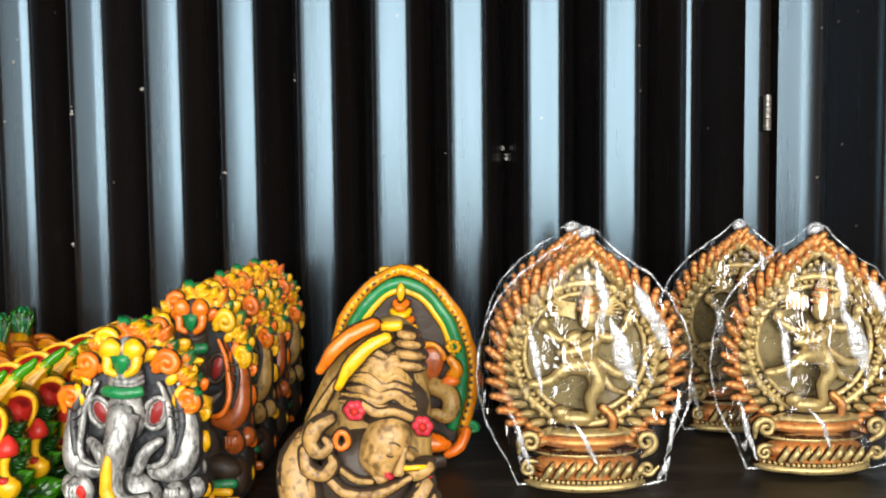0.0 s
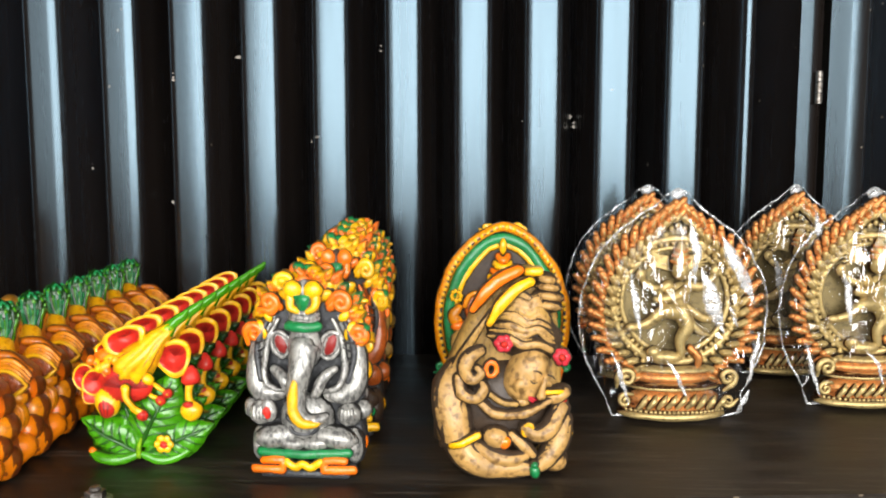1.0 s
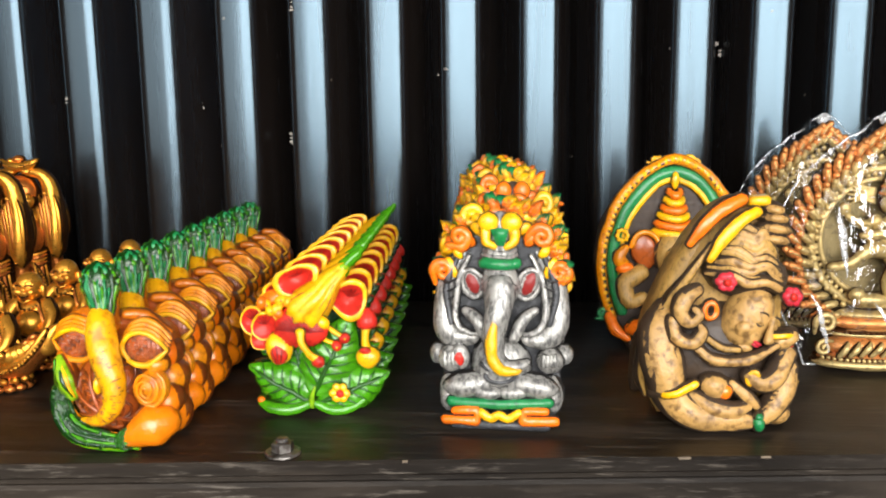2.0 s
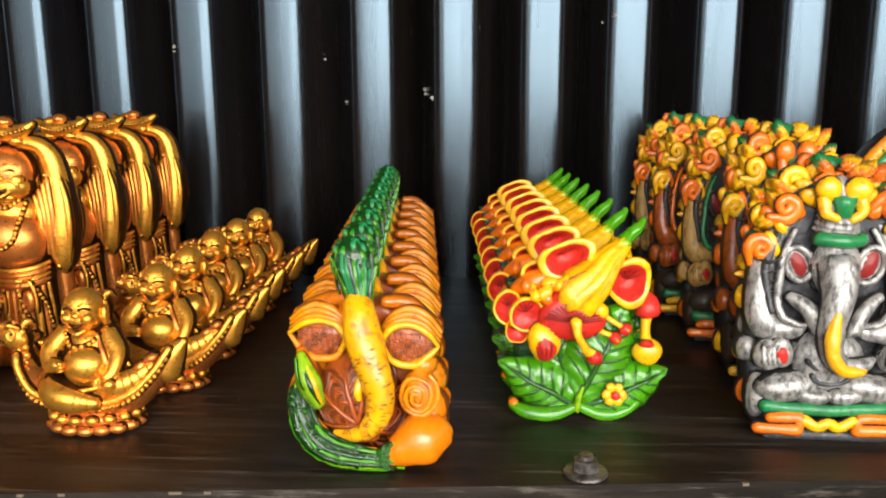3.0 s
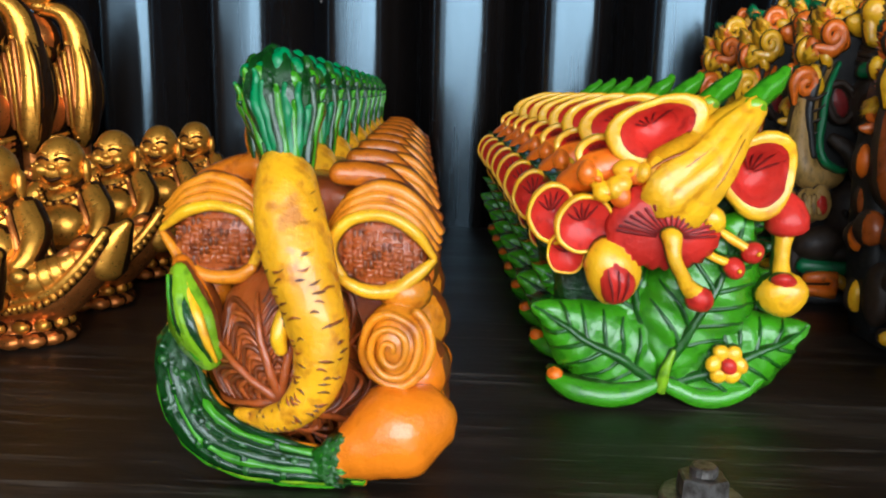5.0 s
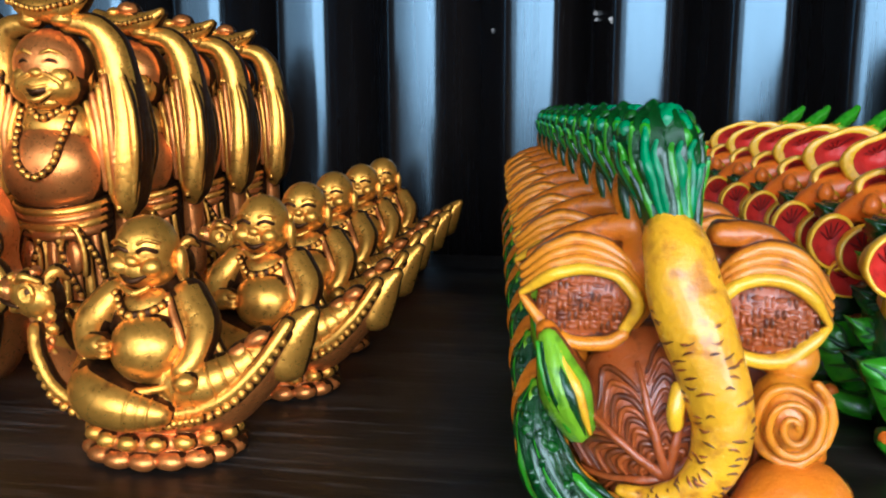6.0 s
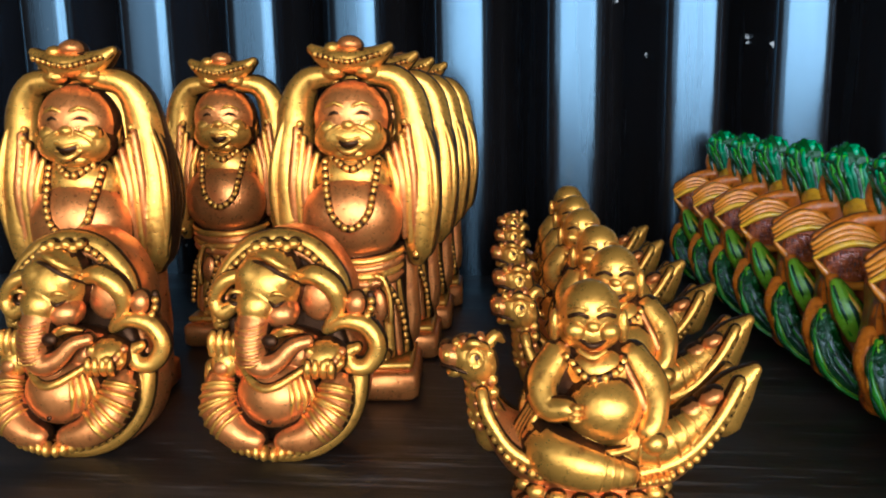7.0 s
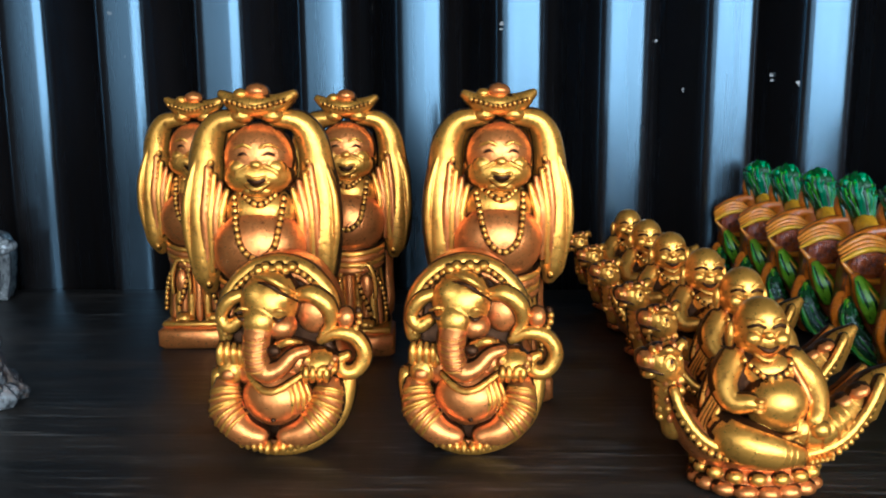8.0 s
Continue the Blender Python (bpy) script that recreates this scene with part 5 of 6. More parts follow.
# ---- elephant under a round arch ----
def arch_elephant():
    c = Clay([UMBER, YELLOW], INK)
    out = [(-3.8, 0.4), (-6.0, 2.8), (-7.0, 6), (-7.2, 9.5), (-6.0, 13.5), (-3.4, 16.8), (0, 18.4), (3.4, 16.8), (6.0, 13.5), (7.2, 9.5), (7.0, 6), (6.0, 2.8), (3.8, 0.4)]
    c.plate(out, 0.0, 2.4, UMBER, 0.5, 4)
    arch = [(x * 0.93, 0.0, z) for x, z in out[1:-1]]
    c.tube([(x, -0.2, z) for x, _, z in arch], 0.5, AMBER, seg=8)
    c.beads([(x * 0.98, -0.55, z) for x, _, z in arch], 0.26, YELLOW, 2.1, 14)
    c.tube([(x * 0.84, -0.3, 9 + (z - 9) * 0.88) for x, _, z in arch], 0.55, BAND, seg=8, flat=0.6)
    c.tube([(x * 0.74, -0.2, 9 + (z - 9) * 0.80) for x, _, z in arch], 0.32, YELLOW, seg=7)
    for k in range(6):
        c.ring((0, -0.5, 11.6 + 0.75 * k), 1.8 - 0.26 * k, 0.35, 0.36, ORANGE if k % 2 else YELLOW, 180, 360, 10, 6, dy=0.9)
    c.ell((0, -0.7, 16.4), (0.4, 0.4, 0.9), YELLOW)
    c.ell((0, -1.0, 9.4), (1.9, 1.5, 2.1), SAND)
    c.tube([(0, -1.8, 9.4), (-0.3, -2.6, 7.4), (-0.4, -2.8, 5.6), (0.8, -2.9, 4.6), (1.6, -2.8, 5.0)], [1.2, 0.95, 0.8, 0.55, 0.3], SAND)
    for sg in (-1, 1):
        c.ell((sg * 2.7, -0.6, 9.6), (1.3, 0.5, 1.7), BROWN, (0, sg * 15, 0))
        c.ring((sg * 2.7, -0.9, 9.8), 1.35, 1.7, 0.3, AMBER, 10, 170, 14, 6)
        c.tube([(sg * 3.0, -0.8, 7.6), (sg * 4.6, -1.4, 6.6), (sg * 4.2, -2.0, 5.0), (sg * 3.0, -2.3, 5.4)], [0.9, 0.9, 0.75, 0.5], SAND)
        c.tube([(sg * 4.2, -0.5, 7.8), (sg * 5.2, -0.9, 9.0), (sg * 4.6, -1.0, 10.0)], [0.6, 0.6, 0.4], AMBER)
        c.ell((sg * 4.6, -1.0, 8.0), (0.9, 0.6, 0.6), ORANGE)
        c.ell((sg * 2.4, -1.8, 2.6), (2.3, 1.3, 1.0), ORANGE, (0, sg * 10, 0))
        c.tube([(sg * 6.0, -0.6, 3.2), (sg * 5.4, -1.2, 2.0), (sg * 4.2, -1.6, 1.2)], [0.5, 0.6, 0.4], ORANGE)
        c.cloud((sg * 6.6, -0.2, 3.4), 0.7, BAND, sg, 30)
        for k in range(8):
            a = k * math.pi / 4
            c.ell((sg * 4.9 + 0.5 * math.cos(a), -0.9, 11.2 + 0.5 * math.sin(a)), 0.24, YELLOW, u=6, w=4)
    c.ell((0, -1.0, 4.6), (2.5, 1.5, 2.3), AMBER)
    c.box(-4.2, 4.2, -2.0, 2.2, 0.0, 1.2, UMBER, 0.2)
    for k in range(9):
        x = -1.5 + k * 0.4
        c.cloud((x * 1.2, 0.4, 18.0 + 0.3 * math.cos(k)), 0.55, YELLOW, 1 if k % 2 else -1, k * 50)
    return c.mesh("arch_elephant")


place(arch_elephant(), "arched_elephant_statuette", 0.043, 0.805, 2, "painted elephant statuette under a green and gold arch", "statuette", size=1.0)


# ---- dancer in a ring of flames, wrapped in clear film ----
def flame_ring():
    c = Clay([BRASS, COPPER], BRONZE, 0.04)
    cz = 12.2
    out = [(-4.2, 3.6), (-7.2, 6.6), (-8.4, 10.5), (-7.8, 14.6), (-5.6, 18.0), (-2.6, 20.3), (0, 21.9), (2.6, 20.3), (5.6, 18.0), (7.8, 14.6), (8.4, 10.5), (7.2, 6.6), (4.2, 3.6)]
    c.plate([(x * 0.93, cz + (z - cz) * 0.93) for x, z in out], 0.2, 1.2, OLIVE, 0.4, 4)
    q = c.smooth([(x, z) for x, z in out], 6)
    n = len(q)
    for i in range(0, n, 2):
        x, z = q[i]
        d = Vector((x, z - cz)).normalized()
        t = Vector((-d.y, d.x)) if x > 0 else Vector((d.y, -d.x))
        lean = math.degrees(math.atan2(d.y * 0.75 + t.y * 0.65, d.x * 0.75 + t.x * 0.65))
        for off, size, tone in ((1.75, 0.9, BRASS), (0.75, 1.0, COPPER)):
            b = Vector((x, z)) - d * off
            c.ell((b.x, -0.35 - 0.15 * off, b.y), (0.95 * size, 0.5, 0.40 * size), tone, (0, -lean, 0), u=10, w=7)
            e = b + (d * 0.75 + t * 0.65) * 0.75 * size
            c.ell((e.x, -0.55 - 0.15 * off, e.y), (0.36, 0.34, 0.3), COPPER, (0, -lean, 0), u=8, w=6)
            # thin brass stroke painted on each flame as its highlight
            h = b - (d * 0.75 + t * 0.65) * 0.2
            c.ell((h.x, -0.78 - 0.15 * off, h.y), (0.5, 0.14, 0.1), BRASS, (0, -lean, 0), u=6, w=4)
        g = Vector((x, z)) - d * 2.7
        c.ell((g.x, -0.5, g.y), 0.3, BRASS, u=7, w=5)
    c.ring((0, -0.3, 11.9), 6.1, 6.1, 0.36, BRASS, 0, 360, 48, 8)
    c.ring((0, -0.1, 11.9), 5.2, 5.2, 0.26, BRASS, 0, 360, 44, 8)
    for k in range(58):
        a = 2 * math.pi * k / 58
        c.ell((5.66 * math.cos(a), -0.35, 11.9 + 5.66 * math.sin(a)), (0.24, 0.28, 0.24), BRASS, u=6, w=4)
    # dancer
    c.ell((0.1, -0.9, 12.4), (0.95, 0.7, 1.5), BRASS, (0, 8, 0))
    c.ell((0.2, -1.0, 15.0), (0.85, 0.8, 1.0), BRASS)
    c.tube([(0.2, -0.9, 15.8), (0.2, -0.9, 16.7), (0.25, -0.9, 17.6)], [0.85, 0.7, 0.25], BRASS, seg=10)
    for k in range(3):
        c.ring((0.2, -1.0, 15.9 + 0.55 * k), 0.9 - 0.14 * k, 0.2, 0.14, COPPER, 180, 360, 8, 5, dy=0.6)
    for k in range(7):
        z = 15.0 + 0.2 * k
        for sg in (-1, 1):
            c.tube([(sg * 0.9, -0.5, z), (sg * 2.0, -0.4, z + 0.25), (sg * 3.1, -0.3, z - 0.15 + 0.25 * k)], [0.16, 0.15, 0.08], BRASS, seg=5)
    c.tube([(-0.8, -1.0, 13.6), (-2.0, -1.2, 13.2), (-3.3, -1.1, 13.9)], [0.5, 0.45, 0.35], BRASS)
    c.tube([(0.9, -1.0, 13.6), (2.2, -1.2, 13.4), (3.3, -1.1, 14.3)], [0.5, 0.45, 0.35], BRASS)
    c.tube([(0.8, -1.3, 13.2), (-0.6, -1.9, 12.5), (-2.4, -1.9, 12.3)], [0.5, 0.45, 0.35], BRASS)
    c.tube([(-0.7, -1.3, 13.0), (-1.6, -1.6, 12.0), (-2.0, -1.7, 13.0)], [0.45, 0.4, 0.35], BRASS)
    c.ell((-3.6, -1.1, 14.5), (0.5, 0.4, 0.6), BRASS)
    c.ell((3.5, -1.1, 14.9), (0.5, 0.4, 0.7), BRASS)
    c.tube([(0.2, -1.0, 11.2), (0.9, -1.3, 9.6), (0.3, -1.3, 8.2), (0.5, -1.2, 6.9)], [0.85, 0.75, 0.55, 0.42], BRASS)
    c.tube([(-0.1, -1.1, 11.0), (-1.7, -1.7, 11.0), (-3.0, -1.8, 10.0), (-4.2, -1.7, 9.6)], [0.85, 0.72, 0.5, 0.4], BRASS)
    c.ell((-4.5, -1.8, 9.6), (0.7, 0.4, 0.4), BRASS)
    c.tube([(0.8, -0.9, 11.6), (2.4, -0.9, 10.4), (3.6, -0.7, 10.2), (4.4, -0.6, 10.9)], [0.3, 0.4, 0.36, 0.15], BRASS)
    c.tube([(0.7, -0.8, 11.8), (2.0, -0.8, 9.2), (3.4, -0.7, 8.6)], [0.3, 0.35, 0.12], BRASS)
    c.ell((-0.9, -1.1, 6.5), (1.6, 0.8, 0.65), BRASS)
    c.ell((-2.2, -1.2, 7.0), (0.7, 0.6, 0.65), BRASS)
    c.tube([(1.4, -0.9, 7.4), (2.2, -1.0, 6.5), (2.2, -1.0, 5.6)], [0.35, 0.4, 0.3], COPPER)
    # stepped foot with scrolls
    c.ell((0, 0.1, 0.75), (5.4, 2.6, 0.75), BRASS, u=26)
    c.ell((0, 0.1, 1.3), (5.1, 2.4, 0.7), COPPER, u=26)
    c.ell((0, 0.1, 2.3), (4.7, 2.15, 1.2), COPPER, u=26)
    c.ell((0, 0.1, 3.5), (4.7, 2.3, 0.5), BRASS, u=26)
    c.ell((0, 0.1, 4.4), (4.2, 1.95, 0.8), COPPER, u=26)
    c.ell((0, 0.1, 5.2), (4.5, 2.1, 0.5), BRASS, u=26)
    c.beads([(-4.7, -1.0, 1.35), (-2.6, -2.2, 1.35), (0, -2.6, 1.35), (2.6, -2.2, 1.35), (4.7, -1.0, 1.35)], 0.19, BRASS, 2.2, 30)
    c.beads([(-4.3, -0.9, 3.75), (-2.4, -1.95, 3.75), (0, -2.3, 3.8), (2.4, -1.95, 3.75), (4.3, -0.9, 3.75)], 0.15, BRONZE, 2.4, 30)
    for k in range(9):
        c.tube([(-3.8 + 0.95 * k, -2.1, 1.7), (-3.3 + 0.95 * k, -2.25, 2.4), (-3.0 + 0.95 * k, -2.1, 2.9)], [0.2, 0.3, 0.12], BRASS, seg=6)
    for sg in (-1, 1):
        c.cloud((sg * 4.9, -1.6, 4.6), 1.1, BRASS, -sg, 60, 0.3)
        c.cloud((sg * 5.0, -1.7, 2.4), 0.8, BRASS, sg, 200, 0.3)
    return c.mesh("flame_ring", 0.03)


def wrap_film(seed):
    """Loose crinkled bag round the flame ring."""
    random.seed(seed)
    c = Clay([FILM])
    out = [(-5.9, 0.3), (-6.9, 2.4), (-8.6, 5.8), (-9.5, 10.3), (-8.8, 14.9), (-6.4, 18.6), (-3.0, 21.2), (-0.9, 22.9), (1.0, 23.1), (3.0, 21.2), (6.4, 18.6), (8.8, 14.9), (9.5, 10.3), (8.6, 5.8), (7.2, 2.4), (6.2, 0.3)]
    q = c.smooth([*out, out[0]], 6)[:-1]
    rows = []
    cz = 11.0
    for i, k in enumerate((0.02, 0.18, 0.36, 0.54, 0.70, 0.84, 0.94, 1.0, 0.99, 0.9, 0.7, 0.4, 0.02)):
        y = (-3.1, -3.1, -3.0, -2.9, -2.7, -2.3, -1.5, 0.2, 1.6, 2.4, 2.8, 2.9, 2.9)[i]
        row = []
        for j, (x, z) in enumerate(q):
            a = 2 * math.pi * j / len(q)
            cr = noise.noise(Vector((x * 0.35, i * 0.6, z * 0.35 + seed * 9))) * 0.55 + (0.22 * math.sin(a * 23 + seed + i) if k > 0.8 else 0)
            px, pz = x * k, cz + (z - cz) * k
            row.append((px + 0.5 * cr * k * math.cos(a), y + cr * 0.9, max(0.08, pz + 0.5 * cr * k)))
        rows.append(row)
    c.grid(rows, FILM)
    bag = new("plastic_wrap", c.mesh("plastic_wrap", 0.12))
    # gathered rim, and whitened creases laid where highlight streaks run
    rim = [(x * 1.0, 0.2 + 0.5 * noise.noise(Vector((x, z, seed))), max(0.25, z)) for x, z in q[::2]]
    c = Clay([BRIGHT_FILM])
    c.tube(rim + rim[:1], [random.uniform(0.02, 0.12) for _ in rim] + [0.1], BRIGHT_FILM, seg=6, steps=2)
    part("gathered_rim", c.mesh("gathered_rim", 0.12), None, bag)
    for x0, z0, x1, z1, w in ((0.9, 20.8, 1.3, 14.2, 0.5), (1.3, 16.0, 3.4, 9.4, 0.85), (-4.6, 15.4, -3.4, 9.2, 0.45), (3.6, 19.0, 5.4, 14.6, 0.6), (5.4, 17.2, 7.6, 12.5, 0.6), (-1.8, 6.8, 0.4, 3.2, 0.26),
                              (7.2, 9.5, 6.2, 4.0, 0.3), (-7.4, 7.5, -5.6, 2.2, 0.24), (6.8, 3.6, 5.8, 1.2, 0.3), (4.2, 12.8, 5.2, 10.2, 0.2)):
        j = random.uniform(-0.7, 0.7)
        f = lambda x, z: -3.15 + 1.6 * ((x / 9.0) ** 4 + ((z - 11) / 12.0) ** 4)
        mx, mz = (x0 + x1) / 2 + random.uniform(-0.3, 0.3), (z0 + z1) / 2
        c = Clay([BRIGHT_FILM])
        c.tube([(x0 + j, f(x0, z0), z0), (mx + j, f(mx, mz) - 0.1, mz), (x1 + j, f(x1, z1), z1)], [0.05, w, 0.05], BRIGHT_FILM, seg=8, steps=6, flat=0.4)
        part("crease", c.mesh("crease", 0.12), None, bag)
    c = Clay([BRIGHT_FILM])
    c.ell((0.2, 0.3, 22.8), (0.9, 0.6, 0.6), BRIGHT_FILM, u=9, w=6)
    part("twisted_end", c.mesh("twisted_end", 0.12), None, bag)
    for ob in (bag, *bag.children):
        ob.visible_shadow = False
    return bag


RING_ME = flame_ring()
for i, (x, y, t) in enumerate(((0.207, 0.740, 3), (0.210, 0.890, 5), (0.416, 0.790, 4), (0.389, 0.920, 8))):
    place(RING_ME, "dancer_statuette", x, y, t, "antique copper and brass dancer statuette in a flame ring", "statuette", "wrapped dancer figures", size=0.99)
    bag = wrap_film(i)
    bag.matrix_world = pose(x, y, 0.0, 0, 0, t) @ Matrix.Diagonal((0.96, 0.96, 0.96, 1))
    tagged(bag, "crinkled clear plastic bag wrapped round a dancer statuette", "plastic wrap", "clear wraps")


# ---- laughing monk in a dragon boat ----
def boat_monk():
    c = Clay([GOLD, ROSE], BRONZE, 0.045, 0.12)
    c.ell((0, 0, 0.9), (2.7, 1.9, 0.75), ROSE)
    for k in range(16):
        a = 2 * math.pi * k / 16
        c.ell((2.5 * math.cos(a), 1.75 * math.sin(a), 0.4), (0.62, 0.5, 0.36), ROSE, u=10, w=6)
        c.ell((2.6 * math.cos(a + 0.2), 1.85 * math.sin(a + 0.2), 1.05), (0.42, 0.32, 0.3), GOLD, u=8, w=6)
    # hull
    keel = [(-4.4, 4.6), (-3.9, 3.0), (-2.6, 1.7), (0, 1.2), (2.6, 1.6), (4.2, 2.9), (5.4, 4.7)]
    q = c.smooth(keel, 5)
    rows = []
    for i, (x, z) in enumerate(q):
        u = i / (len(q) - 1)
        w = 2.0 * math.sin(math.pi * (0.06 + 0.88 * u)) ** 0.7
        h = 1.0 * math.sin(math.pi * (0.1 + 0.8 * u)) + 0.25
        rows.append([(x, w * math.cos(a) * (1 if math.sin(a) > 0 else 0.82), z + h * 0.55 + h * math.sin(a)) for a in [2 * math.pi * j / 12 for j in range(12)]])
    c.grid(rows, ROSE)
    for sg in (-1, 1):
        rim = []
        for i, (x, z) in enumerate(q[2:-1]):
            u = (i + 2) / (len(q) - 1)
            rim.append((x, sg * 2.0 * math.sin(math.pi * (0.06 + 0.88 * u)) ** 0.7, z + 1.0))
        c.tube(rim, 0.24, GOLD, seg=6, steps=1)
        c.beads([(a, b + sg * 0.10, d - 0.36) for a, b, d in rim], 0.17, GOLD, 1.9, 6)
    c.tube([(4.6, 0, 3.8), (5.3, -0.1, 4.9), (5.9, -0.2, 5.6)], [1.0, 0.7, 0.25], GOLD)
    # dragon neck and head
    first = len(c.v)
    c.tube([(-3.9, 0, 3.0), (-4.5, -0.1, 4.4), (-4.6, -0.2, 5.6)], [0.95, 0.75, 0.7], GOLD)
    for k in range(6):
        c.ell((-4.9 - 0.05 * k, 0, 3.4 + 0.42 * k), (0.35, 0.55, 0.28), GOLD, (0, 30, 0), u=7, w=5)
    c.ell((-4.9, -0.3, 6.0), (1.35, 0.95, 0.9), GOLD, (0, 18, 0))
    c.ell((-6.0, -0.4, 6.2), (0.75, 0.7, 0.5), ROSE, (0, 18, 0))
    c.ell((-5.7, -0.4, 5.6), (0.6, 0.5, 0.25), GOLD, (0, -10, 0))
    c.ell((-6.25, -0.95, 6.3), (0.24, 0.2, 0.2), GOLD, u=8, w=6)
    c.tube([(-6.6, -0.75, 5.95), (-5.9, -1.1, 5.85), (-5.2, -1.2, 5.7)], [0.05, 0.1, 0.05], BRONZE, seg=6)
    c.ring((-4.75, -1.12, 6.2), 0.36, 0.33, 0.11, GOLD, 0, 360, 14, 6)
    c.tube([(-5.4, -0.95, 6.55), (-4.8, -1.1, 6.8), (-4.1, -0.9, 6.6)], [0.1, 0.2, 0.1], GOLD, seg=7)
    for k in range(4):
        c.ell((-5.7 + 0.42 * k, -0.7, 6.72 + 0.08 * k), (0.25, 0.35, 0.2), ROSE if k % 2 else GOLD, (0, 25, 0), u=8, w=5)
        c.ell((-4.0 + 0.06 * k, -0.5, 6.3 - 0.5 * k), (0.3, 0.4, 0.24), GOLD, (0, 40, 0), u=8, w=5)
    for k in range(5):
        for n in range(3):
            c.ell((-4.85 + 0.42 * n + 0.08 * k, -0.72 - 0.04 * k - 0.08 * (n == 1), 5.2 - 0.42 * k), (0.22, 0.14, 0.2), GOLD if (k + n) % 2 else ROSE, u=8, w=5)
    c.ell((-4.7, -1.0, 6.2), (0.28, 0.2, 0.24), BRONZE, u=8)
    c.tube([(-4.2, -0.4, 6.5), (-3.7, -0.3, 6.9), (-3.4, 0, 6.6)], [0.3, 0.25, 0.1], GOLD)
    c.v[first:] = [(-3.6 + (x + 3.6) * 0.72 if x < -3.6 else x, y * 0.9, z) for x, y, z in c.v[first:]]
    # monk
    # dark torso core, painted shade behind robe and belly
    c.ell((0, 0.2, 4.6), (2.1, 1.5, 2.4), BRONZE, u=16)
    c.ell((0.2, -0.55, 5.6), (1.35, 0.85, 0.95), GOLD, u=16)
    c.ell((0.25, -1.15, 4.45), (1.4, 1.35, 1.3), GOLD, u=22, w=14)
    c.ell((0.15, -2.2, 4.1), (0.09, 0.06, 0.12), BRONZE, u=6, w=4)
    w0, c.wash = c.wash, None
    c.ell((-0.2, -0.1, 7.75), (1.15, 1.15, 1.25), GOLD, u=20, w=14)
    c.ell((-0.2, -0.3, 7.15), (1.16, 0.95, 0.78), GOLD, u=18, w=12)
    for sg in (-1, 1):
        c.ell((-0.2 + sg * 0.6, -1.05, 7.3), (0.42, 0.32, 0.34), GOLD, u=10, w=7)
        c.ell((-0.2 + sg * 1.25, 0.0, 7.2), (0.22, 0.32, 0.7), GOLD, u=8, w=6)
        c.tube([(-0.2 + sg * 0.18, -1.2, 7.85), (-0.2 + sg * 0.48, -1.22, 7.98), (-0.2 + sg * 0.8, -1.0, 7.82)], 0.08, BRONZE, seg=5, steps=2)
        c.tube([(-0.2 + sg * 0.2, -1.18, 8.1), (-0.2 + sg * 0.5, -1.16, 8.25), (-0.2 + sg * 0.85, -0.92, 8.1)], 0.07, GOLD, seg=5, steps=2)
    c.ell((-0.2, -1.28, 7.52), (0.27, 0.2, 0.2), GOLD, u=10, w=7)
    c.tube([(-0.78, -1.12, 7.08), (-0.2, -1.38, 6.86), (0.38, -1.12, 7.08)], [0.04, 0.12, 0.04], BRONZE, seg=7)
    c.tube([(-0.7, -1.1, 6.6), (-0.2, -1.3, 6.4), (0.3, -1.1, 6.6)], [0.1, 0.16, 0.1], GOLD, seg=6)
    c.wash = w0
    c.beads([(-1.1, -0.9, 6.3), (-0.3, -1.7, 5.7), (0.7, -1.4, 5.9), (1.0, -0.9, 6.3)], 0.15, GOLD, 2.0, 8)
    c.tube([(-1.3, -0.2, 6.2), (-2.0, -0.9, 5.3), (-1.8, -1.6, 4.6), (-1.1, -2.0, 4.7)], [0.6, 0.62, 0.5, 0.42], GOLD)
    for k in range(3):
        c.ell((-0.9 + 0.02 * k, -2.3, 4.45 + 0.22 * k), (0.28, 0.22, 0.12), GOLD, u=7, w=5)
    c.tube([(1.3, -0.2, 6.2), (2.0, -0.8, 5.2), (2.0, -1.5, 4.3), (1.7, -1.9, 3.8)], [0.6, 0.62, 0.5, 0.42], GOLD)
    for k in range(6):
        c.tube([(-0.9 - 0.22 * k, -0.3 + 0.12 * k, 6.9 - 0.2 * k), (-1.7 - 0.18 * k, -0.8 + 0.12 * k, 4.8 - 0.1 * k), (-1.9 - 0.1 * k, -1.2 + 0.15 * k, 3.2), (-1.3 - 0.1 * k, -1.7 + 0.2 * k, 2.7)], [0.14, 0.19, 0.17, 0.1], GOLD if k % 2 else ROSE, seg=6)
        c.tube([(0.9 + 0.2 * k, -0.9 + 0.15 * k, 6.3 - 0.12 * k), (1.5 + 0.14 * k, -1.5 + 0.18 * k, 4.9), (1.9 + 0.2 * k, -1.6 + 0.2 * k, 3.5)], [0.12, 0.17, 0.1], GOLD if k % 2 else ROSE, seg=6)
    c.ell((1.9, -2.2, 3.5), (0.45, 0.35, 0.4), GOLD, u=10, w=7)
    # crossed and stretched legs under the robe
    thigh = [(-2.1, -0.9, 3.3), (-1.5, -1.75, 2.9), (-0.3, -2.2, 2.6), (1.0, -2.15, 2.35)]
    c.tube(thigh, [0.75, 1.0, 0.9, 0.5], GOLD, seg=16)
    c.pleats(thigh[2:], [0.9, 0.5], 3, GOLD, 0.05)
    shin = [(0.9, -1.2, 3.3), (2.0, -1.4, 3.2), (3.1, -1.1, 3.6), (4.1, -0.7, 4.3)]
    c.tube(shin, [0.8, 0.88, 0.72, 0.5], GOLD, seg=16)
    c.pleats(shin, [0.8, 0.88, 0.72, 0.5], 7, GOLD, 0.055)
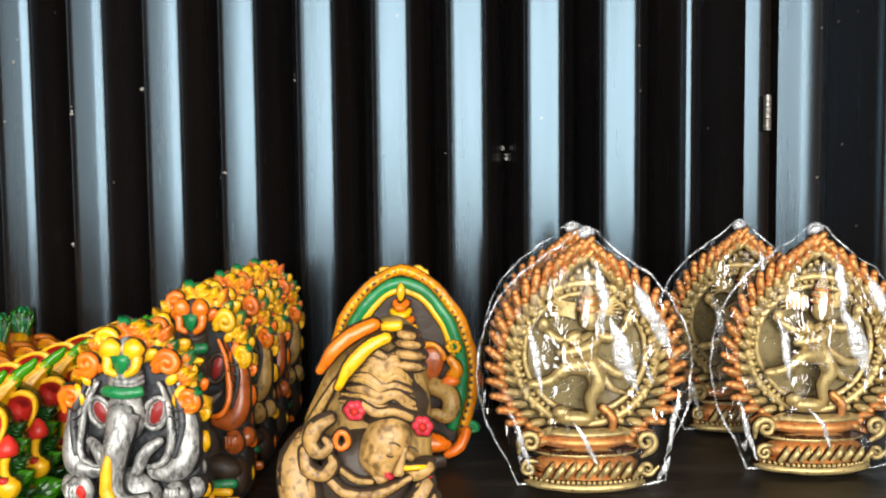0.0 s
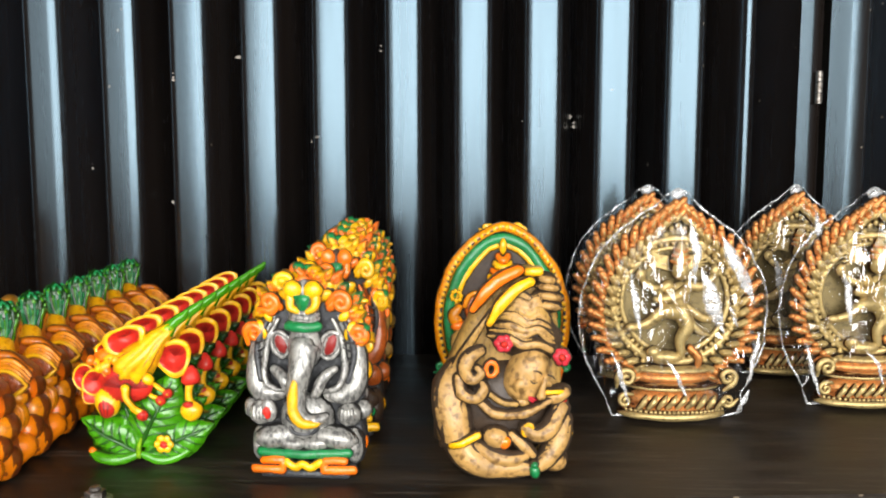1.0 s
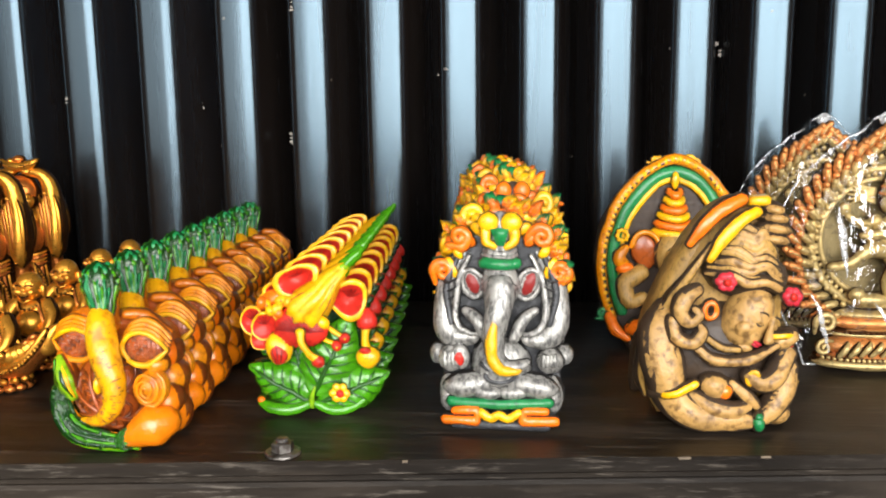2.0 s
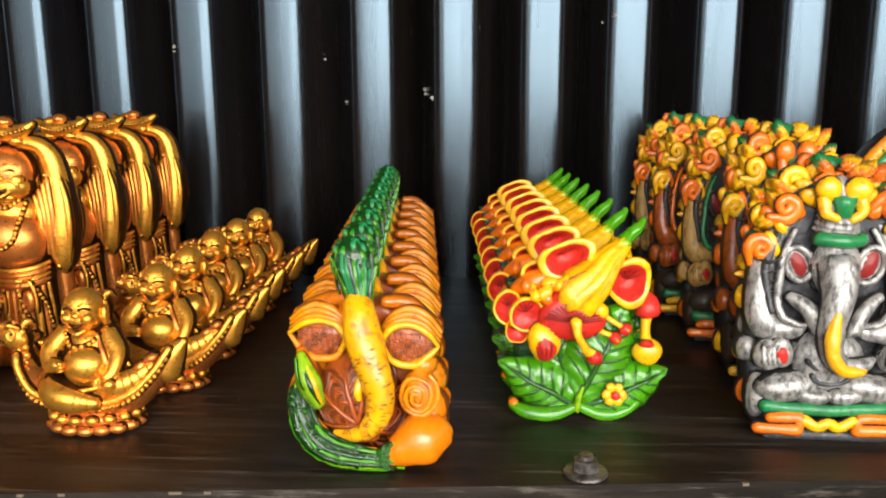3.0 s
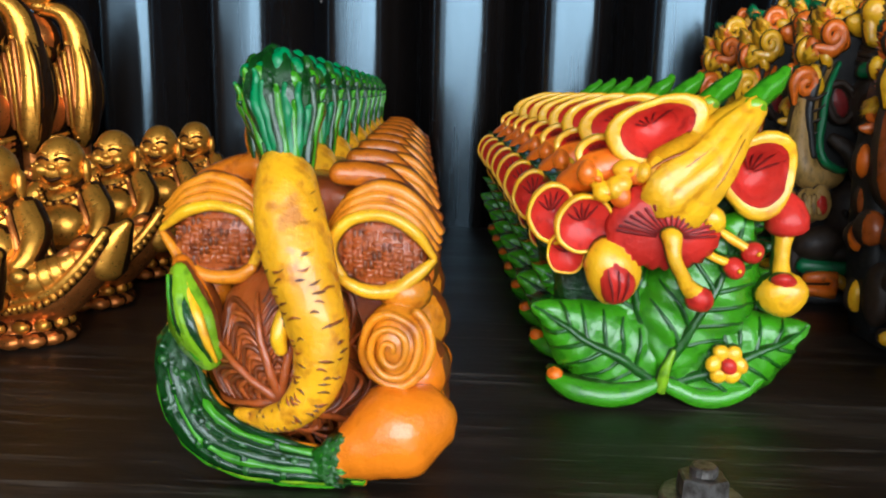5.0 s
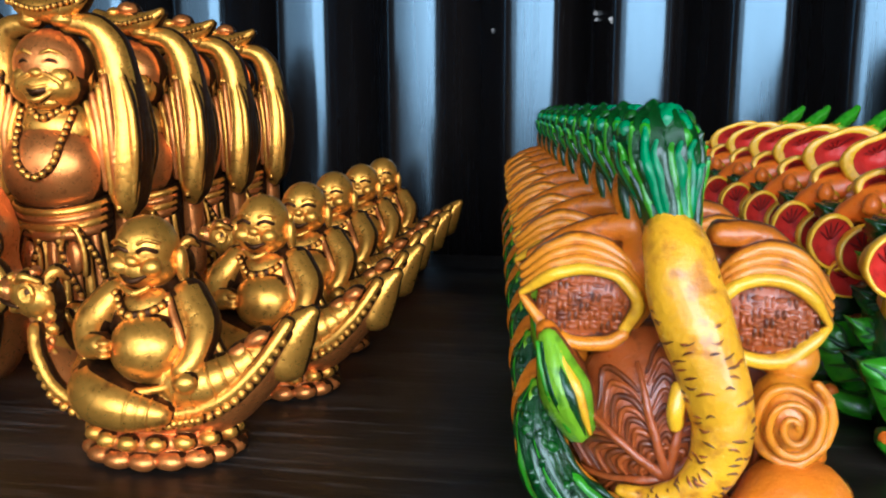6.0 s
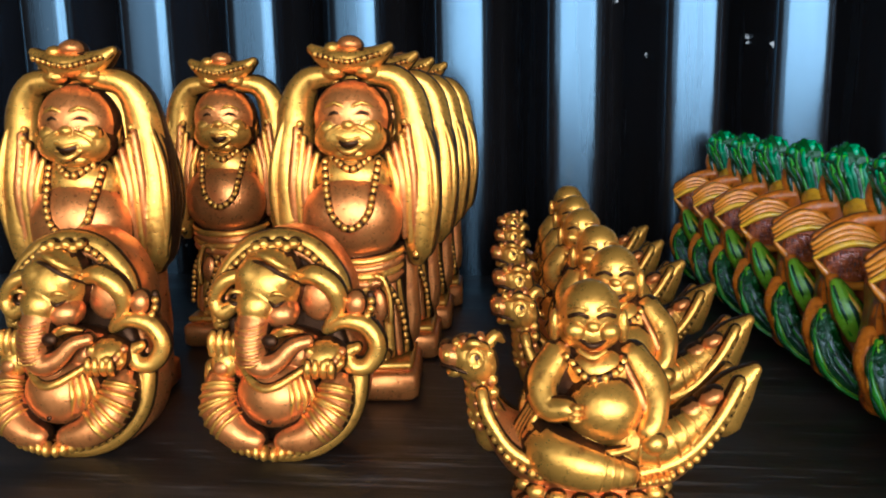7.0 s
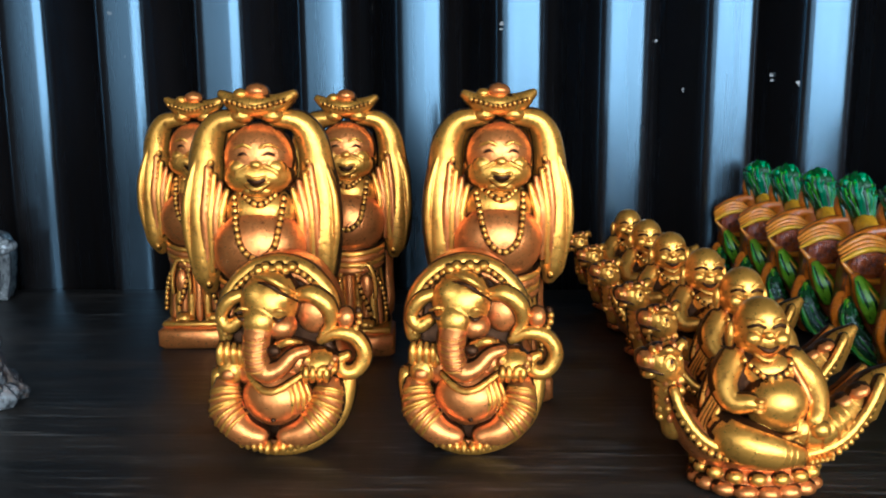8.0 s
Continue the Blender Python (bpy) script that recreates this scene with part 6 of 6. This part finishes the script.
    for k in range(4):
        c.tube([(-1.9 - 0.12 * k, -0.9 + 0.1 * k, 4.6), (-2.5 - 0.16 * k, -1.3 + 0.15 * k, 3.4 - 0.1 * k), (-2.2 - 0.14 * k, -1.7 + 0.15 * k, 2.35 - 0.12 * k), (-1.2 - 0.1 * k, -2.2 + 0.2 * k, 2.0 - 0.08 * k)], [0.1, 0.17, 0.17, 0.08], GOLD, seg=7)
    for k in range(5):
        c.ell((1.5 + 0.22 * k, -2.25, 2.1 + 0.05 * k), (0.14, 0.3, 0.16), GOLD, u=6, w=4)
    c.tube([(-1.4, -1.7, 3.35), (0.1, -2.3, 3.2), (1.5, -1.9, 3.3)], 0.14, GOLD, seg=6)
    for x, z in ((3.4, 4.3), (4.1, 4.8), (3.0, 3.9)):
        c.ell((x, -0.9, z), (0.55, 0.5, 0.3), ROSE, (0, -30, 0), u=10, w=6)
    return c.mesh("boat_monk", 0.02)


BOAT_ME = boat_monk()
for x, y, t in ((-0.566, 0.576, 2), (-0.550, 0.648, 0), (-0.552, 0.711, 3), (-0.556, 0.780, -2), (-0.557, 0.850, 2), (-0.558, 0.920, 1)):
    place(BOAT_ME, "boat_monk_statuette", x, y, t, "gold-painted laughing monk statuette sitting in a dragon-headed boat", "statuette", "boat monk row")


# ---- standing laughing monk lifting an ingot ----
def standing_monk():
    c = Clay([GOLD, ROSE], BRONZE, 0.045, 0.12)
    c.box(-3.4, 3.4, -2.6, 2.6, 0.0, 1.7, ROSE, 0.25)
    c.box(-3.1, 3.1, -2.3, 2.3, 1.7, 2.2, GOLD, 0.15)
    # dark core so the gaps between robe pleats carry shade as colour
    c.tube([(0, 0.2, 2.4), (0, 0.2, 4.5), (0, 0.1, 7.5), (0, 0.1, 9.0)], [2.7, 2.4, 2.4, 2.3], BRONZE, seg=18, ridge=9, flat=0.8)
    for k in range(11):
        a = radians(200 + 14 * k)
        x, y = math.cos(a), math.sin(a)
        c.tube([(2.2 * x, 1.9 * y, 8.2), (2.35 * x, 2.0 * y, 6.0), (2.6 * x, 2.15 * y, 4.0), (2.75 * x, 2.2 * y, 2.5)], [0.26, 0.34, 0.36, 0.3], ROSE if k % 2 else GOLD, seg=7)
    for sg in (-1, 1):
        c.plate([(sg * 1.9, 13.4), (sg * 3.4, 15.0), (sg * 4.1, 12.0), (sg * 4.0, 8.6), (sg * 3.5, 7.4), (sg * 2.9, 8.4), (sg * 2.5, 10.5)], -0.5, 0.9, ROSE, 0.3, 4)
    for sg in (-1, 1):
        c.ell((sg * 1.2, -1.9, 2.6), (0.75, 1.1, 0.45), GOLD)
        for k in range(4):
            c.ell((sg * 1.2 - 0.45 + 0.3 * k, -2.8, 2.5), 0.2, GOLD, u=6, w=4)
        c.ring((sg * 1.3, -2.45, 5.2), 0.7, 1.9, 0.16, GOLD, -20, 200, 14, 6)
        c.ell((sg * 1.3, -2.3, 5.4), (0.5, 0.3, 0.9), ROSE)
        c.beads([(sg * 0.4, -2.3, 7.6), (sg * 0.8, -2.6, 5.5), (sg * 1.6, -2.5, 3.4)], 0.18, GOLD, 2.0, 10)
        c.beads([(sg * 1.6, -2.4, 7.0), (sg * 2.5, -2.0, 5.2), (sg * 2.8, -1.7, 3.2)], 0.18, GOLD, 2.0, 10)
        # lifted arm and hanging sleeve
        c.tube([(sg * 0.9, -0.6, 17.8), (sg * 2.4, -0.3, 17.5), (sg * 3.2, 0.0, 16.2), (sg * 3.4, 0.1, 13.8), (sg * 3.0, 0.1, 12.2)], [0.5, 0.75, 1.0, 1.15, 1.3], GOLD, seg=12)
        c.tube([(sg * 3.1, 0.1, 16.6), (sg * 3.7, 0.1, 14.0), (sg * 3.75, 0.0, 11.0), (sg * 3.6, -0.1, 8.6), (sg * 3.4, -0.1, 7.6)], [0.6, 0.95, 1.1, 0.95, 0.5], GOLD, seg=12, flat=1.3)
        for k in range(5):
            y = -0.9 + 0.45 * k
            c.tube([(sg * 3.55, y * 0.6, 16.2 - 0.2 * k), (sg * 4.35, y, 13.6), (sg * 4.55, y * 1.1, 11.0), (sg * 4.2, y * 0.9, 8.3 + 0.15 * k)], [0.12, 0.26, 0.28, 0.12], ROSE if k % 2 else GOLD, seg=6)
        for k in range(4):
            c.tube([(sg * (2.0 + 0.36 * k), -1.0, 13.6 + 0.45 * k), (sg * (2.4 + 0.33 * k), -1.25, 11.8), (sg * (2.5 + 0.3 * k), -1.1, 9.2 - 0.2 * k)], [0.2, 0.28, 0.16], ROSE if k % 2 else GOLD, seg=6)
        c.beads([(sg * 2.9, -0.95, 15.2), (sg * 3.3, -1.25, 12.5), (sg * 3.5, -1.2, 10.0), (sg * 3.4, -0.95, 7.8)], 0.2, GOLD, 1.9, 12)
        c.ell((sg * 0.9, -0.8, 17.9), (0.7, 0.6, 0.4), GOLD)
        for k in range(3):
            c.tube([(sg * (0.4 + 0.3 * k), -1.2, 18.0), (sg * (0.5 + 0.3 * k), -1.3, 18.5)], 0.15, GOLD, seg=5, steps=2)
    # belly, chest, sash
    c.ell((-0.1, -0.8, 10.1), (2.95, 2.4, 2.6), ROSE, u=22, w=14)
    c.ell((0, -0.4, 12.2), (2.4, 1.8, 1.7), GOLD, u=18)
    c.ell((0, -2.95, 9.8), (0.13, 0.1, 0.16), BRONZE, u=6, w=4)
    for k in range(4):
        c.ring((0, -0.6, 8.4 - 0.42 * k), 2.6 - 0.05 * k, 0.55, 0.26, GOLD if k % 2 == 0 else ROSE, 180, 360, 16, 6, dy=1.9)
    c.beads([(-1.5, -1.5, 13.2), (-1.25, -2.7, 11.6), (-0.9, -3.2, 10.4), (0, -3.45, 9.8), (0.9, -3.2, 10.4), (1.25, -2.7, 11.6), (1.5, -1.5, 13.2)], 0.2, GOLD, 1.8, 14)
    c.beads([(-1.1, -1.4, 13.4), (0, -2.3, 12.8), (1.1, -1.4, 13.4)], 0.2, GOLD, 1.8, 14)
    # broad laughing head
    first = len(c.v)
    c.ell((0, -0.6, 15.4), (1.78, 1.55, 1.95), ROSE, u=20, w=14)
    c.ell((0, -1.7, 13.75), (0.8, 0.4, 0.35), GOLD)
    c.ell((0, -1.05, 14.5), (1.78, 1.25, 1.1), GOLD, u=16)
    for sg in (-1, 1):
        c.ell((sg * 0.8, -1.68, 14.95), (0.62, 0.42, 0.52), GOLD, u=12, w=8)
        c.ell((sg * 1.55, -0.4, 14.9), (0.3, 0.4, 0.85), GOLD, u=8, w=6)
        c.tube([(sg * 0.25, -1.98, 15.6), (sg * 0.6, -2.0, 15.75), (sg * 0.95, -1.75, 15.55)], 0.09, BRONZE, seg=5, steps=2)
        c.tube([(sg * 0.2, -1.95, 16.0), (sg * 0.6, -1.95, 16.2), (sg * 1.05, -1.65, 15.95)], 0.1, GOLD, seg=5, steps=2)
    c.ell((0, -2.05, 15.15), (0.34, 0.26, 0.26), GOLD, u=10, w=7)
    c.tube([(-0.75, -1.92, 14.52), (0, -2.22, 14.28), (0.75, -1.92, 14.52)], [0.05, 0.22, 0.05], BRONZE, seg=8)
    c.tube([(-0.7, -2.0, 14.3), (0, -2.4, 13.86), (0.7, -2.0, 14.3)], [0.08, 0.15, 0.08], GOLD, seg=6)
    c.tube([(-0.5, -2.15, 14.55), (0, -2.42, 14.42), (0.5, -2.15, 14.55)], 0.09, GOLD, seg=5)
    for sg in (-1, 1):
        c.tube([(sg * 0.4, -2.1, 15.1), (sg * 1.0, -1.95, 14.7), (sg * 0.95, -1.85, 14.2)], [0.1, 0.17, 0.1], GOLD, seg=6)
    c.v[first:] = [(x * 1.2, -0.6 + (y + 0.6) * 1.12, 15.3 + (z - 15.3) * 1.1) for x, y, z in c.v[first:]]
    # ingot
    c.tube([(-2.2, -0.5, 19.2), (-1.2, -0.5, 18.6), (0, -0.5, 18.45), (1.2, -0.5, 18.6), (2.2, -0.5, 19.2)], [0.25, 0.6, 0.7, 0.6, 0.25], GOLD, seg=10, flat=1.6)
    c.ell((0, -0.5, 19.3), (0.75, 0.75, 0.5), ROSE)
    c.ell((-1.0, -0.5, 19.15), (0.5, 0.55, 0.35), GOLD)
    c.beads([(-1.8, -1.4, 18.8), (0, -1.65, 18.4), (1.8, -1.4, 18.8)], 0.14, GOLD, 2.0, 12)
    # back drapery
    c.plate([(-2.8, 2.0), (-3.3, 6), (-3.0, 11), (-2.2, 14), (0, 15), (2.2, 14), (3.0, 11), (3.3, 6), (2.8, 2.0)], 0.6, 2.0, ROSE, 0.6, 4)
    c.v = [(x * 0.97, y, z) for x, y, z in c.v]
    return c.mesh("standing_monk", 0.025)


MONK_ME = standing_monk()
for x, y, t in ((-0.682, 0.703, 4), (-0.679, 0.775, 3), (-0.677, 0.840, 2), (-0.675, 0.905, 4), (-0.819, 0.680, 6), (-0.786, 0.795, 4), (-0.901, 0.815, 3)):
    place(MONK_ME, "standing_monk_statuette", x, y, t, "gold and red-copper laughing monk statuette lifting an ingot overhead", "statuette", "standing monk figures", size=0.96)


# ---- small seated elephant in a beaded bowl ----
def bowl_elephant():
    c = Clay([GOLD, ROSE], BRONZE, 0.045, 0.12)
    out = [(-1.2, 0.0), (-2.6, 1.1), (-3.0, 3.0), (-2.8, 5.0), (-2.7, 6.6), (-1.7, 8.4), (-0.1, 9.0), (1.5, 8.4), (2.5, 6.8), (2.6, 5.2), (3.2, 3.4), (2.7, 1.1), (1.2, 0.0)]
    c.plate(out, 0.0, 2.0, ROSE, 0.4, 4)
    # dark inset plate: shade behind trunk and limbs put into the colour
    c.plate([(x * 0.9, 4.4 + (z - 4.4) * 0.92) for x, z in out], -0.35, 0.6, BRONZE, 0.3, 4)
    # bowl rim below, halo above
    c.ring((0.1, -0.5, 3.25), 3.0, 3.0, 0.36, GOLD, 172, 368, 28, 8)
    c.ring((0.1, -0.8, 3.25), 2.65, 2.6, 0.13, ROSE, 180, 360, 26, 6)
    c.beads(c.arc((0.1, -0.95, 3.25), 2.85, 2.82, 190, 350, 24), 0.15, GOLD, 1.9, 4)
    c.ring((-0.1, -0.4, 6.0), 2.6, 2.75, 0.34, GOLD, -12, 195, 28, 8)
    c.ring((-0.1, -0.5, 6.0), 2.2, 2.3, 0.14, ROSE, 0, 180, 24, 6)
    c.beads(c.arc((-0.1, -0.8, 6.0), 2.42, 2.55, -5, 190, 24), 0.16, GOLD, 1.9, 4)
    for k in range(6):
        c.ell((-0.9 + 0.3 * k, -0.95, 8.45 + 0.14 * (k % 2)), (0.24, 0.3, 0.22), GOLD, u=8, w=5)
    # domed head, band, closed eyes
    c.ell((-0.35, -0.9, 7.1), (1.35, 1.25, 1.4), GOLD, (0, -8, 0), u=22, w=14)
    w0, c.wash = c.wash, None
    c.ell((-0.75, -1.45, 7.45), (0.75, 0.6, 0.7), GOLD, u=14)
    c.ell((0.15, -1.45, 7.35), (0.7, 0.6, 0.7), GOLD, u=14)
    c.ell((0.25, -1.35, 6.05), (0.72, 0.7, 0.62), ROSE, u=14)
    c.ell((-0.65, -1.55, 6.4), (0.85, 0.8, 0.8), GOLD, u=16)
    c.tube([(-1.0, -1.4, 8.25), (-0.2, -1.95, 8.25), (0.45, -1.85, 7.85), (1.0, -1.2, 7.4)], [0.09, 0.14, 0.14, 0.08], GOLD, seg=7)
    c.tube([(-1.0, -1.5, 8.0), (-0.2, -2.08, 8.0), (0.45, -1.98, 7.6), (1.0, -1.3, 7.15)], [0.05, 0.08, 0.08, 0.05], BRONZE, seg=6)
    for x, y in ((0.28, -2.02), (-1.35, -1.95)):
        c.tube([(x - 0.3, y + 0.02, 6.62), (x, y - 0.08, 6.48), (x + 0.3, y + 0.1, 6.62)], [0.04, 0.09, 0.04], BRONZE, seg=6)
        c.tube([(x - 0.38, y + 0.06, 6.8), (x, y - 0.06, 6.95), (x + 0.38, y + 0.14, 6.78)], [0.05, 0.1, 0.05], GOLD, seg=6)
    c.wash = w0
    # ears
    c.ell((1.55, -0.55, 6.5), (0.85, 0.4, 0.95), ROSE, u=14)
    c.tube([(0.9, -1.1, 7.35), (1.6, -1.25, 7.45), (2.25, -1.1, 6.9), (2.4, -0.9, 6.1), (2.0, -0.9, 5.5)], [0.28, 0.4, 0.4, 0.32, 0.2], GOLD, seg=9)
    c.tube([(-1.55, -1.0, 7.4), (-2.2, -1.0, 7.1), (-2.6, -0.9, 6.4), (-2.3, -0.9, 5.9), (-1.75, -1.0, 6.2)], [0.25, 0.33, 0.3, 0.34, 0.26], GOLD, seg=9)
    # trunk curled to the sweet
    path = [(-0.6, -1.55, 6.3), (-0.75, -1.8, 5.5), (-0.7, -2.05, 4.8), (-0.25, -2.2, 4.25), (0.4, -2.2, 4.45), (0.95, -2.15, 5.0), (1.5, -2.0, 5.15)]
    c.tube(path, [0.6, 0.68, 0.60, 0.47, 0.36, 0.28, 0.22], ROSE, seg=16)
    for k in range(12):
        c.ring((-0.74 + 0.006 * k, -1.98 - 0.03 * k, 5.85 - 0.125 * k), 0.62 - 0.010 * k, 0.1, 0.035, GOLD if k % 2 else ROSE, 195, 345, 8, 5, dy=0.5)
    c.tube([(0.2, -2.0, 5.35), (0.75, -2.3, 5.6), (1.3, -2.1, 5.5)], [0.2, 0.17, 0.05], GOLD, seg=7)
    c.ell((0.1, -2.3, 5.2), (0.34, 0.2, 0.26), BRONZE, u=8, w=6)
    # belly with its sash line
    c.ell((0.6, -0.8, 4.4), (1.5, 0.9, 0.9), ROSE, u=16)
    c.ell((-1.2, -0.8, 4.2), (0.9, 0.8, 1.0), ROSE, u=14)
    c.ell((0.05, -1.1, 2.95), (1.62, 1.35, 1.35), ROSE, u=22, w=14)
    c.tube([(-1.2, -1.7, 4.0), (-0.5, -2.15, 3.5), (0.3, -2.3, 3.5), (1.4, -1.8, 4.1)], [0.12, 0.17, 0.17, 0.12], GOLD, seg=7)
    for k in range(4):
        c.tube([(0.7 + 0.2 * k, -2.05 + 0.1 * k, 3.8), (0.95 + 0.2 * k, -2.2 + 0.15 * k, 3.0), (0.75 + 0.2 * k, -2.0 + 0.15 * k, 2.2)], [0.06, 0.12, 0.05], GOLD, seg=6)
    c.ell((0.1, -2.42, 2.25), (0.12, 0.07, 0.1), BRONZE, u=8, w=5)
    # crossed legs in pleated cloth, toes together
    for sg in (-1, 1):
        leg = [(sg * 2.35, -0.9, 3.25), (sg * 2.15, -1.4, 2.35), (sg * 1.4, -1.8, 1.6), (sg * 0.5, -2.0, 1.35)]
        c.tube(leg, [0.65, 0.82, 0.68, 0.42], ROSE, seg=16)
        c.pleats(leg[:3], [0.65, 0.82, 0.68], 8, GOLD, 0.085)
        for k in range(5):
            c.ell((sg * (0.2 + 0.3 * k), -2.15 + 0.06 * k, 0.92 + 0.05 * k), (0.17, 0.34, 0.3), GOLD, u=8, w=6)
    # raised palm, hand with sweets, curled end of the mace
    c.ell((-2.1, -1.2, 4.0), (0.6, 0.45, 0.62), GOLD)
    c.ell((-2.15, -1.6, 3.9), (0.3, 0.12, 0.26), ROSE, u=10, w=6)
    for k in range(4):
        c.tube([(-2.55 + 0.31 * k, -1.4, 4.4), (-2.57 + 0.31 * k, -1.5, 4.9), (-2.52 + 0.3 * k, -1.42, 5.25 - 0.05 * abs(k - 1))], [0.17, 0.17, 0.12], GOLD, seg=7, steps=3)
    c.tube([(-1.55, -1.3, 4.2), (-1.4, -1.6, 4.55), (-1.45, -1.6, 4.8)], [0.18, 0.16, 0.1], GOLD, seg=7, steps=3)
    c.ell((1.95, -1.3, 4.35), (0.85, 0.75, 0.72), GOLD, u=16)
    random.seed(21)
    for k in range(16):
        a, b = random.uniform(-1.2, 1.2), random.uniform(-1.0, 1.0)
        c.ell((1.95 + 0.75 * math.sin(a), -1.3 - 0.72 * math.cos(a) * math.cos(b), 4.35 + 0.62 * math.sin(b)), 0.18, GOLD if k % 3 else ROSE, u=7, w=5)
    for k in range(4):
        c.tube([(1.4 + 0.3 * k, -1.75, 3.75), (1.45 + 0.3 * k, -2.05, 4.05), (1.45 + 0.3 * k, -2.05, 4.35)], [0.15, 0.16, 0.1], GOLD, seg=7, steps=3)
    c.tube([(1.9, -0.9, 5.3), (2.7, -1.0, 5.65), (3.5, -0.9, 5.4), (3.9, -0.8, 4.6), (3.5, -0.8, 3.9), (2.9, -0.9, 3.9), (2.75, -1.0, 4.4), (3.15, -1.05, 4.65)], [0.2, 0.32, 0.36, 0.36, 0.34, 0.32, 0.28, 0.2], GOLD, seg=10)
    c.ell((3.05, -0.9, 6.3), (0.4, 0.35, 0.5), ROSE)
    c.beads(c.arc((3.05, -0.9, 6.3), 0.62, 0.72, 150, 390, 14), 0.16, GOLD, 1.9, 4)
    return c.mesh("bowl_elephant", 0.02, 0.14)


BOWL_ME = bowl_elephant()
for x, y, t in ((-0.699, 0.614, -1), (-0.796, 0.612, 0)):
    place(BOWL_ME, "small_elephant_statuette", x, y, t, "small gold seated elephant statuette in a beaded round frame", "statuette", "small elephant pair", size=1.12)


# ---- bolt and hinge ----
def bolt():
    root = tagged(new("shelf_bolt"), "dull steel hex bolt and washer fixed in the shelf top", "bolt")
    root.matrix_world = pose(-0.266, 0.526, 0.0)
    for name, n, r, z0, z1 in (("washer", 28, 0.0125, 0.0, 0.0022), ("head", 6, 0.0078, 0.0022, 0.0085), ("shank", 16, 0.0042, 0.0085, 0.0115)):
        bm = bmesh.new()
        bmesh.ops.create_cone(bm, cap_ends=True, segments=n, radius1=r, radius2=r * 0.96, depth=z1 - z0, matrix=Matrix.Translation((0, 0, (z0 + z1) / 2)))
        bmesh.ops.bevel(bm, geom=[e for e in bm.edges if abs(e.verts[0].co.z - e.verts[1].co.z) < 1e-6], offset=0.0006, segments=1, affect="EDGES")
        me = bpy.data.meshes.new(name)
        bm.to_mesh(me)
        bm.free()
        part(name, me, STEEL, root)


def hinge():
    root = tagged(new("hinge"), "worn steel hinge in the gap between two wall panels", "hinge")
    root.matrix_world = pose(0.4425, 0.9995, 0.345)
    for i in range(3):
        bm = bmesh.new()
        bmesh.ops.create_cone(bm, cap_ends=True, segments=12, radius1=0.0042, radius2=0.0042, depth=0.0125, matrix=Matrix.Translation((0, -0.002, (i - 1) * 0.0135)))
        me = bpy.data.meshes.new("knuckle")
        bm.to_mesh(me)
        bm.free()
        part("knuckle", me, STEEL, root)


bolt()
hinge()
